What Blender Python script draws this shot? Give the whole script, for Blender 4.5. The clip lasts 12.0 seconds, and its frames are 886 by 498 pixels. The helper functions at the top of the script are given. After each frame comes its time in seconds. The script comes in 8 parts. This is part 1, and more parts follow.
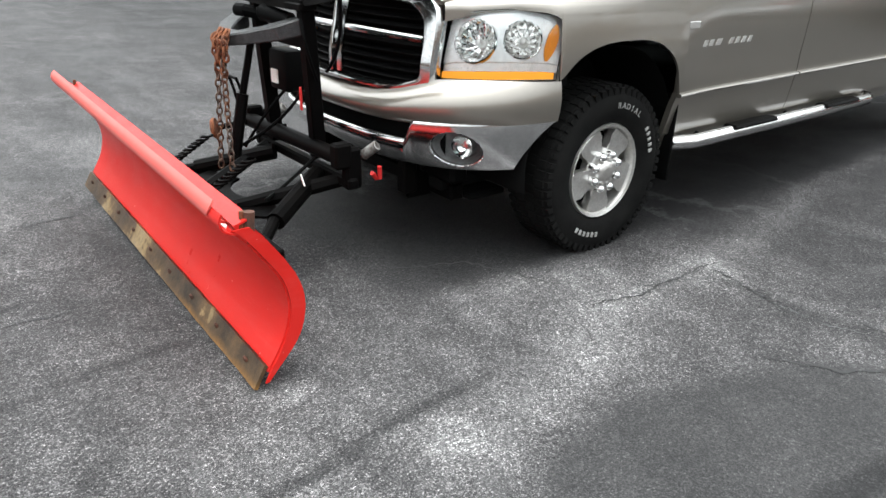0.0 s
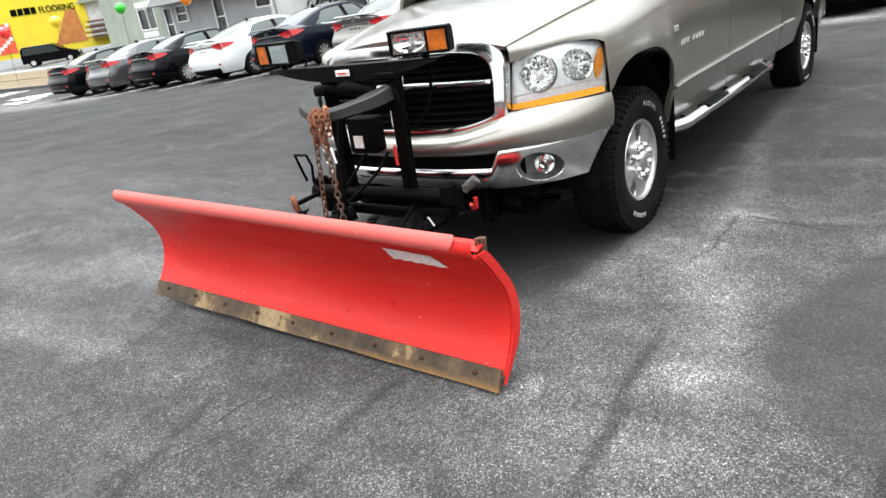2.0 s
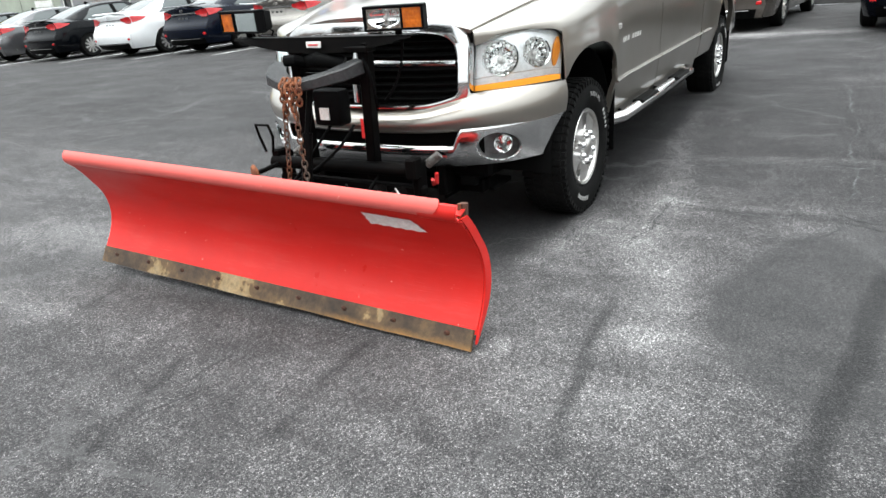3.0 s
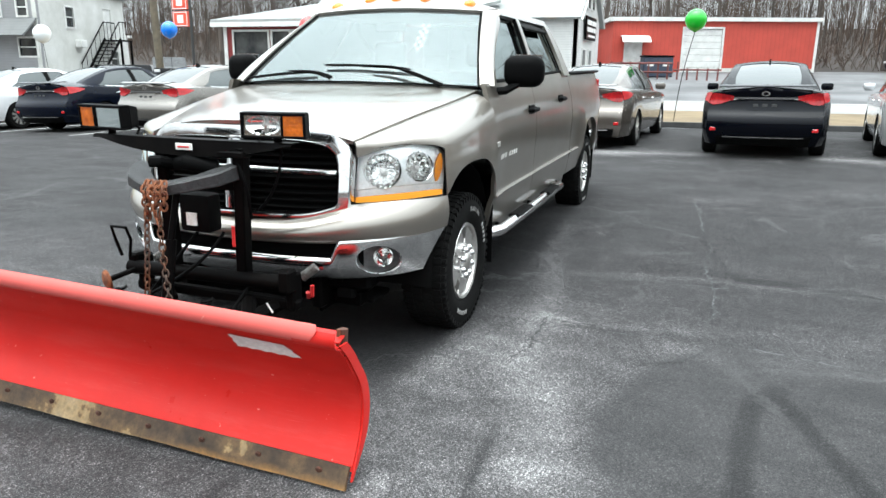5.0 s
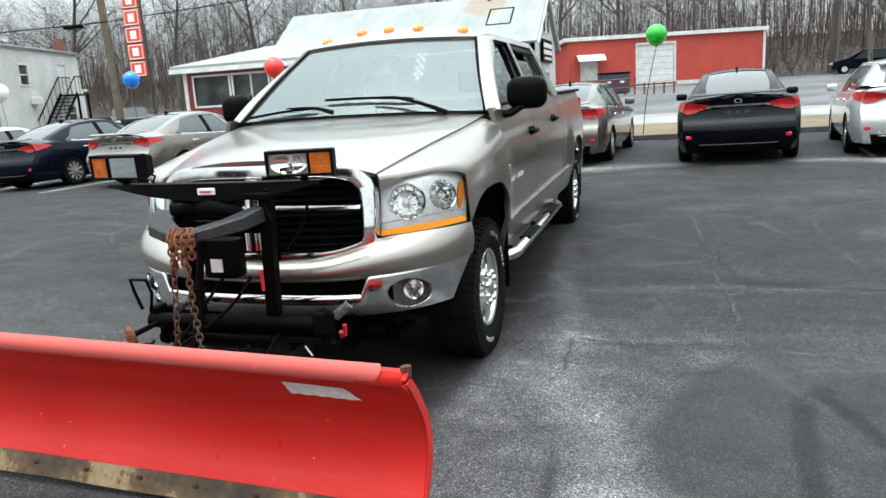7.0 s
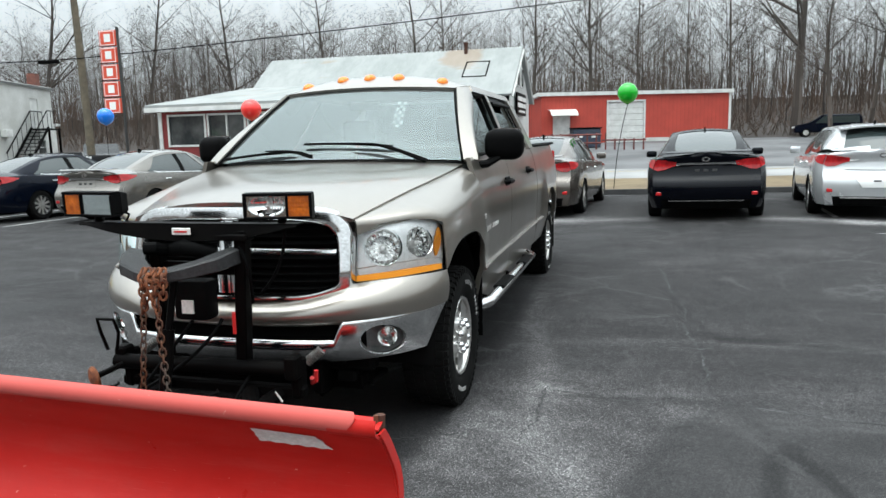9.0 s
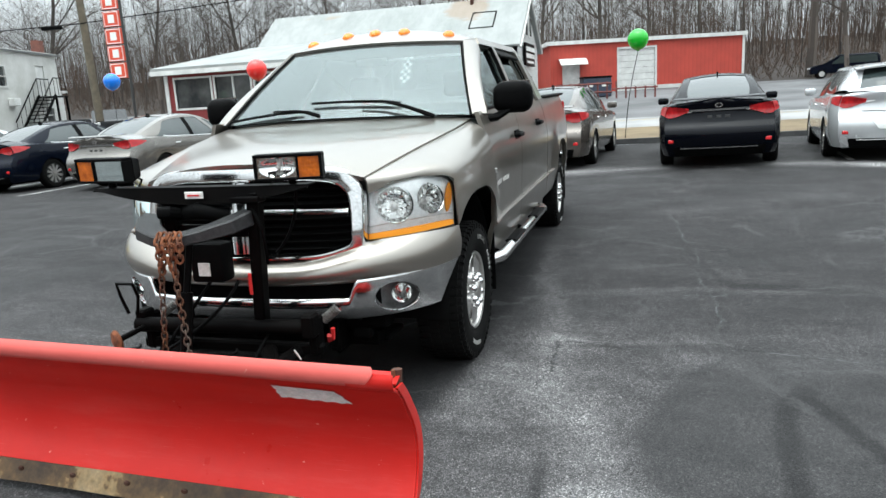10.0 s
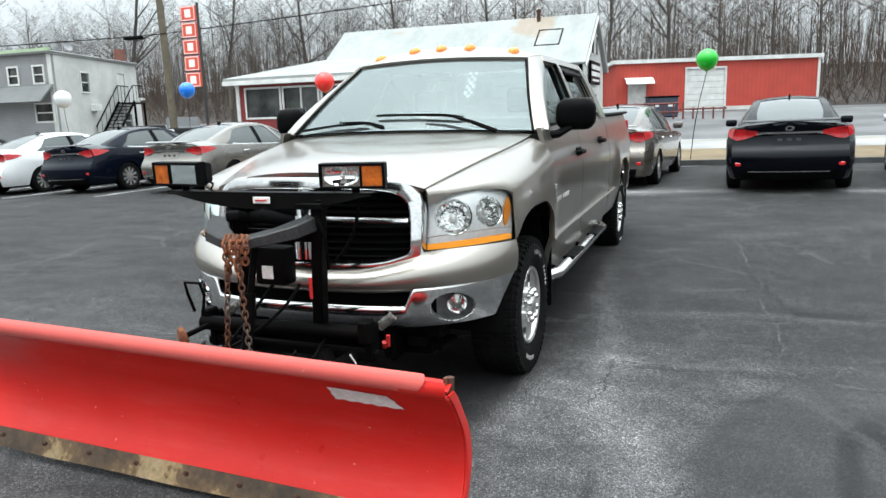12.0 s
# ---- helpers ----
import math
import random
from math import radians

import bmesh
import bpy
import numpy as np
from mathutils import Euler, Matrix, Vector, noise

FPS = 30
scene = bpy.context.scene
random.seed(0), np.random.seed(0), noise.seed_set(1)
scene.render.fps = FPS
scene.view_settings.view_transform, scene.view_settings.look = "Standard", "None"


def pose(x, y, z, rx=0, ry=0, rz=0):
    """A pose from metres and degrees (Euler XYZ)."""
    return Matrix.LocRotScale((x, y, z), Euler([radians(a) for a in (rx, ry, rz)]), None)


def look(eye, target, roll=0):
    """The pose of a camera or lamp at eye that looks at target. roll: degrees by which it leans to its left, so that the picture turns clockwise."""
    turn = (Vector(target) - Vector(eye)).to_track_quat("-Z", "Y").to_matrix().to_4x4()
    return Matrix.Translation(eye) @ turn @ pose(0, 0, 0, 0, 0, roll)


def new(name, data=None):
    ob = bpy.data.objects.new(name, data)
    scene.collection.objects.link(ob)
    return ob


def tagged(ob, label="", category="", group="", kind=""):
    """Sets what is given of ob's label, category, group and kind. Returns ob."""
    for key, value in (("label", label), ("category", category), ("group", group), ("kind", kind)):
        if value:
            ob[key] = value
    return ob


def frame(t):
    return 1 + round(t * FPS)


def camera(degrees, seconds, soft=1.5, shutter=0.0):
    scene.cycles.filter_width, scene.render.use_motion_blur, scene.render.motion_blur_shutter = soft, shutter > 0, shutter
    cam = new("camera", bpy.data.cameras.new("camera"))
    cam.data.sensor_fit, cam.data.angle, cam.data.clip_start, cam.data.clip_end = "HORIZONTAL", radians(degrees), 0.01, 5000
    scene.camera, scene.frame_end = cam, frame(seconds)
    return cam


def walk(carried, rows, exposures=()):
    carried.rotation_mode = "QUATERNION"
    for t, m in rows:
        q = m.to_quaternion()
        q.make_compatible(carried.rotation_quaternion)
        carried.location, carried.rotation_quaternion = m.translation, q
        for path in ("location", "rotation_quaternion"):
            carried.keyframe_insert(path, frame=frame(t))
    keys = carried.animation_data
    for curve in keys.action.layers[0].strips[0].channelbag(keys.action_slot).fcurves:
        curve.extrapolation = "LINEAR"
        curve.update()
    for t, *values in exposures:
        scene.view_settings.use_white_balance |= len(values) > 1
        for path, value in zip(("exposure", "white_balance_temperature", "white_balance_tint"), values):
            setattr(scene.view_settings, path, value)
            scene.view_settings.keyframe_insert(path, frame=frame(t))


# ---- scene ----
cam = camera(64.0, 12.0)
PATH = [
    (0, (0.259, 0.423, 1.361), (1.39, 1.866, 0.561), 1.4),
    (0.2, (0.12, 0.502, 1.366), (1.353, 1.84, 0.624), 1.0),
    (0.4, (-0.02, 0.59, 1.360), (1.305, 1.922, 0.575), 0.3),
    (0.5, (-0.063, 0.633, 1.364), (1.314, 1.874, 0.613), 0.5),
    (0.7, (-0.184, 0.69, 1.382), (1.283, 1.945, 0.706), 0.2),
    (1, (-0.37, 0.754, 1.399), (1.079, 2.006, 0.822), -2.5),
    (1.5, (-0.683, 0.811, 1.436), (0.737, 2.012, 0.7), -4.6),
    (1.9, (-0.795, 0.902, 1.438), (0.692, 2.09, 0.826), -6.8),
    (2, (-0.856, 0.929, 1.45), (0.584, 2.132, 0.759), -9.0),
    (2.5, (-0.994, 1.036, 1.462), (0.482, 2.175, 0.739), -6.4),
    (3, (-1.163, 1.071, 1.422), (0.421, 2.049, 0.691), -4.4),
    (3.2, (-1.166, 1.087, 1.42), (0.451, 2.041, 0.731), -2.8),
    (4.8, (-1.025, 1.158, 1.485), (0.78, 1.794, 0.906), 2.2),
    (5, (-1.016, 1.193, 1.488), (0.8, 1.868, 0.992), 0.6),
    (5.5, (-1.029, 1.417, 1.469), (0.855, 1.876, 0.982), -3.4),
    (6, (-1.085, 1.511, 1.472), (0.787, 2.053, 1.024), -3.1),
    (6.5, (-1.068, 1.494, 1.483), (0.809, 2.072, 1.106), -2.9),
    (7, (-1.046, 1.493, 1.475), (0.814, 2.094, 1.056), -3.4),
    (7.5, (-1.051, 1.498, 1.488), (0.834, 2.103, 1.206), -3.1),
    (9.3, (-1.053, 1.52, 1.473), (0.856, 2.036, 1.174), -1.3),
    (9.5, (-1.07, 1.515, 1.469), (0.825, 2.062, 1.136), -2.1),
    (10, (-1.067, 1.512, 1.482), (0.809, 2.067, 1.068), -3.2),
    (10.5, (-1.075, 1.509, 1.484), (0.787, 2.123, 1.088), -3.3),
    (11, (-1.071, 1.506, 1.478), (0.776, 2.162, 1.081), -3.8),
    (11.5, (-1.074, 1.504, 1.483), (0.772, 2.161, 1.083), -3.6),
    (12, (-1.106, 1.501, 1.478), (0.729, 2.209, 1.111), -1.7),
]
walk(cam, [(t, look(eye, target, roll)) for t, eye, target, roll in PATH], exposures=((0, 0.2, 6500, 5), (0.5, 0.3, 6500, 5), (2.5, 0.3, 6500, 5), (3.2, 0.24, 6450, 4), (4.8, 0.27, 6300, 3), (5.1, 0.24, 6250, 2), (5.6, -0.14, 6250, 2), (7.7, -0.08, 6250, 2), (9.3, -0.38, 6250, 2), (9.6, -0.36, 6250, 2), (10.2, -0.14, 6250, 2), (12, -0.08, 6250, 2)))

# ---- world: overcast winter daylight ----
world = bpy.data.worlds.new("overcast")
scene.world = world
world.use_nodes = True
wn, wl = world.node_tree.nodes, world.node_tree.links
wn.clear()
sky = wn.new("ShaderNodeTexSky")
sky.sky_type, sky.sun_disc = "NISHITA", False
sky.sun_elevation, sky.sun_rotation = radians(72), radians(-45)
sky.air_density, sky.dust_density, sky.ozone_density = 1.0, 8.0, 1.0
hue = wn.new("ShaderNodeHueSaturation")
hue.inputs["Saturation"].default_value = 0.12
veil = wn.new("ShaderNodeMix")
veil.data_type = "RGBA"
veil.inputs[0].default_value = 0.72
veil.inputs[7].default_value = (11.0, 11.4, 12.0, 1)
back = wn.new("ShaderNodeBackground")
back.inputs["Strength"].default_value = 0.10
wout = wn.new("ShaderNodeOutputWorld")
wl.new(sky.outputs[0], hue.inputs["Color"])
wl.new(hue.outputs[0], veil.inputs[6])
# an overcast sky is brighter overhead than at the horizon
wtc, wsep, wmath = wn.new("ShaderNodeTexCoord"), wn.new("ShaderNodeSeparateXYZ"), wn.new("ShaderNodeMath")
wl.new(wtc.outputs["Generated"], wsep.inputs[0])
wmath.operation, wmath.use_clamp = "MULTIPLY_ADD", False
wmath.inputs[1].default_value, wmath.inputs[2].default_value = 3.3, 0.80
wclip = wn.new("ShaderNodeMath")
wclip.operation = "MAXIMUM"
wclip.inputs[1].default_value = 0.0
wl.new(wsep.outputs["Z"], wclip.inputs[0])
wl.new(wclip.outputs[0], wmath.inputs[0])
wgrad = wn.new("ShaderNodeVectorMath")
wgrad.operation = "SCALE"
wl.new(veil.outputs[2], wgrad.inputs[0])
wl.new(wmath.outputs[0], wgrad.inputs["Scale"])
wl.new(wgrad.outputs[0], back.inputs["Color"])
wl.new(back.outputs[0], wout.inputs["Surface"])
sun_data = bpy.data.lights.new("sun", "SUN")
sun_data.energy, sun_data.angle, sun_data.color = 1.0, radians(40), (1.0, 0.97, 0.93)
sun_ob = new("sun", sun_data)
sun_ob.matrix_world = look((0, 0, 30), (6, 6, 0))
scene.view_settings.exposure = 0.0

# ---- materials ----
def base_mat(name, color, rough=0.5, metal=0.0, spec=0.5, coat=0.0):
    m = bpy.data.materials.new(name)
    m.use_nodes = True
    b = m.node_tree.nodes["Principled BSDF"]
    b.inputs["Base Color"].default_value = (*color, 1)
    b.inputs["Roughness"].default_value = rough
    b.inputs["Metallic"].default_value = metal
    b.inputs["Specular IOR Level"].default_value = spec
    b.inputs["Coat Weight"].default_value = coat
    b.inputs["Coat Roughness"].default_value = 0.04
    return m, m.node_tree.nodes, m.node_tree.links, b


def coords(n, l, scale=1.0, space="Object"):
    tc = n.new("ShaderNodeTexCoord")
    mp = n.new("ShaderNodeMapping")
    mp.inputs["Scale"].default_value = (scale, scale, scale) if not isinstance(scale, tuple) else scale
    l.new(tc.outputs[space], mp.inputs["Vector"])
    return mp.outputs[0]


def noise_tex(n, l, vec, scale, detail=4, rough=0.55):
    t = n.new("ShaderNodeTexNoise")
    t.inputs["Scale"].default_value, t.inputs["Detail"].default_value, t.inputs["Roughness"].default_value = scale, detail, rough
    l.new(vec, t.inputs["Vector"])
    return t.outputs["Fac"]


def ramp(n, l, fac, stops):
    r = n.new("ShaderNodeValToRGB")
    e = r.color_ramp.elements
    while len(e) < len(stops):
        e.new(0.5)
    for el, (p, c) in zip(e, stops):
        el.position = p
        el.color = (*c, 1) if len(c) == 3 else c
    l.new(fac, r.inputs["Fac"])
    return r.outputs["Color"]


def mix(n, l, fac, a, b, mode="MIX"):
    m = n.new("ShaderNodeMix")
    m.data_type, m.blend_type = "RGBA", mode
    for i, v in ((0, fac), (6, a), (7, b)):
        if isinstance(v, (int, float)):
            m.inputs[i].default_value = v
        elif isinstance(v, tuple):
            m.inputs[i].default_value = (*v, 1)
        else:
            l.new(v, m.inputs[i])
    return m.outputs[2]


def bump(n, l, b, height, strength=0.3, dist=0.01):
    bp = n.new("ShaderNodeBump")
    bp.inputs["Strength"].default_value, bp.inputs["Distance"].default_value = strength, dist
    l.new(height, bp.inputs["Height"])
    l.new(bp.outputs[0], b.inputs["Normal"])


def worn(name, color, dark, scale=6.0, rough=0.6, metal=0.0, spread=(0.35, 0.7), bump_s=0.15, fine=80.0, coat=0.0):
    """Colour with patches of another tone and a fine grain."""
    m, n, l, b = base_mat(name, color, rough, metal, coat=coat)
    v = coords(n, l)
    big = noise_tex(n, l, v, scale, 5, 0.6)
    small = noise_tex(n, l, v, fine, 3)
    c = ramp(n, l, big, [(spread[0], dark), (spread[1], color)])
    g = ramp(n, l, small, [(0.3, (0.8, 0.8, 0.8)), (0.7, (1.12, 1.12, 1.12))])
    l.new(mix(n, l, 0.6, c, g, "MULTIPLY"), b.inputs["Base Color"])
    if bump_s:
        bump(n, l, b, small, bump_s, 0.004)
    return m


def car_paint(name, color, metal=0.35, flake=0.25, dusty=0.16, satin=0.0):
    m, n, l, b = base_mat(name, color, 0.34, metal, coat=1.0)
    v = coords(n, l)
    f = noise_tex(n, l, v, 900, 2)
    d = noise_tex(n, l, v, 2.2, 5, 0.65)
    b.inputs["Coat Weight"].default_value = 0.8
    c = mix(n, l, flake, color, ramp(n, l, f, [(0.35, tuple(0.6 * k for k in color)), (0.65, tuple(min(1, 1.35 * k) for k in color))]))
    dust = ramp(n, l, d, [(0.45, (0, 0, 0)), (0.8, (dusty, dusty, dusty))])
    l.new(mix(n, l, dust, c, (0.3, 0.29, 0.27)), b.inputs["Base Color"])
    rr = ramp(n, l, d, [(0.3, (0.21 + satin,) * 3), (0.8, (0.30 + satin,) * 3)])
    l.new(rr, b.inputs["Roughness"])
    b.inputs["Coat Roughness"].default_value = 0.06
    return m


def glass_mat(name, tint=(0.85, 0.92, 0.9), keep=0.75, ior=1.5, dirt_sheen=0.0):
    """Thin pane: a clear tint seen straight on, a mirror at grazing angles."""
    m = bpy.data.materials.new(name)
    m.use_nodes = True
    n, l = m.node_tree.nodes, m.node_tree.links
    n.clear()
    out, mx = n.new("ShaderNodeOutputMaterial"), n.new("ShaderNodeMixShader")
    tr, gl, fr = n.new("ShaderNodeBsdfTransparent"), n.new("ShaderNodeBsdfGlossy"), n.new("ShaderNodeFresnel")
    fr.inputs["IOR"].default_value = ior
    tr.inputs["Color"].default_value = (*[keep * c for c in tint], 1)
    gl.inputs["Roughness"].default_value = 0.02
    gl.inputs["Color"].default_value = (0.90, 1.0, 0.995, 1)
    l.new(fr.outputs[0], mx.inputs[0])
    l.new(tr.outputs[0], mx.inputs[1])
    l.new(gl.outputs[0], mx.inputs[2])
    l.new(mx.outputs[0], out.inputs["Surface"])
    if dirt_sheen:
        # thin dried film, thicker in streaks; also paints in the sky's pale reflection
        film, df = n.new("ShaderNodeMixShader"), n.new("ShaderNodeBsdfDiffuse")
        df.inputs["Color"].default_value = (0.62, 0.68, 0.68, 1)
        spots = ramp(n, l, noise_tex(n, l, coords(n, l), 2.5, 8, 0.7), [(0.35, (0.5 * dirt_sheen,) * 3), (0.7, (1.6 * dirt_sheen,) * 3)])
        l.new(spots, film.inputs[0])
        l.new(mx.outputs[0], film.inputs[1])
        l.new(df.outputs[0], film.inputs[2])
        l.new(film.outputs[0], out.inputs["Surface"])
    return m


def asphalt_mat():
    m, n, l, b = base_mat("asphalt", (0.04, 0.04, 0.04), 0.8, 0.0, 0.2)
    v = coords(n, l)
    salt, tar_shade, seal = (n.new("ShaderNodeAttribute") for _ in range(3))
    salt.attribute_name, tar_shade.attribute_name, seal.attribute_name = "salt", "tar_shade", "seal"

    def calc(op, a, b2, c2=None):
        k = n.new("ShaderNodeMath")
        k.operation = op
        for i, q in ((0, a), (1, b2), (2, c2)):
            if q is None:
                continue
            if isinstance(q, (int, float)):
                k.inputs[i].default_value = q
            else:
                l.new(q, k.inputs[i])
        return k.outputs[0]

    def cells(scale, feature="F1", vec=v):
        t = n.new("ShaderNodeTexVoronoi")
        t.feature = feature
        t.inputs["Scale"].default_value = scale
        l.new(vec, t.inputs["Vector"])
        return t

    # stone chips of two sizes in the binder
    chips, small = cells(190), cells(380)
    pick, pick2 = n.new("ShaderNodeSeparateColor"), n.new("ShaderNodeSeparateColor")
    l.new(chips.outputs["Color"], pick.inputs[0])
    l.new(small.outputs["Color"], pick2.inputs[0])
    fine = noise_tex(n, l, v, 420, 2, 0.6)
    wide = noise_tex(n, l, v, 0.75, 9, 0.66)
    mid = noise_tex(n, l, v, 6.0, 8, 0.74)
    streak = noise_tex(n, l, coords(n, l, (1.7, 0.55, 1)), 1.5, 8, 0.72)
    crumb = noise_tex(n, l, v, 42, 5, 0.72)
    # how much dry salt lies on the stone
    amount = calc("MULTIPLY_ADD", calc("SUBTRACT", wide, 0.5), 0.60, salt.outputs["Fac"])
    amount = calc("MULTIPLY_ADD", calc("SUBTRACT", streak, 0.5), 0.75, amount)
    amount = calc("MULTIPLY_ADD", calc("SUBTRACT", mid, 0.5), 0.60, amount)
    amount = calc("MULTIPLY_ADD", calc("SUBTRACT", crumb, 0.5), 0.65, amount)
    amount = calc("MULTIPLY_ADD", calc("SUBTRACT", pick2.outputs[1], 0.5), 0.30, amount)
    film = ramp(n, l, amount, [(0.0, (0.0165, 0.0160, 0.0166)), (0.28, (0.036, 0.035, 0.036)), (0.50, (0.072, 0.0695, 0.071)), (0.75, (0.125, 0.122, 0.124)), (1.0, (0.24, 0.237, 0.238))])
    seal_fac = calc("MULTIPLY_ADD", calc("SUBTRACT", mid, 0.5), 0.9, seal.outputs["Fac"])
    sealed = ramp(n, l, seal_fac, [(0.35, (0, 0, 0)), (0.65, (1, 1, 1))])
    smooth_tone = ramp(n, l, streak, [(0.3, (0.0165, 0.0165, 0.017)), (0.7, (0.034, 0.0335, 0.034))])
    c = mix(n, l, calc("MULTIPLY", sealed, 0.62), film, smooth_tone)
    grain = ramp(n, l, pick.outputs[0], [(0.0, (0.32, 0.32, 0.33)), (0.5, (0.82, 0.82, 0.82)), (0.86, (1.45, 1.44, 1.43)), (0.92, (2.0, 1.98, 1.96)), (1.0, (3.0, 2.97, 2.94))])
    grain2 = ramp(n, l, pick2.outputs[0], [(0.0, (0.5, 0.5, 0.5)), (0.6, (0.95, 0.95, 0.95)), (1.0, (2.2, 2.18, 2.15))])
    rough_fac = calc("MULTIPLY_ADD", sealed, -0.40, 0.90)
    c = mix(n, l, rough_fac, c, grain, "MULTIPLY")
    c = mix(n, l, rough_fac, c, grain2, "MULTIPLY")
    # tarred repairs with crumbling edges, and the shade painted under the truck
    dark = ramp(n, l, calc("ADD", tar_shade.outputs["Fac"], calc("MULTIPLY", calc("SUBTRACT", crumb, 0.5), 0.9)), [(0.32, (0, 0, 0)), (0.62, (0.62, 0.62, 0.62))])
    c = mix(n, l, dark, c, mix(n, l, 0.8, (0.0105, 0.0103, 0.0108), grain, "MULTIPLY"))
    # hairline crazing in worn stretches, salt caught along part of it
    bend = n.new("ShaderNodeVectorMath")
    bend.operation = "MULTIPLY_ADD"
    wob = n.new("ShaderNodeTexNoise")
    wob.inputs["Scale"].default_value, wob.inputs["Detail"].default_value, wob.inputs["Roughness"].default_value = 5.0, 6, 0.7
    l.new(v, wob.inputs["Vector"])
    l.new(wob.outputs["Color"], bend.inputs[0])
    bend.inputs[1].default_value = (0.35, 0.35, 0.35)
    l.new(v, bend.inputs[2])
    net = cells(0.85, "DISTANCE_TO_EDGE", bend.outputs[0]).outputs["Distance"]
    where = ramp(n, l, noise_tex(n, l, v, 0.55, 4, 0.6), [(0.47, (0, 0, 0)), (0.58, (1, 1, 1))])
    pale_line = calc("MULTIPLY", ramp(n, l, calc("MULTIPLY_ADD", calc("SUBTRACT", crumb, 0.5), 0.05, net), [(0.004, (1, 1, 1)), (0.020, (0, 0, 0))]), where)
    c = mix(n, l, calc("MULTIPLY", pale_line, 0.6), c, (0.105, 0.103, 0.104))
    thin = calc("MULTIPLY", ramp(n, l, net, [(0.0012, (1, 1, 1)), (0.0050, (0, 0, 0))]), where)
    c = mix(n, l, calc("MULTIPLY", thin, 0.8), c, (0.007, 0.007, 0.007))
    l.new(c, b.inputs["Base Color"])
    l.new(ramp(n, l, wide, [(0.3, (0.60, 0.60, 0.60)), (0.6, (0.88, 0.88, 0.88))]), b.inputs["Roughness"])
    h = mix(n, l, 0.5, fine, mix(n, l, 0.4, chips.outputs["Distance"], small.outputs["Distance"]))
    bump(n, l, b, h, 0.8, 0.005)
    return m


MAT = {}
MAT["asphalt"] = asphalt_mat()
MAT["tar_shade"] = worn("tar_patch", (0.022, 0.022, 0.024), (0.045, 0.045, 0.047), 3.0, 0.6, fine=120)
MAT["crack"] = worn("crack_fill", (0.012, 0.012, 0.013), (0.03, 0.03, 0.03), 5.0, 0.8, fine=90)
MAT["salt"] = worn("dry_salt", (0.095, 0.095, 0.098), (0.035, 0.035, 0.036), 7.0, 0.9, spread=(0.45, 0.6), fine=140)
MAT["line"] = worn("line_paint", (0.62, 0.62, 0.60), (0.25, 0.25, 0.25), 4.0, 0.8, fine=60)
MAT["yellow_line"] = worn("yellow_paint", (0.6, 0.42, 0.08), (0.35, 0.27, 0.1), 4.0, 0.8, fine=60)
MAT["champagne"] = car_paint("champagne_paint", (0.252, 0.227, 0.196), 0.80, dusty=0.06, satin=0.10)
MAT["champagne"].node_tree.nodes["Principled BSDF"].inputs["Coat IOR"].default_value = 1.85
MAT["champagne"].node_tree.nodes["Principled BSDF"].inputs["Coat Weight"].default_value = 0.85
MAT["champagne"].node_tree.nodes["Principled BSDF"].inputs["Coat Roughness"].default_value = 0.11
MAT["chrome"] = worn("chrome", (0.80, 0.80, 0.80), (0.66, 0.66, 0.66), 5.0, 0.14, 1.0, bump_s=0.0)
MAT["dull_chrome"] = worn("dull_alloy", (0.72, 0.71, 0.69), (0.52, 0.50, 0.48), 9.0, 0.34, 0.75, bump_s=0.03)
MAT["polished_alloy"] = worn("polished_alloy", (0.68, 0.67, 0.65), (0.50, 0.48, 0.46), 9.0, 0.30, 0.85, bump_s=0.03)
MAT["black_plastic"] = worn("black_plastic", (0.002, 0.002, 0.0022), (0.004, 0.004, 0.004), 8.0, 0.5, bump_s=0.1, fine=250)
# near-black: shade in wells, slots and behind openings is put into this colour
MAT["black_void"] = base_mat("black_underbody_and_shade", (0.003, 0.003, 0.003), 1.0, 0.0, 0.1)[0]
MAT["black_steel"] = worn("black_painted_steel", (0.0014, 0.0014, 0.0016), (0.0035, 0.003, 0.0028), 7.0, 0.45, fine=120)
MAT["rubber"] = worn("tyre_rubber", (0.004, 0.004, 0.004), (0.009, 0.0088, 0.0085), 8.0, 0.8, fine=60)
MAT["white_rubber"] = worn("white_lettering", (0.34, 0.335, 0.325), (0.20, 0.195, 0.19), 30.0, 0.8, fine=150)
MAT["rust"] = worn("rust", (0.26, 0.082, 0.026), (0.08, 0.028, 0.014), 30.0, 0.85, fine=200)
MAT["dark_rust"] = worn("dark_rust", (0.10, 0.035, 0.018), (0.03, 0.014, 0.010), 30.0, 0.85, fine=200)
MAT["glass"] = glass_mat("windscreen_glass", (0.84, 0.95, 0.95), 0.88, 2.15, 0.05)
MAT["dark_glass"] = glass_mat("tinted_glass", (0.35, 0.40, 0.40), 0.45, 1.9)
MAT["car_glass"] = base_mat("sedan_glass", (0.03, 0.04, 0.04), 0.04, 0.0, 0.6, 0.35)[0]
MAT["lens"] = glass_mat("lamp_lens", (1, 1, 1), 0.97, 1.45)
MAT["amber"] = base_mat("amber_lens", (0.80, 0.21, 0.012), 0.2, 0, 0.35, 0.25)[0]
MAT["amber_bright"] = base_mat("amber_bulb_cover", (0.90, 0.33, 0.03), 0.2, 0, 0.4, 0.3)[0]
MAT["fog_grey"] = worn("satin_grey_recess", (0.24, 0.24, 0.24), (0.15, 0.15, 0.15), 20, 0.4, 0.2)
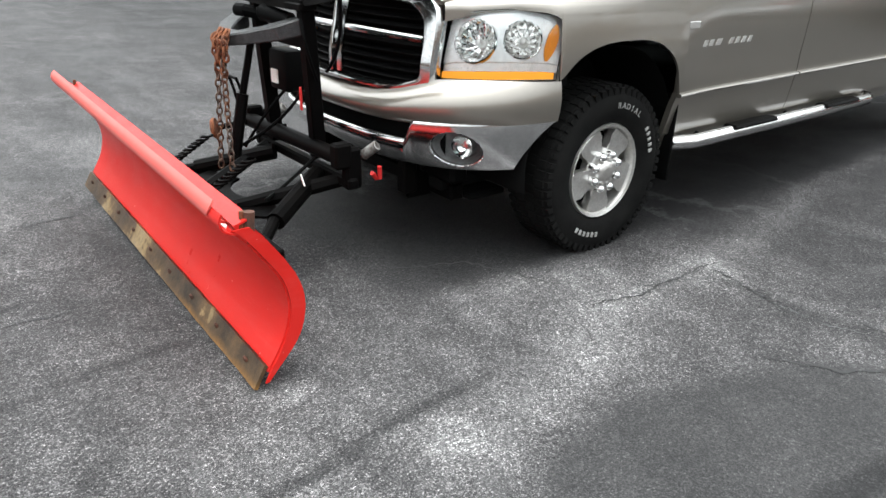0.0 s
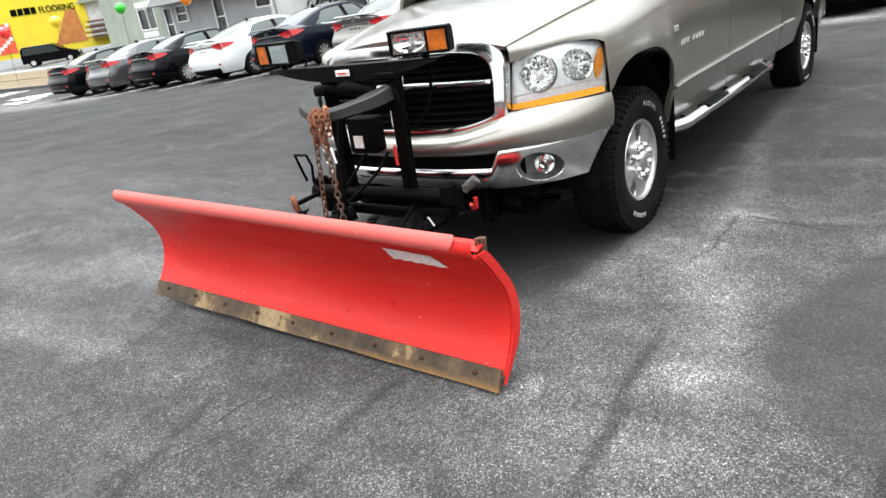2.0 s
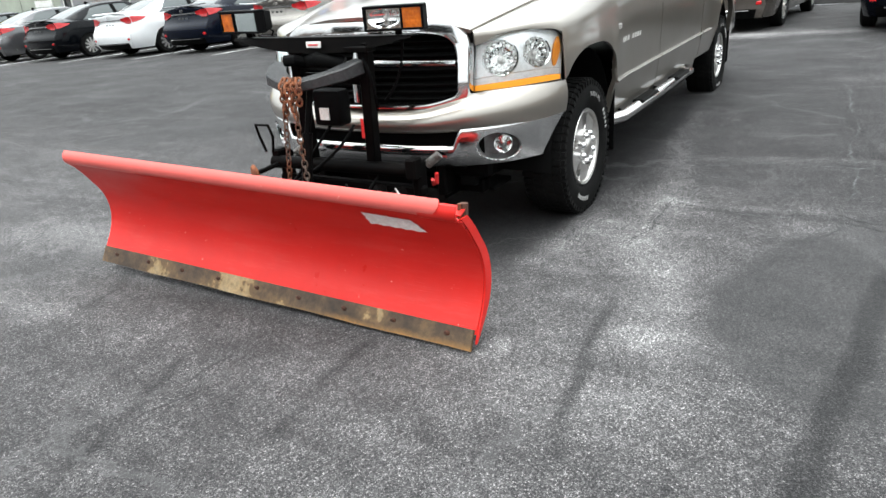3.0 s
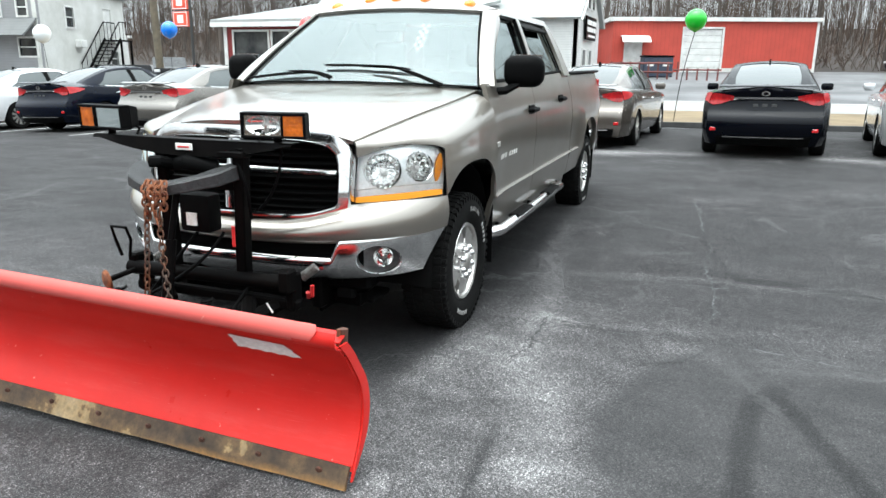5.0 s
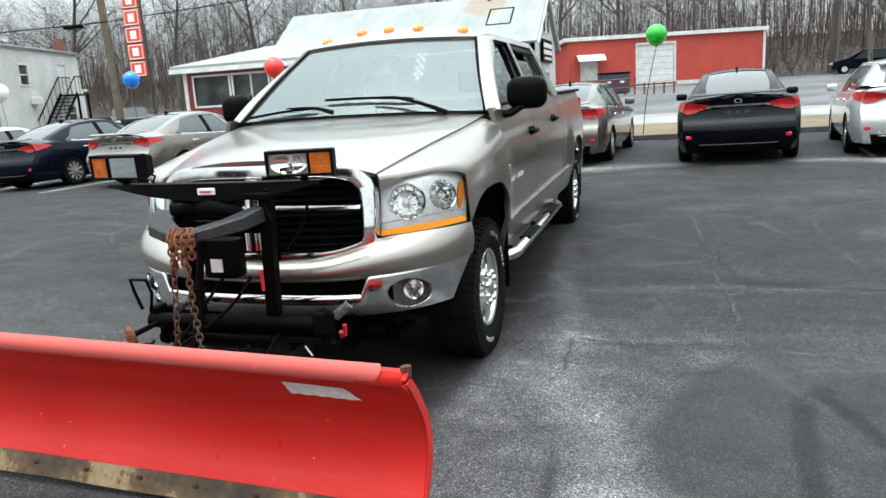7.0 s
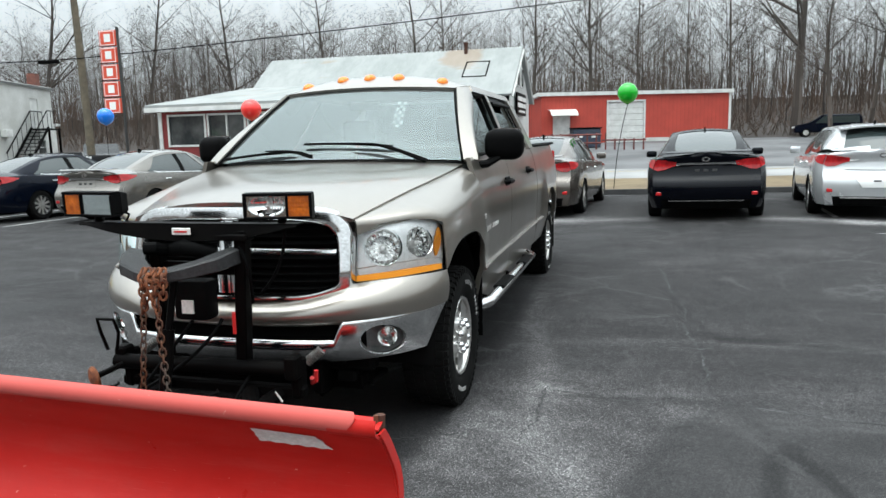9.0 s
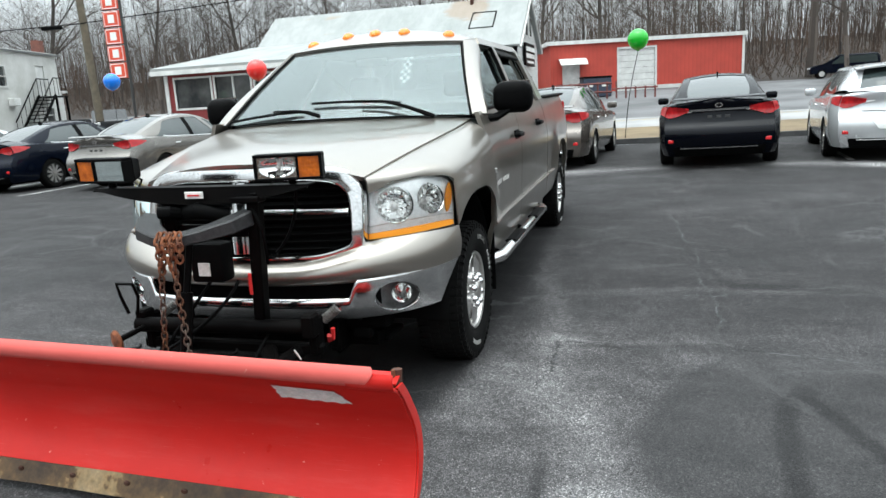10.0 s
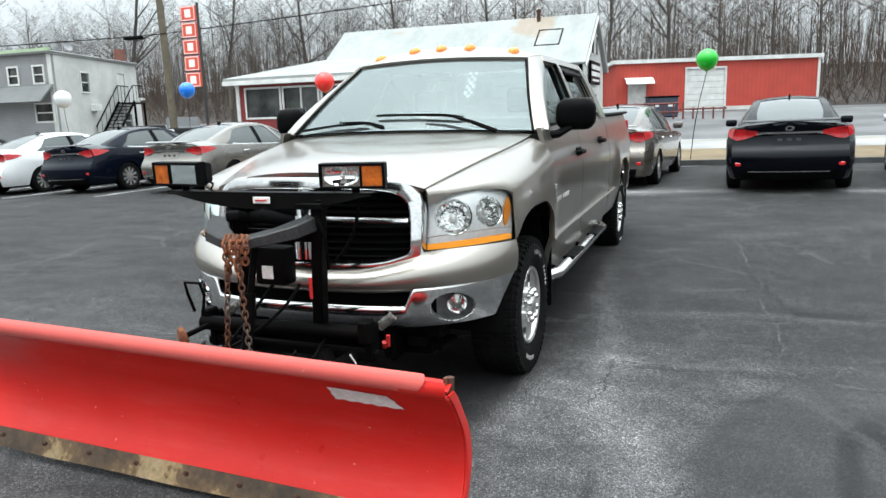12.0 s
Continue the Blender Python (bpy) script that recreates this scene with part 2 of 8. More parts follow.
MAT["amber_dark"] = worn("amber_signal", (0.55, 0.13, 0.006), (0.28, 0.06, 0.004), 26.0, 0.2, fine=90, bump_s=0.4, coat=0.5)
MAT["red_lens"] = worn("red_lens", (0.55, 0.016, 0.02), (0.26, 0.006, 0.009), 9.0, 0.12, fine=70, bump_s=0.15, coat=0.25)
MAT["white_plastic"] = worn("silvered_lamp_housing", (0.93, 0.93, 0.93), (0.84, 0.84, 0.84), 22.0, 0.16, 0.15, bump_s=0.05, fine=50)
MAT["label"] = worn("label", (0.80, 0.79, 0.77), (0.62, 0.60, 0.57), 20, 0.5, bump_s=0)
MAT["red_paint"] = base_mat("red_paint", (0.5, 0.02, 0.02), 0.4)[0]
MAT["interior"] = worn("grey_interior", (0.30, 0.30, 0.29), (0.20, 0.20, 0.195), 5, 0.8)


def plough_red(name="red_plough_paint", fade_sheen=0.0):
    m, n, l, b = base_mat(name, (0.58, 0.02, 0.016), 0.38, 0, 0.22)
    v = coords(n, l)
    w = noise_tex(n, l, v, 2.5, 6, 0.65)
    s = noise_tex(n, l, coords(n, l, (14, 2.5, 60)), 3.0, 5, 0.7)
    c = ramp(n, l, w, [(0.3, (0.47, 0.014, 0.011)), (0.7, (0.55, 0.019, 0.015))])
    scr = ramp(n, l, s, [(0.70, (0, 0, 0)), (0.82, (0.35, 0.35, 0.35))])
    c = mix(n, l, scr, c, (0.62, 0.16, 0.12))
    # chalky streaks, grit scratches and dark scuffs from use
    chalk = ramp(n, l, noise_tex(n, l, coords(n, l, (3, 1.2, 9)), 2.2, 7, 0.75), [(0.50, (fade_sheen, fade_sheen, fade_sheen)), (0.75, (0.09 + fade_sheen, 0.09 + fade_sheen, 0.09 + fade_sheen))])
    c = mix(n, l, chalk, c, (0.66, 0.22, 0.19))
    hair = ramp(n, l, noise_tex(n, l, coords(n, l, (160, 5, 260)), 1.0, 3, 0.6), [(0.66, (0, 0, 0)), (0.74, (0.16, 0.16, 0.16))])
    c = mix(n, l, hair, c, (0.70, 0.20, 0.17))
    scuff = ramp(n, l, noise_tex(n, l, coords(n, l, (20, 7, 34)), 1.6, 5, 0.7), [(0.66, (0, 0, 0)), (0.76, (0.22, 0.22, 0.22))])
    c = mix(n, l, scuff, c, (0.20, 0.012, 0.010))
    pit = noise_tex(n, l, v, 170, 3, 0.6)
    c = mix(n, l, ramp(n, l, pit, [(0.68, (0, 0, 0)), (0.76, (0.25, 0.25, 0.25))]), c, (0.28, 0.02, 0.016))
    chips = ramp(n, l, noise_tex(n, l, coords(n, l, (1, 0.7, 1)), 48, 2, 0.5), [(0.745, (0, 0, 0)), (0.77, (0.40, 0.40, 0.40))])
    c = mix(n, l, chips, c, (0.70, 0.42, 0.36))
    l.new(c, b.inputs["Base Color"])
    l.new(ramp(n, l, w, [(0.3, (0.26, 0.26, 0.26)), (0.7, (0.46, 0.46, 0.46))]), b.inputs["Roughness"])
    bump(n, l, b, pit, 0.12, 0.002)
    return m


def edge_steel():
    m, n, l, b = base_mat("rusty_cutting_edge", (0.1, 0.06, 0.03), 0.6, 0.3)
    v = coords(n, l)
    big, small = noise_tex(n, l, v, 4.0, 6, 0.6), noise_tex(n, l, v, 38, 5, 0.7)
    c = ramp(n, l, big, [(0.34, (0.030, 0.020, 0.013)), (0.46, (0.070, 0.044, 0.024)), (0.535, (0.115, 0.072, 0.034)), (0.56, (0.24, 0.17, 0.085)), (0.70, (0.33, 0.26, 0.16))])
    g = ramp(n, l, small, [(0.3, (0.5, 0.5, 0.5)), (0.7, (1.3, 1.2, 1.1))])
    # rubbed to orange along the lower edge
    sep = n.new("ShaderNodeSeparateXYZ")
    l.new(v, sep.inputs[0])
    low = n.new("ShaderNodeMath")
    low.operation = "MULTIPLY_ADD"
    l.new(big, low.inputs[0])
    low.inputs[1].default_value = 0.09
    l.new(sep.outputs["Z"], low.inputs[2])
    rub = ramp(n, l, low.outputs[0], [(0.055, (0.85, 0.85, 0.85)), (0.080, (0, 0, 0))])
    c = mix(n, l, rub, c, (0.24, 0.125, 0.035))
    l.new(mix(n, l, 0.8, c, g, "MULTIPLY"), b.inputs["Base Color"])
    bump(n, l, b, small, 0.4, 0.004)
    return m


MAT["red_poly"] = plough_red()
# paler red for the lip: fading plus sky sheen put into the colour
MAT["faded_sheen_red"] = plough_red("faded_sheen_red_lip", 0.42)
MAT["edge"] = edge_steel()
MAT["chain_steel"] = worn("chain_steel", (0.09, 0.08, 0.07), (0.12, 0.05, 0.025), 9.0, 0.6, 0.5, fine=120)

MAT["bright_reflector"] = worn("lamp_reflector", (0.88, 0.88, 0.87), (0.70, 0.70, 0.69), 24.0, 0.05, 1.0, bump_s=0.05, fine=60)
MAT["textured_steel"] = worn("textured_black_steel", (0.010, 0.010, 0.011), (0.03, 0.03, 0.031), 60.0, 0.38, bump_s=0.8, fine=140)

for key, sp in (("black_plastic", 0.03), ("black_steel", 0.03), ("rubber", 0.06), ("textured_steel", 0.4), ("chain_steel", 0.4)):
    MAT[key].node_tree.nodes["Principled BSDF"].inputs["Specular IOR Level"].default_value = sp
MAT["cowl_grey"] = worn("dusty_cowl", (0.09, 0.088, 0.083), (0.035, 0.035, 0.034), 7.0, 0.6, fine=120)
MAT["spring_steel"] = worn("spring_steel", (0.30, 0.30, 0.29), (0.12, 0.10, 0.09), 40.0, 0.4, 0.8, fine=120)

# ---- building helpers ----
def part(name, bm, material, parent, label="", smooth=True, kind=""):
    me = bpy.data.meshes.new(name)
    bm.normal_update()
    if smooth:
        for f in bm.faces:
            f.smooth = True
        for e in bm.edges:
            if len(e.link_faces) == 2 and e.calc_face_angle(0) > 0.6:
                e.smooth = False
    bm.to_mesh(me)
    bm.free()
    me.materials.append(MAT[material] if isinstance(material, str) else material)
    ob = new(name, me)
    if parent is not None:
        ob.parent = parent
    return tagged(ob, label, kind=kind)


def thing(name, label, category, m=None, group="", kind=""):
    ob = new(name)
    ob.empty_display_size = 0.2
    if m is not None:
        ob.matrix_basis = m
    return tagged(ob, label, category, group, kind)


def box(bm, lo, hi, bevel=0.0, seg=1, m=None):
    g = bmesh.ops.create_cube(bm, size=1.0)
    vs = g["verts"]
    c, s = [(a + b) / 2 for a, b in zip(lo, hi)], [abs(b - a) for a, b in zip(lo, hi)]
    for v in vs:
        v.co = Vector((v.co.x * s[0] + c[0], v.co.y * s[1] + c[1], v.co.z * s[2] + c[2]))
    if bevel:
        es = list({e for v in vs for e in v.link_edges})
        r = bmesh.ops.bevel(bm, geom=es, offset=min(bevel, min(s) * 0.45), segments=seg, affect="EDGES", profile=0.5)
        vs = list({v for f in r["faces"] for v in f.verts} | {v for v in vs if v.is_valid})
    if m is not None:
        for v in vs:
            v.co = m @ v.co
    return bm


def boxm(lo, hi, bevel=0.0, seg=1, m=None):
    return box(bmesh.new(), lo, hi, bevel, seg, m)


def tube(bm, pts, r, n=8, close=False, caps=True, flat=1.0):
    """A round bar along points; r may be a list of radii."""
    pts = [Vector(p) for p in pts]
    rs = r if isinstance(r, (list, tuple)) else [r] * len(pts)
    rings, prev = [], None
    cnt = len(pts)
    for i, p in enumerate(pts):
        if close:
            d = pts[(i + 1) % cnt] - pts[i - 1]
        else:
            d = pts[min(i + 1, cnt - 1)] - pts[max(i - 1, 0)]
        d.normalize()
        if prev is None:
            up = Vector((0, 0, 1)) if abs(d.z) < 0.9 else Vector((1, 0, 0))
            a = d.cross(up).normalized()
        else:
            a = (prev - d * prev.dot(d)).normalized()
        prev = a
        b = d.cross(a)
        rings.append([bm.verts.new(p + rs[i] * (math.cos(t) * a + flat * math.sin(t) * b)) for t in [2 * math.pi * k / n for k in range(n)]])
    for i in range(cnt if close else cnt - 1):
        q, w = rings[i], rings[(i + 1) % cnt]
        for k in range(n):
            bm.faces.new((q[k], q[(k + 1) % n], w[(k + 1) % n], w[k]))
    if caps and not close:
        bm.faces.new(rings[0][::-1])
        bm.faces.new(rings[-1])
    return bm


def lathe(bm, prof, n=32, m=None, cap=False):
    """Turns (r, h) pairs about z."""
    m = m or Matrix()
    rings = [[bm.verts.new(m @ Vector((r * math.cos(t), r * math.sin(t), h))) for t in [2 * math.pi * k / n for k in range(n)]] for r, h in prof]
    for q, w in zip(rings, rings[1:]):
        for k in range(n):
            bm.faces.new((q[k], q[(k + 1) % n], w[(k + 1) % n], w[k]))
    if cap:
        bm.faces.new(rings[0][::-1])
        bm.faces.new(rings[-1])
    return bm


def grid(bm, f, us, vs, pred=None):
    """Quads of the surface f(u, v); pred(u, v) at a cell's middle says whether it is kept."""
    us, vs = list(us), list(vs)
    made = {}

    def vert(i, j):
        if (i, j) not in made:
            made[i, j] = bm.verts.new(f(us[i], vs[j]))
        return made[i, j]

    for i in range(len(us) - 1):
        for j in range(len(vs) - 1):
            if pred is None or pred((us[i] + us[i + 1]) / 2, (vs[j] + vs[j + 1]) / 2):
                bm.faces.new((vert(i, j), vert(i + 1, j), vert(i + 1, j + 1), vert(i, j + 1)))
    return bm


def lin(a, b, n):
    return [a + (b - a) * k / n for k in range(n + 1)]


def solid(bm, t):
    bmesh.ops.recalc_face_normals(bm, faces=bm.faces[:])
    bmesh.ops.solidify(bm, geom=bm.faces[:], thickness=t)
    bmesh.ops.recalc_face_normals(bm, faces=bm.faces[:])
    return bm


def slab(bm, outline, thick, m=None, bevel=0.0):
    """A plate: a flat outline in x, y pushed up along z."""
    m = m or Matrix()
    lo = [bm.verts.new(m @ Vector((x, y, 0))) for x, y in outline]
    hi = [bm.verts.new(m @ Vector((x, y, thick))) for x, y in outline]
    k = len(lo)
    faces = [bm.faces.new(lo[::-1]), bm.faces.new(hi)] + [bm.faces.new((lo[i], lo[(i + 1) % k], hi[(i + 1) % k], hi[i])) for i in range(k)]
    if bevel:
        bmesh.ops.bevel(bm, geom=list({e for f in faces[:2] for e in f.edges}), offset=bevel, segments=1, affect="EDGES")
    return bm


def interp(x, table):
    if x <= table[0][0]:
        return table[0][1]
    for (a, p), (b, q) in zip(table, table[1:]):
        if x <= b:
            t = (x - a) / (b - a)
            return p + (q - p) * t
    return table[-1][1]


def spline(x, table):
    """Smooth curve through (x, value) pairs."""
    n = len(table)
    if x <= table[0][0]:
        return table[0][1]
    if x >= table[-1][0]:
        return table[-1][1]
    for i in range(n - 1):
        if x <= table[i + 1][0]:
            break
    (x0, y0), (x1, y1) = table[i], table[i + 1]
    m0 = (y1 - table[i - 1][1]) / (x1 - table[i - 1][0]) if i else (y1 - y0) / (x1 - x0)
    m1 = (table[i + 2][1] - y0) / (table[i + 2][0] - x0) if i + 2 < n else (y1 - y0) / (x1 - x0)
    h, t = x1 - x0, (x - x0) / (x1 - x0)
    return (2 * t**3 - 3 * t**2 + 1) * y0 + (t**3 - 2 * t**2 + t) * h * m0 + (3 * t**2 - 2 * t**3) * y1 + (t**3 - t**2) * h * m1


def shift(x=0, y=0, z=0):
    return Matrix.Translation((x, y, z))


# axis turned from z to y
TO_Y = Euler((-math.pi / 2, 0, 0)).to_matrix().to_4x4()

# ---- ground: one sheet, level on the lot, rising past the kerb to the woods ----
K0, KD, KN = Vector((16.95, 1.5)), Vector((-0.03, 0.99955)), Vector((0.99955, 0.03))


def road_n(x, y):
    return (Vector((x, y)) - K0).dot(KN)


def road_pt(n, s, z=0.0):
    p = K0 + KN * n + KD * s
    return Vector((p.x, p.y, z))


RISE = [(-400, 0.0), (0.0, 0.0), (0.02, 0.13), (4.2, 0.20), (4.3, 0.13), (8.5, 0.25), (12.5, 0.22), (22, 0.55), (38, 1.25), (45, 1.45), (60, 2.8), (90, 6.0), (130, 8.8), (400, 14.0), (2500, 18.0)]
FALL = [(-20, 0.24), (0, 0.19), (3, 0.12), (9, 0.05), (14.4, 0.0), (17.2, -0.09), (20, -0.16), (23, -0.235), (26, -0.33), (35, -0.42), (60, -0.45)]


def lot_z(x, y):
    """The lot falls gently away from one end of the kerb to the other."""
    k = max(0.0, min(1.0, (x - 4.5) / 6.0))
    far = max(0.0, min(1.0, (40 - x) / 20.0))
    return interp(y, FALL) * k * k * (3 - 2 * k) * far


def ground_z(x, y):
    return interp(road_n(x, y), RISE) + lot_z(x, y)


def ground_part(name, n0, n1, mat, cols, label, cat, rows=None, lift=0.0, s_lo=-1500, s_hi=1500, kind="structure"):
    bm = bmesh.new()
    ns = rows or [n0] + [a for a, _ in RISE if n0 < a < n1] + [n1]
    ss = sorted({s_lo, s_hi, *lin(max(s_lo, -160), min(s_hi, 160), cols)})
    def gp(n, s):
        p = road_pt(n, s)
        return Vector((p.x, p.y, ground_z(p.x, p.y) + lift))

    grid(bm, gp, ns, ss)
    bmesh.ops.recalc_face_normals(bm, faces=bm.faces[:])
    return tagged(part(name, bm, mat, None, label, smooth=False), category=cat, kind=kind)


MAT["grass"] = worn("winter_grass", (0.20, 0.150, 0.085), (0.12, 0.088, 0.05), 1.2, 0.95, fine=25, bump_s=0.5)
MAT["road"] = worn("salted_road", (0.30, 0.298, 0.295), (0.17, 0.17, 0.17), 0.35, 0.7, fine=60, spread=(0.3, 0.6))
MAT["far_lot"] = worn("far_lot_asphalt", (0.135, 0.135, 0.139), (0.066, 0.066, 0.068), 0.25, 0.7, fine=40, spread=(0.4, 0.62))
MAT["leaf_litter"] = worn("leaf_litter", (0.046, 0.035, 0.029), (0.028, 0.022, 0.0185), 0.15, 0.95, fine=8, bump_s=0.4)
MAT["kerb"] = worn("kerb_asphalt", (0.020, 0.020, 0.021), (0.042, 0.042, 0.042), 3.0, 0.85, fine=60)
LOT_ROWS = [-1200, -80, -40, -24] + [round(-18.5 + 0.06 * k, 3) for k in range(150)] + lin(-9.4, -3.0, 40) + lin(-2.5, 0, 5)
LOT_COLS = [-1500, -160, -60, -20, -8] + [round(-3.5 + 0.06 * k, 3) for k in range(125)] + lin(4.2, 30, 26) + [45, 60, 160, 1500]


def seg_far(px, py, pts):
    """Distance of many points from a line of segments."""
    best = np.full(px.shape, 1e9)
    for (ax, ay), (bx, by) in zip(pts, pts[1:]):
        dx, dy = bx - ax, by - ay
        t = np.clip(((px - ax) * dx + (py - ay) * dy) / (dx * dx + dy * dy + 1e-9), 0, 1)
        best = np.minimum(best, np.hypot(px - ax - t * dx, py - ay - t * dy))
    return best


bm = bmesh.new()


def lot(n, s):
    p = road_pt(n, s)
    return Vector((p.x, p.y, ground_z(p.x, p.y) if n < 0 else lot_z(p.x, p.y)))


grid(bm, lot, LOT_ROWS, LOT_COLS)
bmesh.ops.recalc_face_normals(bm, faces=bm.faces[:])
if bm.faces[0].normal.z < 0:
    bmesh.ops.reverse_faces(bm, faces=bm.faces[:])
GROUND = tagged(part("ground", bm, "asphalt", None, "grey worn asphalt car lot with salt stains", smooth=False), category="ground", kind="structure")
co = np.zeros(len(GROUND.data.vertices) * 3, np.float32)
GROUND.data.vertices.foreach_get("co", co)
gx, gy = co.reshape(-1, 3)[:, 0].astype(float), co.reshape(-1, 3)[:, 1].astype(float)
edge_y = np.interp(gx, [0.9, 1.31, 1.59, 1.91, 2.26, 2.7, 3.02, 3.4], [1.15, 1.44, 1.53, 1.56, 1.48, 1.32, 1.17, 0.75])
seal = 1 / (1 + np.exp((gy - edge_y) * 14)) / (1 + np.exp((1.0 - gx) * 5)) / (1 + np.exp((gx - 3.0) * 6))
salt = 0.345 + 0.13 * np.exp(-(((gx - 1.6) / 1.7) ** 2 + ((gy - 2.2) / 0.9) ** 2) ** 2)
salt -= 0.22 / (1 + np.exp(np.clip((3.4 - gx) * 3, -60, 60)))
for pts, wid, k in (([(6.15, 2.49), (5.81, 2.48), (4.38, 2.27), (3.64, 2.12), (2.72, 2.02), (2.31, 1.98), (1.77, 1.72), (1.42, 1.66)], 0.13, 0.24), ([(2.83, 1.25), (2.9, 0.85), (2.88, 0.25), (2.75, -0.4)], 0.13, 0.22), ([(1.30, 1.74), (1.38, 1.76)], 0.12, 0.20), ([(1.80, 3.0), (1.85, 2.75), (1.98, 2.5), (2.6, 2.32)], 0.17, 0.24), ([(1.04, 2.23), (1.09, 2.22)], 0.045, 0.5), ([(1.15, 2.1), (0.9, 1.6)], 0.25, 0.08), ([(4.16, 1.98), (4.3, 1.19), (4.26, 0.24), (4.35, -0.6)], 0.07, 0.20), ([(3.15, 2.0), (2.97, 1.8), (3.11, 1.46), (3.14, 1.09)], 0.07, 0.16), ([(11.0, 4.2), (11.3, 2.6)], 0.55, 0.65), ([(11.3, 1.9), (11.15, -0.2)], 0.28, 0.35), ([(11.2, -0.6), (10.9, -1.6)], 0.40, 0.60), ([(10.6, -1.8), (10.75, -5)], 0.35, 0.65), ([(7.4, 1.2), (8.3, -0.6)], 0.25, 0.14), ([(9.3, -1.8), (9.2, -3.4)], 0.10, 0.5), ([(1.0, 4.3), (1.4, 5.2), (1.0, 6.0)], 0.30, 0.22), ([(0.5, 4.4), (0.5, 5.6)], 0.12, 0.22), ([(10.2, 24), (9.5, 30), (9.0, 40)], 2.0, 0.6)):
    salt += k * np.exp(-((seg_far(gx, gy, pts) / wid) ** 2))
# salt thinned and ground darkened under the truck: its shade painted into the masks
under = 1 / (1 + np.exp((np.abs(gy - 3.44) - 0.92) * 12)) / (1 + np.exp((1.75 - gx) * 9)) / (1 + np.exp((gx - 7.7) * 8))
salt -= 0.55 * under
tar_shade = 1.1 * under
for pts, wid, k in (([(1.67, 1.95), (1.36, 1.92), (1.06, 1.87), (0.85, 1.84), (0.55, 1.78)], 0.045, 0.75), ([(2.5, 0.76), (2.32, 0.88), (2.14, 0.92), (1.85, 0.95), (1.48, 0.97), (1.23, 1.03), (0.64, 1.1)], 0.062, 0.85), ([(2.45, 0.80), (2.26, 0.72), (2.02, 0.65), (1.76, 0.56), (1.6, 0.51)], 0.055, 0.85), ([(5.65, 1.17), (4.76, 1.0), (4.39, 0.92)], 0.06, 0.55), ([(4.40, 0.88), (4.42, 0.5)], 0.11, 0.75), ([(4.03, 1.06), (3.32, 1.06), (2.9, 0.95), (2.5, 0.8)], 0.05, 0.45), ([(3.0, 1.9), (3.0, 1.7), (3.05, 1.3)], 0.05, 0.55), ([(0.89, 2.74), (0.61, 2.73), (0.2, 2.65)], 0.06, 0.6), ([(0.5, 3.4), (0.1, 3.25), (-0.4, 3.1)], 0.05, 0.6)):
    tar_shade = np.maximum(tar_shade, k * np.exp(-((seg_far(gx, gy, pts) / wid) ** 2)))
for nm, val in (("salt", salt), ("tar_shade", tar_shade), ("seal", seal)):
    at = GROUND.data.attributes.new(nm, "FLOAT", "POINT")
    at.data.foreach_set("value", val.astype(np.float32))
# open cracks
CRACKS = ([(4.08, 1.93), (4.24, 1.56), (4.22, 1.13), (4.23, 0.78), (4.3, 0.11), (4.34, -0.9)], [(3.72, 2.75), (3.81, 2.48), (3.87, 2.26), (3.92, 2.1)], [(4.23, 0.98), (3.7, 1.07), (3.11, 1.09), (2.89, 1.13), (2.68, 1.23), (2.53, 1.45)], [(3.06, 1.98), (3.0, 1.74), (3.11, 1.5), (3.11, 1.09), (2.81, 0.84)], [(2.11, 1.88), (2.15, 1.94), (2.2, 2.03), (2.26, 2.07), (2.35, 2.08), (2.57, 2.03), (3.15, 2.03)], [(10.13, 0.5), (9.58, -0.01), (8.73, -0.3), (7.85, -0.76)], [(5.56, 0.13), (5.84, -0.07), (5.98, -0.3)], [(0.3, 3.15), (-0.2, 3.4), (-0.5, 3.9)], [(2.5, 6.0), (4.2, 7.2), (6.5, 7.6)])
crnd = random.Random(3)
PALE = ([(7.5, 1.27), (5.79, 1.16), (4.91, 1.12), (3.82, 1.05), (3.06, 1.02)], [(3.92, 2.02), (4.11, 1.63), (4.13, 1.05), (4.34, 0.58), (4.48, 0.01)], [(9.05, -0.06), (8.65, -0.5), (7.65, -0.79)], [(4.65, 2.30), (3.47, 1.92), (2.95, 1.94), (2.64, 2.06)], [(3.06, 1.02), (2.98, 0.76), (2.89, 0.4), (2.95, 0.0)], [(3.04, 1.86), (2.95, 1.48), (3.07, 1.14)])
CRACKS = CRACKS + PALE + ([(3.02, 1.80), (2.93, 1.46), (3.05, 1.16), (2.93, 0.89)], [(6.1, 1.35), (5.55, 0.63), (4.42, 0.40), (4.2, -0.43)], [(1.88, 2.83), (2.15, 2.69), (2.35, 2.25)], [(0.19, 3.25), (0.48, 3.22), (0.66, 3.19)], [(0.5, 4.04), (0.67, 4.28), (0.89, 4.29)], [(10.53, 0.58), (10.61, -0.13), (9.43, -0.46)])
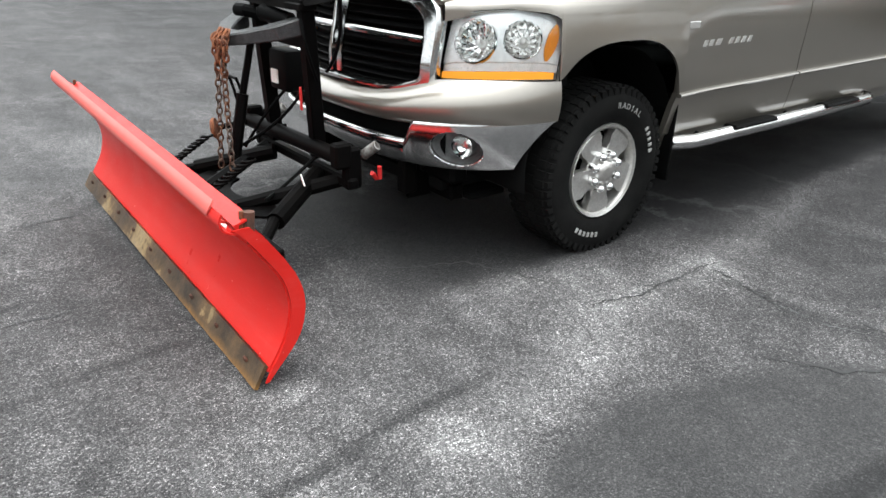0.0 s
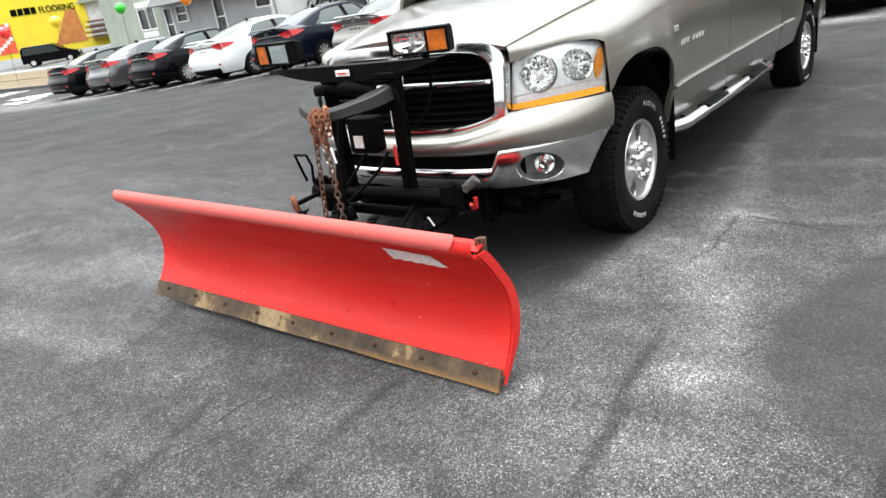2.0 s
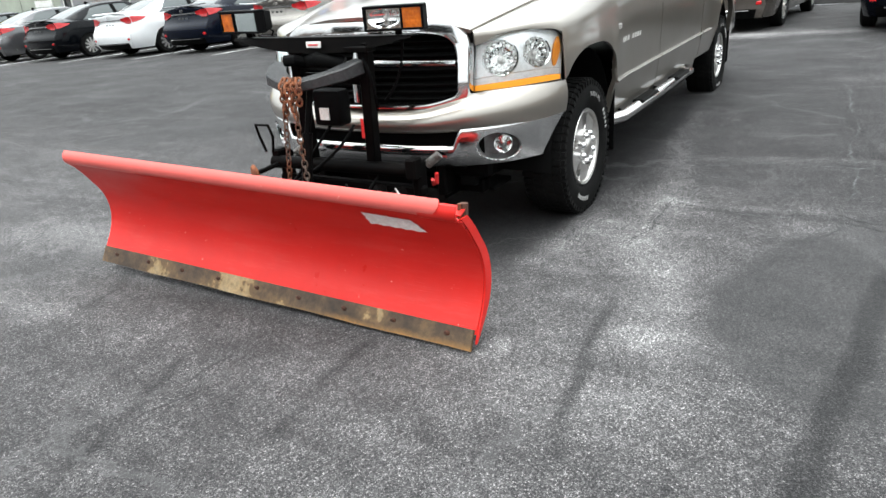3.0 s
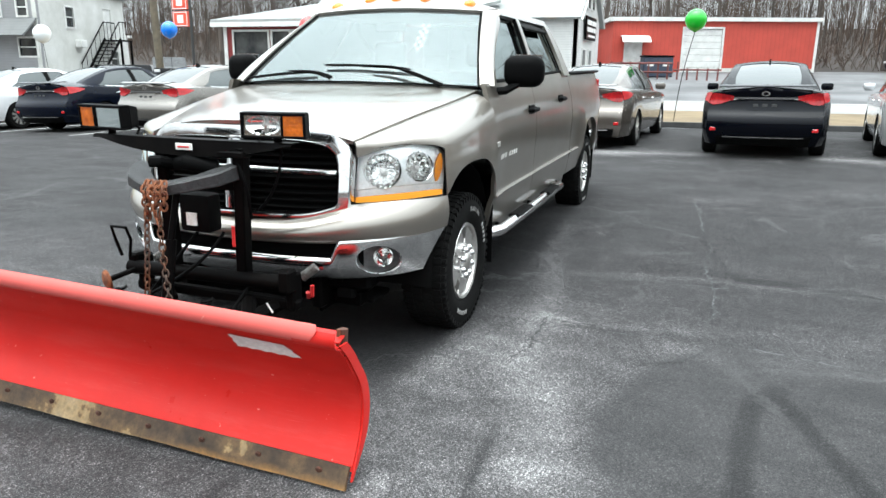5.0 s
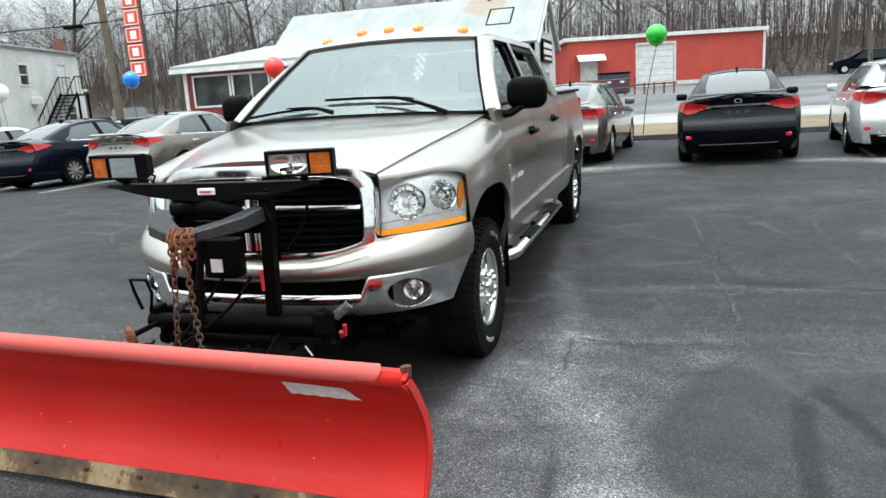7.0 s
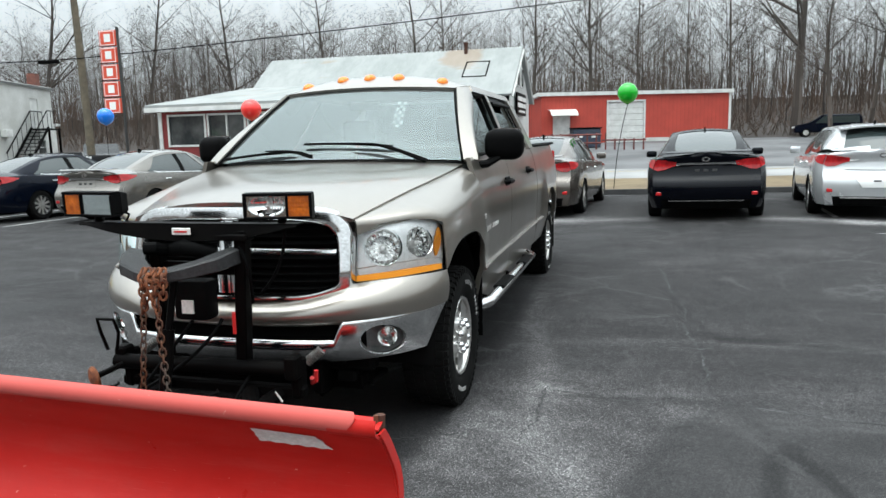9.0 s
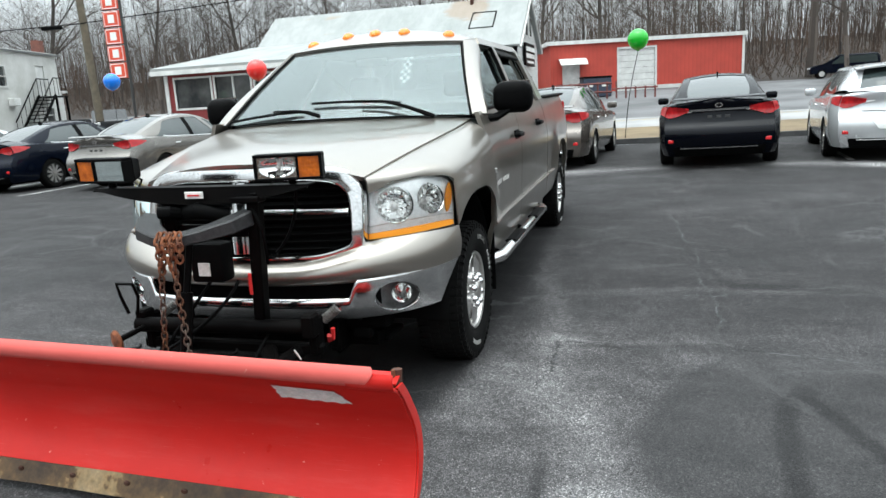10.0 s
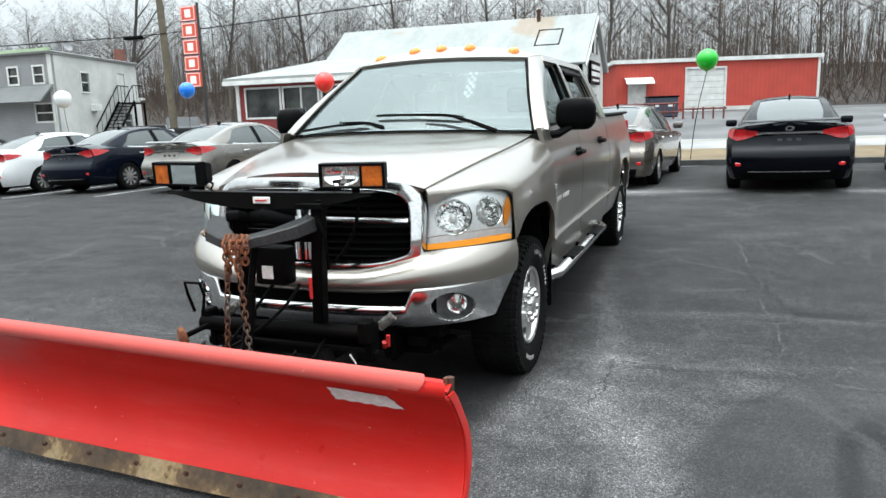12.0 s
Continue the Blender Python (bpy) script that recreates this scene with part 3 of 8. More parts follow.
for pts in CRACKS:
    bm = bmesh.new()
    prev = None
    fine_pts = []
    for a, b in zip(pts, pts[1:]):
        steps = max(3, int(math.hypot(b[0] - a[0], b[1] - a[1]) / 0.014))
        fine_pts += [(a[0] + (b[0] - a[0]) * k / steps, a[1] + (b[1] - a[1]) * k / steps) for k in range(steps)]
    slow, j, gap = 0.0, 0.0, crnd.uniform(0, 6)
    for i, (x, y) in enumerate(fine_pts):
        q = fine_pts[min(i + 1, len(fine_pts) - 1)]
        o = fine_pts[max(i - 1, 0)]
        d = Vector((q[0] - o[0], q[1] - o[1])).normalized()
        slow = 0.97 * slow + crnd.uniform(-0.008, 0.008)
        j = 0.45 * j + crnd.uniform(-0.007, 0.007)
        wide_here = math.sin(i * 0.11 + gap) + 0.8 * math.sin(i * 0.037 + 2 * gap)
        w = 0.0016 + 0.0085 * crnd.random() * max(0.0, 0.5 + 0.5 * wide_here)
        z = lot_z(x, y) + 0.003
        pair = [bm.verts.new((x - d.y * (e * w + j + slow), y + d.x * (e * w + j + slow), z)) for e in (-1, 1)]
        if prev and wide_here > -0.9:
            bm.faces.new((prev[0], prev[1], pair[1], pair[0]))
        prev = pair
    pale = pts in PALE
    tagged(part("asphalt_crack", bm, "salt" if pale else "crack", None, "salt-filled hairline crack in the asphalt" if pale else "thin jagged open crack in the asphalt", False), category="crack", kind="structure")
ground_part("kerb", 0.0, 0.16, "kerb", 60, "low dark asphalt kerb along the lot", "kerb", rows=[0.0, 0.02, 0.16])
ground_part("grass_verge", 0.16, 4.2, "grass", 60, "dry yellow-brown winter grass strip beside the road", "grass")
ground_part("road", 4.2, 12.5, "road", 60, "pale salt-stained two-lane road", "road", rows=[4.2, 4.3, 8.5, 12.5])
ground_part("far_parking_lot", 12.5, 45, "far_lot", 60, "damp asphalt yard with patches of old snow", "ground")
ground_part("woodland_floor", 45, 2500, "leaf_litter", 6, "brown leaf-strewn rising woodland floor", "ground")
for k, n in enumerate((8.6, 8.85)):
    bm = bmesh.new()
    grid(bm, lambda a, s: road_pt(a, s, ground_z(*road_pt(a, s)[:2]) + 0.008), [n, n + 0.13], lin(-90, 90, 80))
    tagged(part("road_line", bm, "yellow_line", None, "worn yellow centre line painted on the road", False), category="road marking", kind="structure")
ground_part("grass_verge", 4.2, 9.6, "grass", 40, "wide dry winter grass beside the far bend of the road", "grass", lift=0.03, s_lo=40, s_hi=160, rows=[4.2, 4.35, 6.0, 8.5, 9.6])

# ---- pickup truck: front axle at u = 0, u to the rear, v to its right, z up ----
TRUCK = thing("pickup_truck", "champagne beige crew-cab pickup truck with chrome bumper parked on asphalt", "truck", pose(2.815, 3.445, -0.004))
WB = 4.08
TYRE_R = 0.398


def side_w(u, z):
    """Half width of the body at a length and a height."""
    w = spline(z, [(0.40, 0.935), (0.55, 0.965), (0.69, 0.985), (0.715, 0.998), (0.74, 0.985), (0.90, 0.992), (1.08, 0.998), (1.25, 0.975), (1.36, 0.945), (1.42, 0.925), (1.60, 0.84), (1.80, 0.745), (1.86, 0.712), (1.92, 0.672)])
    for c in (0.0, WB):
        d = abs(u - c)
        w += 0.035 * math.exp(-((d - 0.36) / 0.22) ** 2) * math.exp(-((z - 0.85) / 0.22) ** 2) if d > 0.3 else 0.035 * math.exp(-((0.3 - 0.36) / 0.22) ** 2) * math.exp(-((z - 0.85) / 0.22) ** 2)
    if u < 0.05:
        w *= spline(u, [(-0.75, 0.56), (-0.66, 0.655), (-0.58, 0.755), (-0.50, 0.85), (-0.43, 0.92), (-0.37, 0.955), (-0.2, 0.985), (0.05, 1.0)])
    if u > 4.65:
        w -= 0.03 * ((u - 4.65) / 0.35) ** 2
    return w


def arch_z(u, sill=0.50, r=0.43):
    """Lower edge of the body sides with the wheel arches cut out."""
    z = sill
    for c in (0.0, WB):
        d = abs(u - c)
        if d < r:
            z = max(z, 0.50 + (r**2.8 - d**2.8) ** (1 / 2.8) * 1.13)
    return z


def side_panel(name, u0, u1, lo, hi, mat="champagne", nu=14, nz=12, label="", thick=0.03, out=0.0, parent=None):
    """A panel on both flanks between the curves lo(u) and hi(u)."""
    made = []
    for s in (-1, 1):
        bm = bmesh.new()

        def f(u, t):
            z = lo(u) + (hi(u) - lo(u)) * t
            return Vector((u, s * (side_w(u, z) + out), z))

        grid(bm, f, lin(u0, u1, nu), lin(0, 1, nz))
        bmesh.ops.recalc_face_normals(bm, faces=bm.faces[:])
        # thickness goes inwards
        back = bmesh.ops.duplicate(bm, geom=bm.verts[:] + bm.edges[:] + bm.faces[:])
        old_e = [e for e in bm.edges if len(e.link_faces) == 1]
        vmap = back["vert_map"]
        dup = {g for g in back["geom"] if isinstance(g, bmesh.types.BMVert)}
        for v in dup:
            v.co.y -= s * thick
        src = [e for e in old_e if e.verts[0] not in dup]
        for e in src:
            a, b = e.verts
            bm.faces.new((a, b, vmap[b], vmap[a]))
        bmesh.ops.recalc_face_normals(bm, faces=bm.faces[:])
        made.append(part(name, bm, mat, parent or TRUCK, label))
    return made


BELT = lambda u: 1.385 + 0.028 * u
G = 0.004
crease_w = lambda u: spline(u, [(-0.72, 0.60), (-0.55, 0.65), (-0.2, 0.74), (0.2, 0.835), (0.55, 0.87)])
crease_z = lambda u: spline(u, [(-0.72, 1.115), (-0.55, 1.155), (-0.2, 1.225), (0.2, 1.295), (0.55, 1.345)])
DOOR0, DOORB, DOORC, BEDE = 0.42, 1.58, 3.055, 4.92

# front fenders: from the crease of the bonnet over the shoulder to the arch
for s in (-1, 1):
    bm = bmesh.new()

    def fender(u, t):
        cw, cz = crease_w(u) + 0.0035, crease_z(u) - 0.001
        zb = interp(u, [(-0.70, 1.054), (-0.65, 1.072), (-0.60, 1.093), (-0.50, 1.113), (-0.42, 1.107), (-0.364, 1.083)]) if u < -0.3635 else max(arch_z(u), 0.84 if u < -0.3 else 0.5)
        if t < 0.45:
            k = t / 0.45
            zm = max(zb + 0.012, min(1.10, cz - 0.03))
            wm = side_w(u, zm)
            a = k * math.pi / 2
            return Vector((u, s * (cw + (wm - cw) * math.sin(a)), zm + (cz - zm) * max(0, math.cos(a)) ** 0.8))
        k = (t - 0.45) / 0.55
        zm = max(zb + 0.012, min(1.10, cz - 0.03))
        z = zm + (zb - zm) * k
        return Vector((u, s * side_w(u, z), z))

    grid(bm, fender, lin(-0.69, -0.365, 14) + [-0.363] + lin(-0.35, DOOR0 - G, 34), lin(0, 1, 22))
    solid(bm, -0.012 if s < 0 else -0.012)
    part("fender", bm, "champagne", TRUCK)

# bonnet
bm = bmesh.new()


def bonnet(u, t):
    cw, cz = crease_w(u), crease_z(u)
    zc = spline(u, [(-0.70, 1.205), (-0.5, 1.25), (0.0, 1.315), (0.55, 1.385)])
    k = abs(t)
    dome = 1 - k**2.2
    return Vector((u - (0.10 * (1 - t * t)) * max(0, (0.5 - u) / 1.2), t * cw, cz + (zc - cz) * dome))


grid(bm, bonnet, lin(-0.70, 0.50, 30), lin(-1, 1, 36))
solid(bm, -0.02)
part("hood", bm, "champagne", TRUCK)
# cowl with the wiper well
bm = bmesh.new()
grid(bm, lambda t, v: Vector((0.47 + 0.22 * t - 0.10 * (v / 0.86) ** 2 * -1, v, 1.372 - 0.02 * math.sin(t * 3.14) - 0.0 * t)), lin(0, 1, 6), lin(-0.86, 0.86, 20))
solid(bm, -0.02)
part("cowl", bm, "cowl_grey", TRUCK, "dusty grey plastic cowl")

# doors, bed and rear quarter
side_panel("front_door", DOOR0 + G, DOORB - G, lambda u: 0.50, BELT, nu=16)
side_panel("rear_door", DOORB + G, DOORC - G, lambda u: max(0.50, arch_z(u)), BELT, nu=16)
side_panel("bed_side", DOORC + 0.012, BEDE, arch_z, lambda u: 1.445 + 0.008 * (u - 3.05), nu=44, nz=14, thick=0.05)
side_panel("rocker_panel", DOOR0, DOORC, lambda u: 0.42, lambda u: 0.494, nu=10, nz=2, out=-0.015)
# raised moulding along the doors
for u0, u1 in ((DOOR0 + 0.01, DOORB - 0.008), (DOORB + 0.008, DOORC - 0.01), (DOORC + 0.02, 3.42)):
    for s in (-1, 1):
        bm = bmesh.new()
        tube(bm, [(u, s * (side_w(u, 0.70) + 0.004), 0.70 + 0.006 * u) for u in lin(u0, u1, 10)], 0.017, 8, flat=0.6)
        part("door_moulding", bm, "champagne", TRUCK)
# greenhouse: pillars and roof rail round real window openings
ROOF_Z = 1.893
WIN_Z = 1.850


def screen(t, v):
    z = 1.375 + (1.862 - 1.375) * t
    w = (0.865 + (0.655 - 0.865) * t) * v
    return Vector((0.51 + 0.67 * t + 0.03 * math.sin(t * 3.14) * -1 - 0.13 * (1 - v * v), w, z + 0.02 * (1 - v * v)))


WIN_A = lambda z: spline(z, [(1.38, 0.585), (1.50, 0.71), (1.65, 0.97), (1.776, 1.25), (WIN_Z, 1.37), (ROOF_Z, 1.41)])
WIN_B = lambda z: spline(z, [(1.38, 1.62), (1.55, 1.73), (WIN_Z, 1.83), (ROOF_Z, 1.84)])
WIN_C = lambda z: spline(z, [(1.38, 2.80), (1.60, 2.84), (WIN_Z, 2.80), (ROOF_Z, 2.78)])
CAB_END = lambda z: spline(z, [(1.38, 3.06), (1.6, 3.07), (1.8, 3.0), (ROOF_Z, 2.92)])


def cab_strip(name, ua, ub, z0, z1, mat="champagne", out=0.0, thick=0.03, label=""):
    for s in (-1, 1):
        bm = bmesh.new()
        grid(bm, lambda t, z: Vector((ua(z) + (ub(z) - ua(z)) * t, s * (side_w(1.5, z) + out), z)), lin(0, 1, 6), lin(z0, z1, 14))
        solid(bm, -thick)
        part(name, bm, mat, TRUCK, label)


for s in (-1, 1):
    bm = bmesh.new()

    def front_pillar(k, t):
        a = screen(t, s) + Vector((0.006, s * 0.006, 0.006))
        z = a.z + (ROOF_Z - 1.868) * t
        q = Vector((WIN_A(z), s * side_w(1.5, z), z))
        p = a.lerp(q, k)
        p.y = a.y + (q.y - a.y) * min(1.0, 3.0 * max(0.0, k)) ** 0.7 + s * 0.006 * math.sin(k * math.pi)
        return p

    grid(bm, front_pillar, lin(0, 1, 8), lin(-0.02, 1, 14))
    solid(bm, -0.02)
    part("front_pillar", bm, "champagne", TRUCK)
    for line, dx, z0 in ((WIN_A, 0.004, 1.40), (WIN_C, -0.002, 1.44)):
        bm = bmesh.new()
        tube(bm, [Vector((line(z) + dx, s * (side_w(1.5, z) - 0.003), z)) for z in lin(z0, WIN_Z, 12)], 0.008, 5)
        part("window_gasket", bm, "black_plastic", TRUCK)
cab_strip("middle_pillar", lambda z: WIN_B(z) - 0.03, lambda z: WIN_B(z) + 0.055, 1.41, WIN_Z + 0.005)
cab_strip("pillar_gasket", lambda z: WIN_B(z) - 0.05, lambda z: WIN_B(z) - 0.028, 1.41, WIN_Z, "black_plastic", -0.003)
cab_strip("rear_pillar", WIN_C, CAB_END, 1.42, ROOF_Z)
cab_strip("roof_rail", WIN_A, CAB_END, WIN_Z, ROOF_Z + 0.004)
cab_strip("front_side_window", lambda z: WIN_A(z) - 0.02, lambda z: WIN_B(z) - 0.02, 1.39, WIN_Z + 0.01, "dark_glass", -0.018, 0.004)
cab_strip("rear_side_window", lambda z: WIN_B(z) + 0.04, lambda z: WIN_C(z) + 0.02, 1.40, WIN_Z + 0.01, "dark_glass", -0.018, 0.004)
# smoked rain visor over the rear side window
for s in (-1, 1):
    bm = bmesh.new()
    grid(bm, lambda u, t: Vector((u, s * (side_w(1.5, 1.79 + 0.06 * t) + 0.030 * (1 - t) + 0.006), 1.795 + 0.060 * t - 0.02 * max(0, (u - 2.3)) / 0.5 * t)), lin(1.90, 2.72, 12), lin(0, 1, 4))
    solid(bm, -0.006)
    tube(bm, [Vector((u, s * (side_w(1.5, 1.79) + 0.030), 1.80)) for u in lin(1.90, 2.72, 10)], 0.014, 6)
    part("rain_visor", bm, "black_plastic", TRUCK, "smoked black rain visor")
# window seal strips along the belt
for s in (-1, 1):
    bm = bmesh.new()
    tube(bm, [(u, s * (side_w(1.5, BELT(u)) + 0.001), BELT(u) + 0.006) for u in lin(0.60, 2.84, 12)], 0.012, 6)
    part("window_seal", bm, "black_plastic", TRUCK)
# roof, carried on from the windscreen's upper edge
def roof(k, t):
    """k from the windscreen's upper edge to the rear, t across."""
    top = screen(1.0, t)
    crown = ROOF_Z - 0.002 + 0.095 * (1 - abs(t) ** 2.6)
    rise = 1 - (1 - min(1.0, k / 0.22)) ** 2.6
    z = top.z + 0.001 + (crown - top.z - 0.001) * rise - 0.075 * max(0, (k - 0.74) / 0.26) ** 2 * (1 - abs(t) ** 3)
    w = 0.657 + (side_w(1.5, ROOF_Z) + 0.004 - 0.657) * min(1, k * 7)
    return Vector((top.x + 0.004 + (2.93 - top.x) * k, t * w, z))


bm = bmesh.new()
grid(bm, roof, [0, 0.01, 0.02, 0.035, 0.05, 0.07, 0.09, 0.12, 0.15, 0.19, 0.24, 0.3] + lin(0.36, 1, 14), lin(-1, 1, 30))
solid(bm, -0.02)
part("roof", bm, "champagne", TRUCK)
bm = bmesh.new()
grid(bm, screen, lin(0, 1, 14), lin(-1, 1, 24))
part("windscreen", bm, "glass", TRUCK, "large curved windscreen reflecting the pale sky")
bm = bmesh.new()
for v in (-1.0, 1.0):
    tube(bm, [screen(t, v * 1.004) + Vector((-0.002, 0, 0.002)) for t in lin(0, 1, 10)], 0.010, 6)
tube(bm, [screen(0.0, v) + Vector((-0.004, 0, 0.002)) for v in lin(-1, 1, 16)], 0.005, 6)
tube(bm, [screen(1.0, v) + Vector((0.002, 0, -0.001)) for v in lin(-1, 1, 16)], 0.003, 6)
part("windscreen_seal", bm, "black_plastic", TRUCK)
# cab rear wall and window
bm = boxm((2.98, -0.84, 0.9), (3.04, 0.84, 1.44))
part("cab_rear_wall", bm, "champagne", TRUCK)
bm = bmesh.new()
grid(bm, lambda t, v: Vector((3.02 - 0.09 * t, v * (0.82 - 0.14 * t), 1.44 + 0.44 * t)), lin(0, 1, 3), lin(-1, 1, 6))
part("rear_window", bm, "dark_glass", TRUCK)
# clearance lamps on the roof's front edge
for v in (-0.535, -0.22, 0.0, 0.22, 0.535):
    bm = bmesh.new()
    r = roof(0.085, v / 0.68)
    lathe(bm, [(0.060, -0.012), (0.060, 0.012), (0.05, 0.028), (0.03, 0.038), (0.001, 0.042)], 18, shift(r.x, r.y, r.z + 0.008) @ Matrix.Rotation(-0.25, 4, "Y") @ Matrix.Diagonal((1.0, 0.72, 1.0, 1)))
    part("clearance_lamp", bm, "amber", TRUCK, "small amber roof clearance lamp")


# wheels
def truck_wheel(name, m):
    w = new(name)
    w.empty_display_size = 0.1
    w.parent = TRUCK
    w.matrix_basis = m
    bm = bmesh.new()
    R, hw = TYRE_R, 0.128
    lathe(bm, [(0.222, -hw * 0.8), (0.25, -hw * 0.98), (0.31, -hw * 1.05), (0.36, -hw * 1.0), (R - 0.012, -hw * 0.86), (R, -hw * 0.7), (R, hw * 0.7), (R - 0.012, hw * 0.86), (0.36, hw), (0.31, hw * 1.05), (0.25, hw * 0.98), (0.222, hw * 0.8)], 56, TO_Y)
    part("tyre", bm, "rubber", w, "black all-terrain tyre with raised white lettering")
    bm = bmesh.new()
    for k in range(56):
        a = 2 * math.pi * k / 56
        for j, y in enumerate((-0.085, -0.03, 0.03, 0.085)):
            mm = Matrix.Rotation(a + 0.03 * (j % 2), 4, "Y") @ shift(0, y, R - 0.002)
            box(bm, (-0.015, -0.023, -0.006), (0.015, 0.023, 0.007), 0, 1, mm)
        for y in (-hw * 0.92, hw * 0.92):
            box(bm, (-0.012, -0.012, -0.03), (0.012, 0.012, 0.0), 0, 1, Matrix.Rotation(a, 4, "Y") @ shift(0, y, R - 0.008))
    part("tread", bm, "rubber", w, smooth=False)
    # worn white lettering; what cannot be read is plain bars
    for k, ch in enumerate("RADIAL"):
        tx = bpy.data.curves.new("raised_letter", "FONT")
        tx.body, tx.size, tx.align_x, tx.extrude = ch, 0.038, "CENTER", 0.001
        tx.materials.append(MAT["white_rubber"])
        lt = new("raised_letter", tx)
        lt.parent = w
        lt.matrix_basis = Matrix.Rotation(-0.25 + 0.105 * k, 4, "Y") @ shift(0, -hw * 1.052, 0.298) @ Euler((math.pi / 2, 0, 0)).to_matrix().to_4x4()
    for a0, cnt in ((0.62, 5), (2.9, 6)):
        bm = bmesh.new()
        for k in range(cnt):
            a = a0 + 0.10 * k
            box(bm, (-0.008, -0.004, -0.012), (0.008, 0.003, 0.012), 0.002, 1, Matrix.Rotation(a, 4, "Y") @ shift(0, -hw * 1.045, 0.306))
        part("lettering", bm, "white_rubber", w, "band of worn white raised marks", False)
    # alloy: barrel, lip, five broad spokes, hub with eight nuts
    bm = bmesh.new()
    lathe(bm, [(0.228, -0.105), (0.222, -0.118), (0.208, -0.112), (0.198, -0.09), (0.195, -0.02), (0.20, 0.1)], 48, TO_Y)
    part("rim", bm, "polished_alloy", w, "polished silver alloy rim")
    bm = boxm((-0.19, 0.03, -0.19), (0.19, 0.05, 0.19))
    part("brake_backing", bm, "black_void", w)
    for k in range(5):
        a = 2 * math.pi * k / 5 + 0.3
        bm = bmesh.new()
        slab(bm, [(-0.055, 0.06), (0.055, 0.06), (0.054, 0.12), (0.060, 0.16), (0.082, 0.207), (-0.082, 0.207), (-0.060, 0.16), (-0.054, 0.12)], 0.040, Matrix.Rotation(a, 4, "Y") @ shift(0, -0.062, 0) @ Euler((math.pi / 2, 0, 0)).to_matrix().to_4x4(), 0.012)
        part("spoke", bm, "polished_alloy", w)
    bm = bmesh.new()
    lathe(bm, [(0.112, -0.06), (0.108, -0.094), (0.098, -0.102), (0.062, -0.106), (0.056, -0.125), (0.040, -0.138), (0.02, -0.142), (0.001, -0.143)], 36, TO_Y)
    part("hub", bm, "polished_alloy", w)
    for k in range(8):
        a = 2 * math.pi * k / 8
        bm = bmesh.new()
        lathe(bm, [(0.021, -0.100), (0.021, -0.124), (0.017, -0.136), (0.009, -0.143), (0.001, -0.145)], 12, shift(0.083 * math.cos(a), 0, 0.083 * math.sin(a)) @ TO_Y)
        part("lug_nut", bm, "chrome", w)
    return w


for u in (0.0, WB):
    for s in (-1, 1):
        m = pose(u, s * 0.855, TYRE_R - 0.010, 0, 0 if u else 20, 0 if s < 0 else 180)
        truck_wheel("wheel", m)
# wheel wells and underbody, near-black as if in deep shade
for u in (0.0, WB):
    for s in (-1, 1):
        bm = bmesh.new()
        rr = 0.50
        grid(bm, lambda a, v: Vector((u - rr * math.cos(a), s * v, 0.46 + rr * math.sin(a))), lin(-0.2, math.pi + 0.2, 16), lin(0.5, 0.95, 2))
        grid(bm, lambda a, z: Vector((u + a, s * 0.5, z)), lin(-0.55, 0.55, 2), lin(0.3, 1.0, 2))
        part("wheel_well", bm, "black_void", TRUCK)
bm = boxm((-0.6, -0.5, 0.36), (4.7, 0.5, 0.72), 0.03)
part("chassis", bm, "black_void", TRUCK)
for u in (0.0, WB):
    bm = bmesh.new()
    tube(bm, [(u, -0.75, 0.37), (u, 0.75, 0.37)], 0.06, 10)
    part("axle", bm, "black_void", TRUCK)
# unseen underbody bulk, added to keep light off the ground below
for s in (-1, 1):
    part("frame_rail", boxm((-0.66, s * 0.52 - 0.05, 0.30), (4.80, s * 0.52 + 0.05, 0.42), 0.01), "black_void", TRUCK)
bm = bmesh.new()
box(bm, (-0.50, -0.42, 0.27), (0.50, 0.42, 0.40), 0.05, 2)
part("underbody_light_block", bm, "black_void", TRUCK)
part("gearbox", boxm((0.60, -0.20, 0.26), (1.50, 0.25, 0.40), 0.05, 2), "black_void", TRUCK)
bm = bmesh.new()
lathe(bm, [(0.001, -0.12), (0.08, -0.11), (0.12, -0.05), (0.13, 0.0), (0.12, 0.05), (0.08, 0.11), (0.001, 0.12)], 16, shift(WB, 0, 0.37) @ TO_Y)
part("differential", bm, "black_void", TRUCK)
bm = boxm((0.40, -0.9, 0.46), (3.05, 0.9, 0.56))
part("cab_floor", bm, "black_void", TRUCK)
# plough mount bolted under the nose
for s in (-1, 1):
    bm = bmesh.new()
    box(bm, (-0.74, s * 0.42 - 0.012, 0.24), (-0.30, s * 0.42 + 0.012, 0.50), 0.006)
    box(bm, (-0.78, s * 0.42 - 0.03, 0.27), (-0.70, s * 0.42 + 0.03, 0.46), 0.010)
    part("mount_plate", bm, "black_steel", TRUCK, "black plough mounting plate")
part("mount_crossbar", boxm((-0.62, -0.60, 0.25), (-0.54, 0.60, 0.33), 0.010), "black_steel", TRUCK)
# unseen plate, added to block light under the nose
part("nose_light_block", boxm((-0.52, -0.62, 0.24), (-0.30, 0.62, 0.27), 0.008), "black_void", TRUCK)
# mud flaps
for u in (0.47, 4.52):
    for s in (-1, 1):
        part("mud_flap", boxm((u, s * 0.86 - 0.13, 0.26), (u + 0.012, s * 0.86 + 0.13, 0.66), 0.004), "black_plastic", TRUCK)
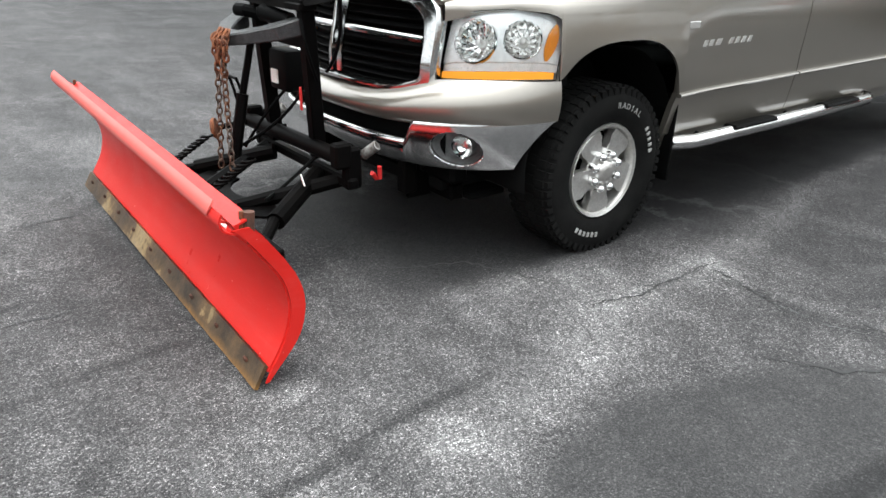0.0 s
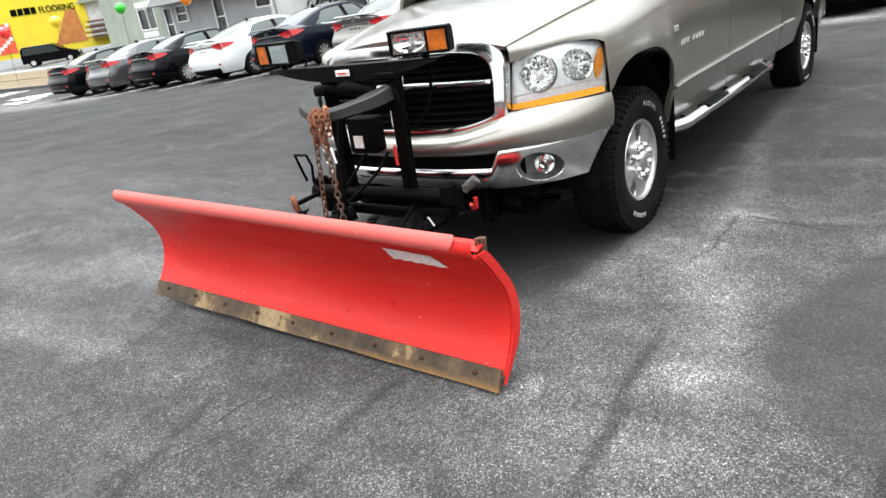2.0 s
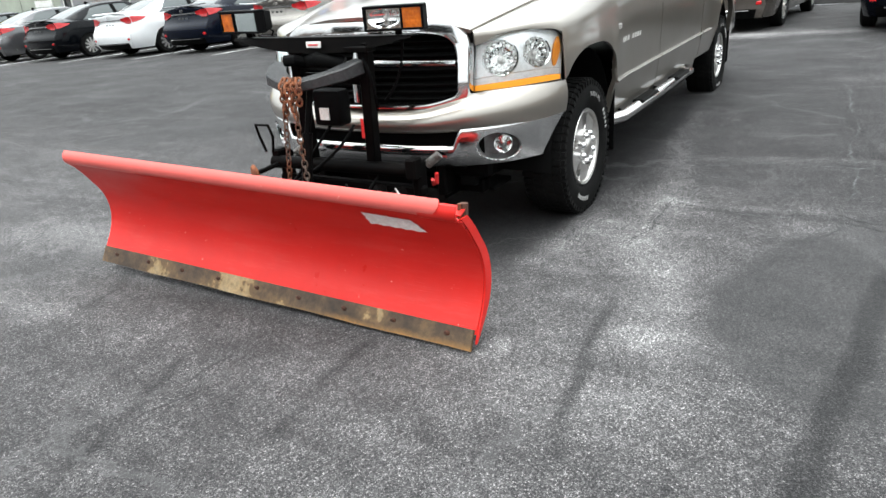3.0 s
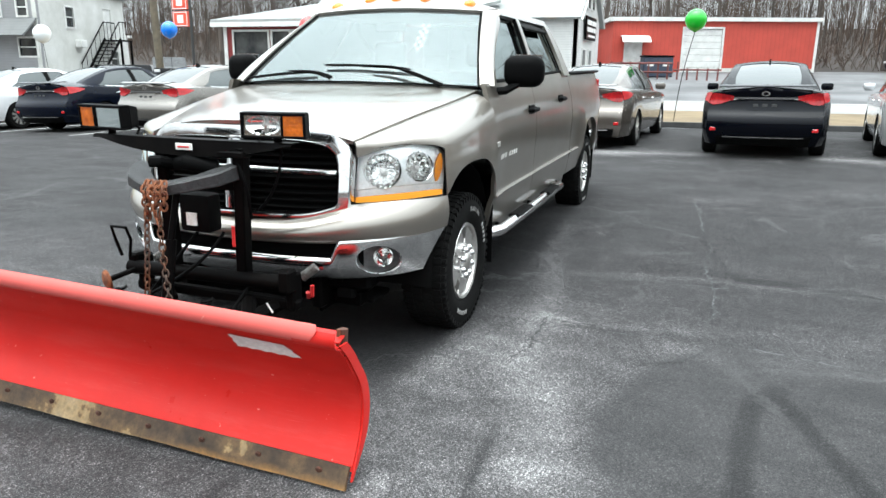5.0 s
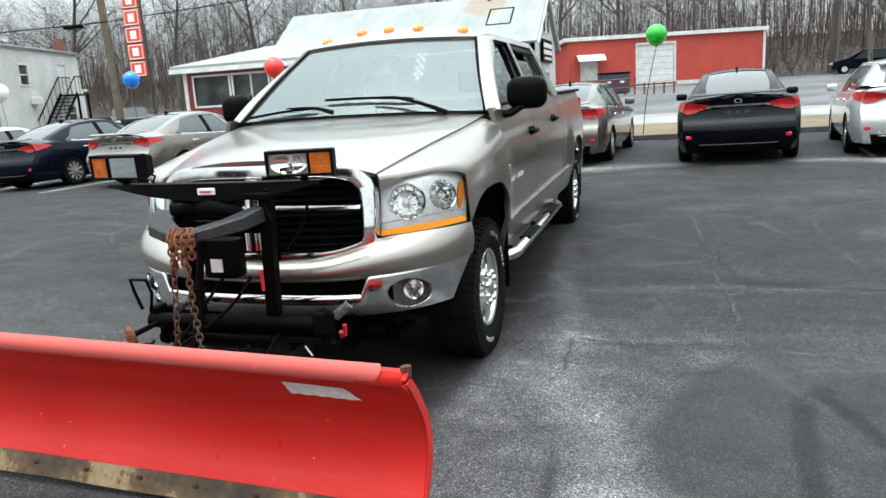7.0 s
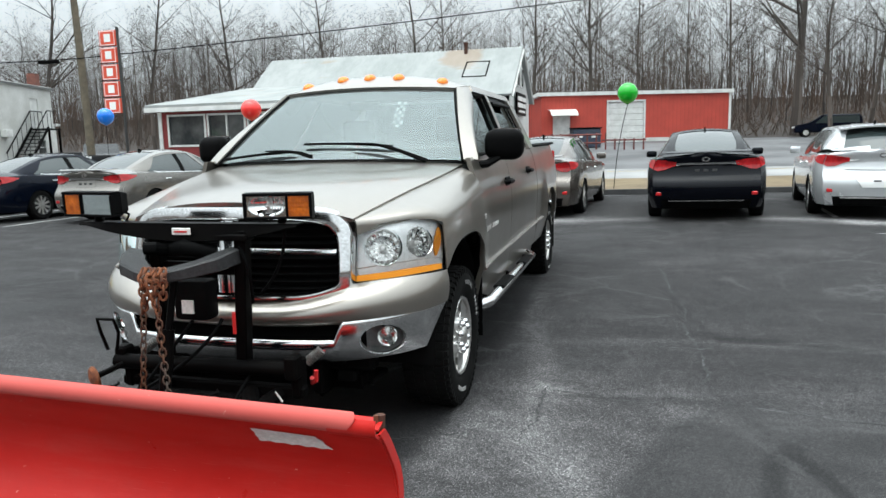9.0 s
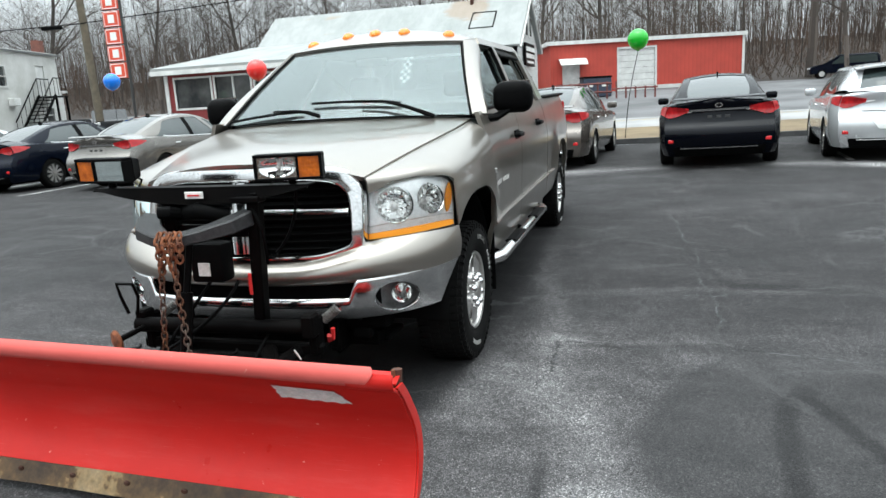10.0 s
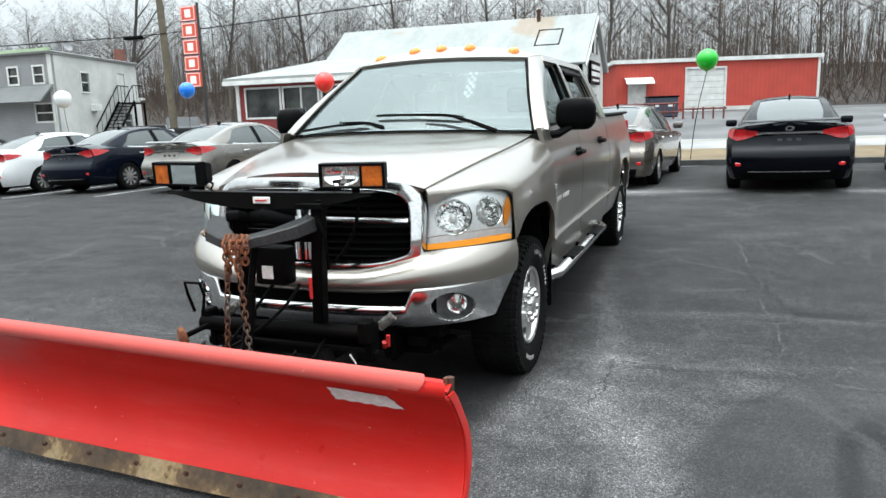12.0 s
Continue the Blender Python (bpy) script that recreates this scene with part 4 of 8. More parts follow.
# bed
bm = bmesh.new()
box(bm, (3.07, -0.80, 0.86), (4.90, 0.80, 0.90))
box(bm, (3.07, -0.88, 0.86), (3.12, 0.88, 1.44))
box(bm, (3.07, -0.84, 0.88), (4.90, -0.80, 1.43))
box(bm, (3.07, 0.80, 0.88), (4.90, 0.84, 1.43))
part("cargo_bed", bm, "black_plastic", TRUCK, smooth=False)
for s in (-1, 1):
    bm = bmesh.new()
    tube(bm, [(u, s * 0.915, 1.452 + 0.008 * (u - 3.05)) for u in lin(3.09, 4.88, 8)], 0.032, 8, flat=0.5)
    part("bed_rail", bm, "black_plastic", TRUCK)
part("tailgate", boxm((4.88, -0.80, 0.80), (4.94, 0.80, 1.46), 0.02), "champagne", TRUCK)
part("rear_bumper", boxm((4.94, -0.95, 0.55), (5.12, 0.95, 0.76), 0.03, 2), "chrome", TRUCK)
for s in (-1, 1):
    part("tail_lamp", boxm((4.86, s * 0.90 - 0.055, 0.95), (4.945, s * 0.90 + 0.055, 1.38), 0.015), "red_lens", TRUCK)

# front of the truck: bumper, grille, lamps
def nose_u(w, proud=0.0):
    """Plan line of the bumper from the middle out round the corner."""
    k = min(abs(w) / 0.966, 1.0)
    return -0.345 - (0.505 + proud) * (1 - k**3.0) ** (1 / 1.8)


WS = [-1.0, -0.995, -0.985, -0.97, -0.95, -0.92, -0.88, -0.83, -0.77, -0.70, -0.62, -0.53, -0.43, -0.32, -0.2, -0.1, 0, 0.1, 0.2, 0.32, 0.43, 0.53, 0.62, 0.70, 0.77, 0.83, 0.88, 0.92, 0.95, 0.97, 0.985, 0.995, 1.0]
WS = [0.9655 * w for w in WS]
COVER_TOP = [(0.0, 0.735), (0.30, 0.744), (0.42, 0.760), (0.52, 0.783), (0.62, 0.808), (0.75, 0.822), (0.96, 0.836), (1.1, 0.838)]
cover_low = lambda w: 0.645 + 0.034 * (w / 0.95) ** 2
bm = bmesh.new()


def bumper_cover(w, t):
    lo, hi = cover_low(w), spline(abs(w), COVER_TOP)
    bulge = 0.050 * max(0, math.sin(t * math.pi)) ** 0.7 - 0.055 * t**2 + 0.02 * (1 - t)
    return Vector((nose_u(w, bulge), w * (1.0 + 0.012 * math.sin(t * math.pi)), lo + (hi - lo) * t))


grid(bm, bumper_cover, WS, lin(0, 1, 12))
solid(bm, -0.02)
part("bumper_cover", bm, "champagne", TRUCK, "painted upper bumper cover")


def slot_top(w):
    k = min(1, max(0, (abs(w) - 0.545) / 0.05))
    return 0.560 + (cover_low(w) - 0.006 - 0.560) * k * k * (3 - 2 * k)


def chrome_bumper(w, t):
    lo = 0.452 + 0.03 * abs(w) ** 3
    hi = slot_top(w)
    z = lo + (hi - lo) * t
    w *= 1.0 - 0.060 * max(0, 1 - t) ** 1.2
    return Vector((nose_u(w, 0.018 * max(0, math.sin(t * math.pi)) ** 0.6 - 0.03 * (1 - t) ** 2 + 0.012 + 0.030 * t), w, z))


FOG_W, FOG_Z, FOG_A, FOG_B = 0.748, 0.553, 0.094, 0.078


def fog_far(w, z):
    return math.hypot((abs(w) - FOG_W) / FOG_A, (z - FOG_Z) / FOG_B)


def not_fog(w, t):
    p = chrome_bumper(w, t)
    return fog_far(p.y, p.z) > 0.97


bm = bmesh.new()
grid(bm, chrome_bumper, sorted(set(WS + [s * v for s in (-1, 1) for v in lin(0.52, 0.64, 24) + lin(0.64, 0.87, 60)])), lin(0, 1, 44), not_fog)
solid(bm, -0.012)
part("chrome_bumper", bm, "chrome", TRUCK, "chrome steel front bumper")
# rolled lip along the top of the chrome
bm = bmesh.new()
tube(bm, [Vector((nose_u(w, 0.040), w, slot_top(w))) for w in sorted(set(WS + [s * v for s in (-1, 1) for v in lin(0.52, 0.62, 14)]))], 0.010, 8)
part("bumper_lip", bm, "chrome", TRUCK)
# near-black sheet, painted as the shade inside the slot
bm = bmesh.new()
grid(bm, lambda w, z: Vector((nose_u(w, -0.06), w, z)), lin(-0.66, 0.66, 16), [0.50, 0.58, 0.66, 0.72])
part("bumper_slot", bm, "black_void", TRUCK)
part("air_dam", boxm((-0.68, -0.68, 0.36), (-0.58, 0.68, 0.48), 0.02), "black_plastic", TRUCK)
for w in (-0.62, 0.62):
    bm = bmesh.new()
    tube(bm, [(-0.70, w * 0.8, 0.46), (-0.76, w * 0.8, 0.44), (-0.76, w * 0.9, 0.44), (-0.68, w * 0.9, 0.46)], 0.013, 8)
    part("tow_hook", bm, "black_steel", TRUCK)


def bumper_at(w, z):
    """Point of the chrome bumper at a width and a height."""
    full = w
    for _ in range(4):
        lo, hi = 0.452 + 0.03 * abs(full) ** 3, slot_top(full)
        t = min(1, max(0, (z - lo) / (hi - lo)))
        full = w / (1.0 - 0.060 * (1 - t) ** 1.2)
    return chrome_bumper(full, t)


for s in (-1, 1):
    e = 0.01
    tang = (bumper_at(s * (FOG_W + e), FOG_Z) - bumper_at(s * (FOG_W - e), FOG_Z)).normalized()
    nrm = Vector((tang.y, -tang.x, 0)).normalized()
    if nrm.x > 0:
        nrm = -nrm

    def ring(a, k, d):
        return bumper_at(s * (FOG_W + FOG_A * k * math.cos(a)), FOG_Z + FOG_B * k * math.sin(a)) + nrm * d

    turns = lin(0, 2 * math.pi, 40)
    bm = bmesh.new()
    rows = [(1.0, 0.001), (0.96, -0.012), (0.90, -0.05), (0.75, -0.075), (0.02, -0.08)]
    grid(bm, lambda a, i: ring(a, *rows[i]), turns, range(len(rows)))
    fog = part("fog_lamp", bm, "fog_grey", TRUCK, "round fog lamp in an oval dark recess")
    bm = bmesh.new()
    lipr = [(0.92, -0.012), (0.96, 0.003), (1.01, 0.006), (1.07, 0.001)]
    grid(bm, lambda a, i: ring(a, *lipr[i]), turns, range(4))
    part("recess_rim", bm, "chrome", fog)
    c = bumper_at(s * (FOG_W + 0.024), FOG_Z + 0.012) + nrm * -0.004
    rot = Matrix.Translation(c) @ (nrm + Vector((-0.8, 0, 0))).normalized().to_track_quat("Z", "Y").to_matrix().to_4x4()
    bm = bmesh.new()
    lathe(bm, [(0.050, -0.05), (0.051, -0.004), (0.047, 0.0), (0.043, -0.008), (0.03, -0.028), (0.012, -0.036), (0.010, -0.02), (0.001, -0.018)], 28, rot)
    part("reflector", bm, "bright_reflector", fog)
    bm = bmesh.new()
    lathe(bm, [(0.046, -0.001), (0.03, 0.009), (0.001, 0.013)], 24, rot)
    part("lens", bm, "lens", fog)

# grille: chrome surround with a cross, dark slats behind


def grille_u(w, z):
    return -0.835 + 0.115 * (abs(w) / 0.62) ** 2.4 + 0.062 * max(0, (z - 0.88)) / 0.3


OUTER = [(0.0, 1.208), (0.25, 1.205), (0.43, 1.195), (0.545, 1.165), (0.60, 1.105), (0.612, 1.02), (0.614, 0.93), (0.614, 0.85), (0.605, 0.808), (0.48, 0.772), (0.395, 0.755), (0.2, 0.752), (0.0, 0.752)]
INNER = [(0.0, 1.122), (0.22, 1.121), (0.36, 1.116), (0.465, 1.098), (0.52, 1.05), (0.535, 0.99), (0.540, 0.93), (0.542, 0.86), (0.532, 0.828), (0.46, 0.800), (0.385, 0.785), (0.2, 0.781), (0.0, 0.781)]


def resampled(pts, count=60):
    """The half outline as points evenly spaced along its smooth curve."""
    k_max = len(pts) - 1
    fine = [(spline(k, [(i, p[0]) for i, p in enumerate(pts)]), spline(k, [(i, p[1]) for i, p in enumerate(pts)])) for k in lin(0, k_max, 240)]
    run = [0.0]
    for (w0, z0), (w1, z1) in zip(fine, fine[1:]):
        run.append(run[-1] + math.hypot(w1 - w0, z1 - z0))
    return [(interp(d, list(zip(run, [f[0] for f in fine]))), interp(d, list(zip(run, [f[1] for f in fine])))) for d in lin(0, run[-1], count)]


OUTER, INNER = resampled(OUTER), resampled(INNER)


def outline(pts, t):
    """Point of a half outline, t from 0 at the top to 1 at the bottom; negative t is the other half."""
    k = abs(t) * (len(pts) - 1)
    i = min(int(k), len(pts) - 2)
    f = k - i
    w, z = pts[i][0] + (pts[i + 1][0] - pts[i][0]) * f, pts[i][1] + (pts[i + 1][1] - pts[i][1]) * f
    return (w if t >= 0 else -w), z


bm = bmesh.new()
PROFILE = [(-0.01, 0.014), (-0.01, -0.004), (0.03, -0.022), (0.09, -0.032), (0.40, -0.034), (0.70, -0.031), (0.80, -0.024), (1.0, 0.012), (1.02, 0.07)]


def surround(t, i):
    k, du = PROFILE[i]
    (w0, z0), (w1, z1) = outline(OUTER, t), outline(INNER, t)
    w, z = w0 + (w1 - w0) * k, z0 + (z1 - z0) * k
    return Vector((grille_u(w, z) + du, w, z))


grid(bm, surround, lin(-1, 1, 160), range(len(PROFILE)))
bmesh.ops.remove_doubles(bm, verts=bm.verts[:], dist=0.0004)
bmesh.ops.recalc_face_normals(bm, faces=bm.faces[:])
grille = part("grille", bm, "chrome", TRUCK, "chrome crosshair grille with dark slats")
bm = bmesh.new()
tube(bm, [Vector((grille_u(w, 0.98) - 0.006, w, 0.988 - 0.010 * (w / 0.5) ** 2)) for w in lin(-0.535, 0.535, 24)], 0.017, 10)
part("crossbar", bm, "chrome", grille)
bm = bmesh.new()
grid(bm, lambda z, t: Vector((grille_u(0, z) - 0.022 * math.sin(t * math.pi), -0.03 + 0.06 * t, z)), lin(0.79, 1.13, 8), lin(0, 1, 5))
solid(bm, -0.03)
part("upright_bar", bm, "chrome", grille)
for z in [0.80 + 0.036 * k for k in range(9)]:
    half = max(w for w, zz in INNER if abs(zz - z) < 0.02) - 0.004
    bm = bmesh.new()
    grid(bm, lambda w, t: Vector((grille_u(w, z) + 0.035 + 0.03 * t, w, z + 0.012 * t)), lin(-half, half, 12), lin(0, 1, 2))
    solid(bm, 0.006)
    part("slat", bm, "black_plastic", grille)
# near-black sheet stands in for the shade behind the slats
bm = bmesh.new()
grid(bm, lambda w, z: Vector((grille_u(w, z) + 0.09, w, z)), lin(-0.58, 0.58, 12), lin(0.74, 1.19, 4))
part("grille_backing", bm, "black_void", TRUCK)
# near-black strip painted as the shade in the gap between grille and bumper cover
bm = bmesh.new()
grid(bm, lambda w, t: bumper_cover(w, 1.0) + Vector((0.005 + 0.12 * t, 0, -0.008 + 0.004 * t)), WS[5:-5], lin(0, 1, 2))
part("gap_shade_strip", bm, "black_void", TRUCK)

# head lamps
for s in (-1, 1):
    def lamp_pt(a, b, out=0.0):
        """a from the grille to the flank, b from bottom to top; the upper outer corner is rounded."""
        zl = 0.824 + 0.020 * a
        zt = spline(a, [(0.0, 1.062), (0.08, 1.078), (0.3, 1.100), (0.65, 1.113), (0.88, 1.102), (0.95, 1.09), (1.0, 1.06)])
        w = 0.612 + 0.356 * a - 0.012 * a * max(0, b - 0.7) ** 2 * 10
        u = -0.700 + 0.13 * a + 0.192 * max(0, a) ** 2.4 + 0.045 * max(0, b) ** 1.6
        nrm = Vector((-0.85, 0.5 * s, 0.15)).normalized()
        return Vector((u, s * w, zl + (zt - zl) * b)) + nrm * (out + 0.028 * max(0, math.sin(min(1, max(0, a)) * math.pi)) ** 0.8)

    A, B = lin(0, 1, 22), lin(0, 1, 14)
    lamp = new("headlamp")
    lamp.parent = TRUCK
    bowls = ((0.34, 0.585, 0.094), (0.735, 0.60, 0.080))
    bm = bmesh.new()

    def in_bowl(a, b):
        p = lamp_pt(a, b)
        return any((lamp_pt(a0, b0) - p).length < r0 * 0.93 for a0, b0, r0 in bowls)

    grid(bm, lambda a, b: lamp_pt(a, b, -0.006 - 0.020 * b - (0.010 if b < 0.27 else 0.0)), lin(0, 1, 60), lin(0.135, 1, 42), lambda a, b: not in_bowl(a, b))
    part("housing", bm, "white_plastic", lamp, "bright silvered lamp housing")
    bm = bmesh.new()
    grid(bm, lambda a, b: lamp_pt(a, b, 0.002), lin(0.01, 0.985, 14), lin(0.02, 0.135, 2))
    solid(bm, 0.03)
    part("marker_strip", bm, "amber_bright", lamp, "amber marker strip")
    bm = bmesh.new()
    grid(bm, lambda t, k: lamp_pt(0.925 + 0.025 * t + 0.066 * (k - 0.5) * max(0.05, math.sin(t * math.pi)) ** 0.55, 0.30 + 0.58 * t, -0.004), lin(0, 1, 14), lin(0, 1, 6))
    solid(bm, 0.008)
    part("turn_signal", bm, "amber_bright", lamp, "amber turn signal")
    for a0, b0, r0 in bowls:
        c = lamp_pt(a0, b0, -0.030)
        d = (lamp_pt(a0 + 0.1, b0) - lamp_pt(a0 - 0.1, b0)).normalized()
        nrm = Vector((-d.y, d.x, 0)) * (1 if s < 0 else -1)
        nrm = nrm if nrm.x < 0 else -nrm
        fwd = (nrm + Vector((-0.3, 0, 0.42))).normalized()
        q = fwd.to_track_quat("Z", "X").to_matrix().to_4x4()
        bm = bmesh.new()
        bowl = [(r0 * 1.04, -0.006), (r0, 0.006), (r0 * 0.93, 0.002), (r0 * 0.86, -0.022), (r0 * 0.68, -0.045), (r0 * 0.42, -0.062), (0.016, -0.068)]
        flute = [0, 0, 0, 0.005, 0.008, 0.006, 0]
        place = Matrix.Translation(c) @ q
        grid(bm, lambda k, i: place @ Vector((bowl[i][0] * math.cos(k * math.pi / 13), bowl[i][0] * math.sin(k * math.pi / 13), bowl[i][1] + flute[i] * (k % 2))), range(27), range(7))
        part("reflector", bm, "bright_reflector", lamp, "faceted chrome reflector bowl", False)
        bm = bmesh.new()
        lathe(bm, [(0.017, -0.070), (0.016, -0.030), (0.011, -0.020), (0.001, -0.018)], 18, Matrix.Translation(c) @ q)
        part("bulb_cap", bm, "dull_chrome", lamp)
    bm = bmesh.new()
    grid(bm, lambda a, b: lamp_pt(a, b, 0.004), A, [0.15 + 0.85 * b for b in B])
    part("lens", bm, "lens", lamp, "clear lamp lens")
    bm = bmesh.new()
    edge = [lamp_pt(a, 0.0, -0.006) for a in lin(0, 1, 14)] + [lamp_pt(1, b, -0.006) for b in lin(0.1, 1, 8)] + [lamp_pt(a, 1.0, -0.006) for a in lin(0.97, 0, 18)] + [lamp_pt(0, b, -0.006) for b in lin(0.9, 0.1, 6)]
    tube(bm, edge, 0.0018, 6, close=True)
    part("bezel", bm, "black_plastic", lamp)
    bm = bmesh.new()
    grid(bm, lambda a, b: lamp_pt(a, b, -0.125), lin(-0.06, 1.03, 6), lin(-0.1, 1.0, 4))
    part("lamp_box", bm, "black_void", lamp)
    bm = bmesh.new()
    grid(bm, lambda a, b: lamp_pt(a, 0.99 + b * (0.14 + 0.06 * max(0.0, 0.15 - a) / 0.15), -0.018), lin(-0.06, 0.9, 16), lin(0, 1, 3))
    grid(bm, lambda a, b: lamp_pt(a, b, -0.030), lin(-0.01, 1.01, 34), lin(-0.05, 1.05, 22), lambda a, b: not (0.035 < a < 0.965 and 0.05 < b < 0.95))
    part("lamp_filler", bm, "champagne", lamp)

# mirrors, handles, step bars, wipers
for s in (-1, 1):
    mir = new("door_mirror")
    mir.parent = TRUCK
    bm = boxm((0.70, s * 0.955 if s > 0 else -1.21, 1.372), (0.86, 1.205 if s > 0 else -0.955, 1.575), 0.075, 5)
    for v in bm.verts:
        v.co.x += (abs(v.co.y) - 0.97) * 0.15
    part("mirror_shell", bm, "black_plastic", mir)
    bm = bmesh.new()
    tube(bm, [(0.66, s * 0.90, 1.345), (0.70, s * 0.98, 1.35), (0.76, s * 1.05, 1.39)], [0.05, 0.045, 0.035], 10, flat=0.6)
    part("mirror_arm", bm, "black_plastic", mir)
    part("mirror_glass", boxm((0.875, s * 1.09 - 0.09, 1.40), (0.885, s * 1.09 + 0.09, 1.58)), "chrome", mir)
    for u in (1.45, 2.55):
        z = 1.195 if u < 2 else 1.235
        w = side_w(u, z)
        bm = bmesh.new()
        tube(bm, [(u - 0.10, s * (w - 0.005), z), (u - 0.085, s * (w + 0.03), z), (u, s * (w + 0.038), z), (u + 0.085, s * (w + 0.03), z), (u + 0.10, s * (w - 0.005), z)], 0.017, 8)
        box(bm, (u - 0.085, s * w - 0.006, z - 0.035), (u + 0.085, s * w + 0.006, z + 0.035), 0.005)
        part("door_handle", bm, "black_plastic", TRUCK)
    bar = new("step_bar")
    bar.parent = TRUCK
    bm = bmesh.new()
    tube(bm, [(0.50, s * 0.86, 0.44), (0.54, s * 0.96, 0.445), (0.62, s * 1.005, 0.45), (2.56, s * 1.005, 0.455), (2.64, s * 0.98, 0.455), (2.70, s * 0.88, 0.455)], 0.038, 14)
    part("tube", bm, "chrome", bar, "chrome tube side step")
    for a, b in ((0.95, 1.38), (1.95, 2.38)):
        bm = boxm((a, s * 1.005 - 0.043, 0.466), (b, s * 1.005 + 0.043, 0.494), 0.012)
        part("tread_pad", bm, "black_plastic", bar)
    for u in (0.75, 1.65, 2.5):
        bm = bmesh.new()
        tube(bm, [(u, s * 1.02, 0.43), (u, s * 0.80, 0.50)], 0.018, 6)
        part("bracket", bm, "black_steel", bar)
for piv, mid, b0, b1 in (((-0.03, -0.75), (0.15, -0.375), (0.19, 0.25), (0.155, -0.50)), ((0.02, 0.12), (0.08, 0.36), (0.03, 0.98), (0.095, 0.30))):
    wip = new("wiper")
    wip.parent = TRUCK
    off = Vector((-0.03, 0, 0.02))
    bm = bmesh.new()
    tube(bm, [screen(*piv) + off * 0.8, screen((piv[0] + mid[0]) / 2 + 0.01, (piv[1] + mid[1]) / 2) + off * 1.3, screen(*mid) + off * 1.4, screen(mid[0] + 0.02, mid[1] + 0.2) + off * 1.2], [0.016, 0.013, 0.009, 0.006], 6)
    part("wiper_arm", bm, "black_plastic", wip)
    bm = bmesh.new()
    tube(bm, [screen(b0[0] + (b1[0] - b0[0]) * t + 0.012 * math.sin(t * math.pi), b0[1] + (b1[1] - b0[1]) * t) + off * 0.7 for t in lin(0, 1, 12)], [0.006] + [0.0095] * 11 + [0.006], 6)
    part("wiper_blade", bm, "black_plastic", wip)
# small white sticker marks inside the glass
STICK = new("windscreen_sticker")
STICK.parent = TRUCK
for k in range(24):
    row, col = k // 3, k % 3
    if (row + col) % 2:
        continue
    t, v = 0.82 - 0.048 * row, -0.53 + 0.030 * col
    bm = bmesh.new()
    grid(bm, lambda a, b: screen(t - 0.046 * a, v + 0.029 * b) + Vector((0.008, 0, -0.004)), (0, 1), (0, 1))
    solid(bm, 0.001)
    part("sticker_mark", bm, "label", STICK, "small white sticker square", False)
# badges, kept as plain bars
for u0, z0, cnt, w0 in ((0.43, 1.03, 1, 0.085),):
    for k in range(cnt):
        u = u0 + 0.19 * k
        for s in (-1, 1):
            w = side_w(u, z0)
            part("badge", boxm((u, s * w - 0.004, z0 - 0.018), (u + w0, s * w + 0.004, z0 + 0.014), 0.003), "dull_chrome", TRUCK, "small silver badge")
for k, wd in enumerate((0.05, 0.05, 0.065, 0.0, 0.045, 0.045, 0.045, 0.045)):
    u = 0.60 + 0.056 * k + (0.012 if k > 1 else 0)
    for s in (-1, 1):
        if wd:
            w = side_w(u, 0.935)
            bm = bmesh.new()
            slab(bm, [(-0.32 * wd - 0.006, -0.015), (0.32 * wd - 0.006, -0.015), (0.36 * wd + 0.006, 0.015), (-0.28 * wd + 0.006, 0.015)], 0.006, shift(u, s * w + 0.003, 0.935) @ Euler((math.pi / 2, 0, 0)).to_matrix().to_4x4())
            part("badge_shape", bm, "dull_chrome", TRUCK, "raised silver badge shape")
# cab interior
part("dashboard", boxm((0.62, -0.80, 1.0), (1.05, 0.80, 1.36), 0.07, 3), "interior", TRUCK)
for v in (-0.42, 0.42):
    seat = new("seat")
    seat.parent = TRUCK
    part("cushion", boxm((1.35, v - 0.26, 0.75), (1.85, v + 0.26, 0.95), 0.06, 3), "interior", seat)
    part("backrest", boxm((1.78, v - 0.26, 0.9), (1.95, v + 0.26, 1.48), 0.06, 3, Matrix.Rotation(0.15, 4, "Y") @ shift(-0.15, 0, 0)), "interior", seat)
    part("headrest", boxm((1.95, v - 0.14, 1.50), (2.05, v + 0.14, 1.70), 0.04, 3), "interior", seat)
part("rear_bench", boxm((2.6, -0.7, 0.75), (2.92, 0.7, 1.45), 0.06, 3), "interior", TRUCK)
bm = bmesh.new()
tube(bm, [(1.20 + 0.10 * math.cos(a), -0.42 + 0.19 * math.sin(a), 1.22 + 0.16 * math.cos(a)) for a in lin(0, 2 * math.pi * 23 / 24, 23)], 0.014, 6, close=True)
part("steering_wheel", bm, "black_plastic", TRUCK)
part("rear_view_mirror", boxm((1.08, -0.12, 1.74), (1.10, 0.12, 1.80), 0.01), "black_plastic", TRUCK)

# ---- snow plough in front of the truck ----
# local frame: x towards the truck, y across, the blade's right-hand end at y = 0
PLOW = thing("snow_plow", "red snow plough with rusty cutting edge and black lift frame", "snow plow", pose(0.0, 2.295, 0.0))
PLOW_L = 2.345
PROF = [(-0.01, 0.985), (0.065, 1.026), (0.16, 1.083), (0.25, 1.110), (0.33, 1.106), (0.40, 1.080), (0.46, 1.040), (0.53, 0.990), (0.575, 0.948)]
BT = 0.575  # top of the board


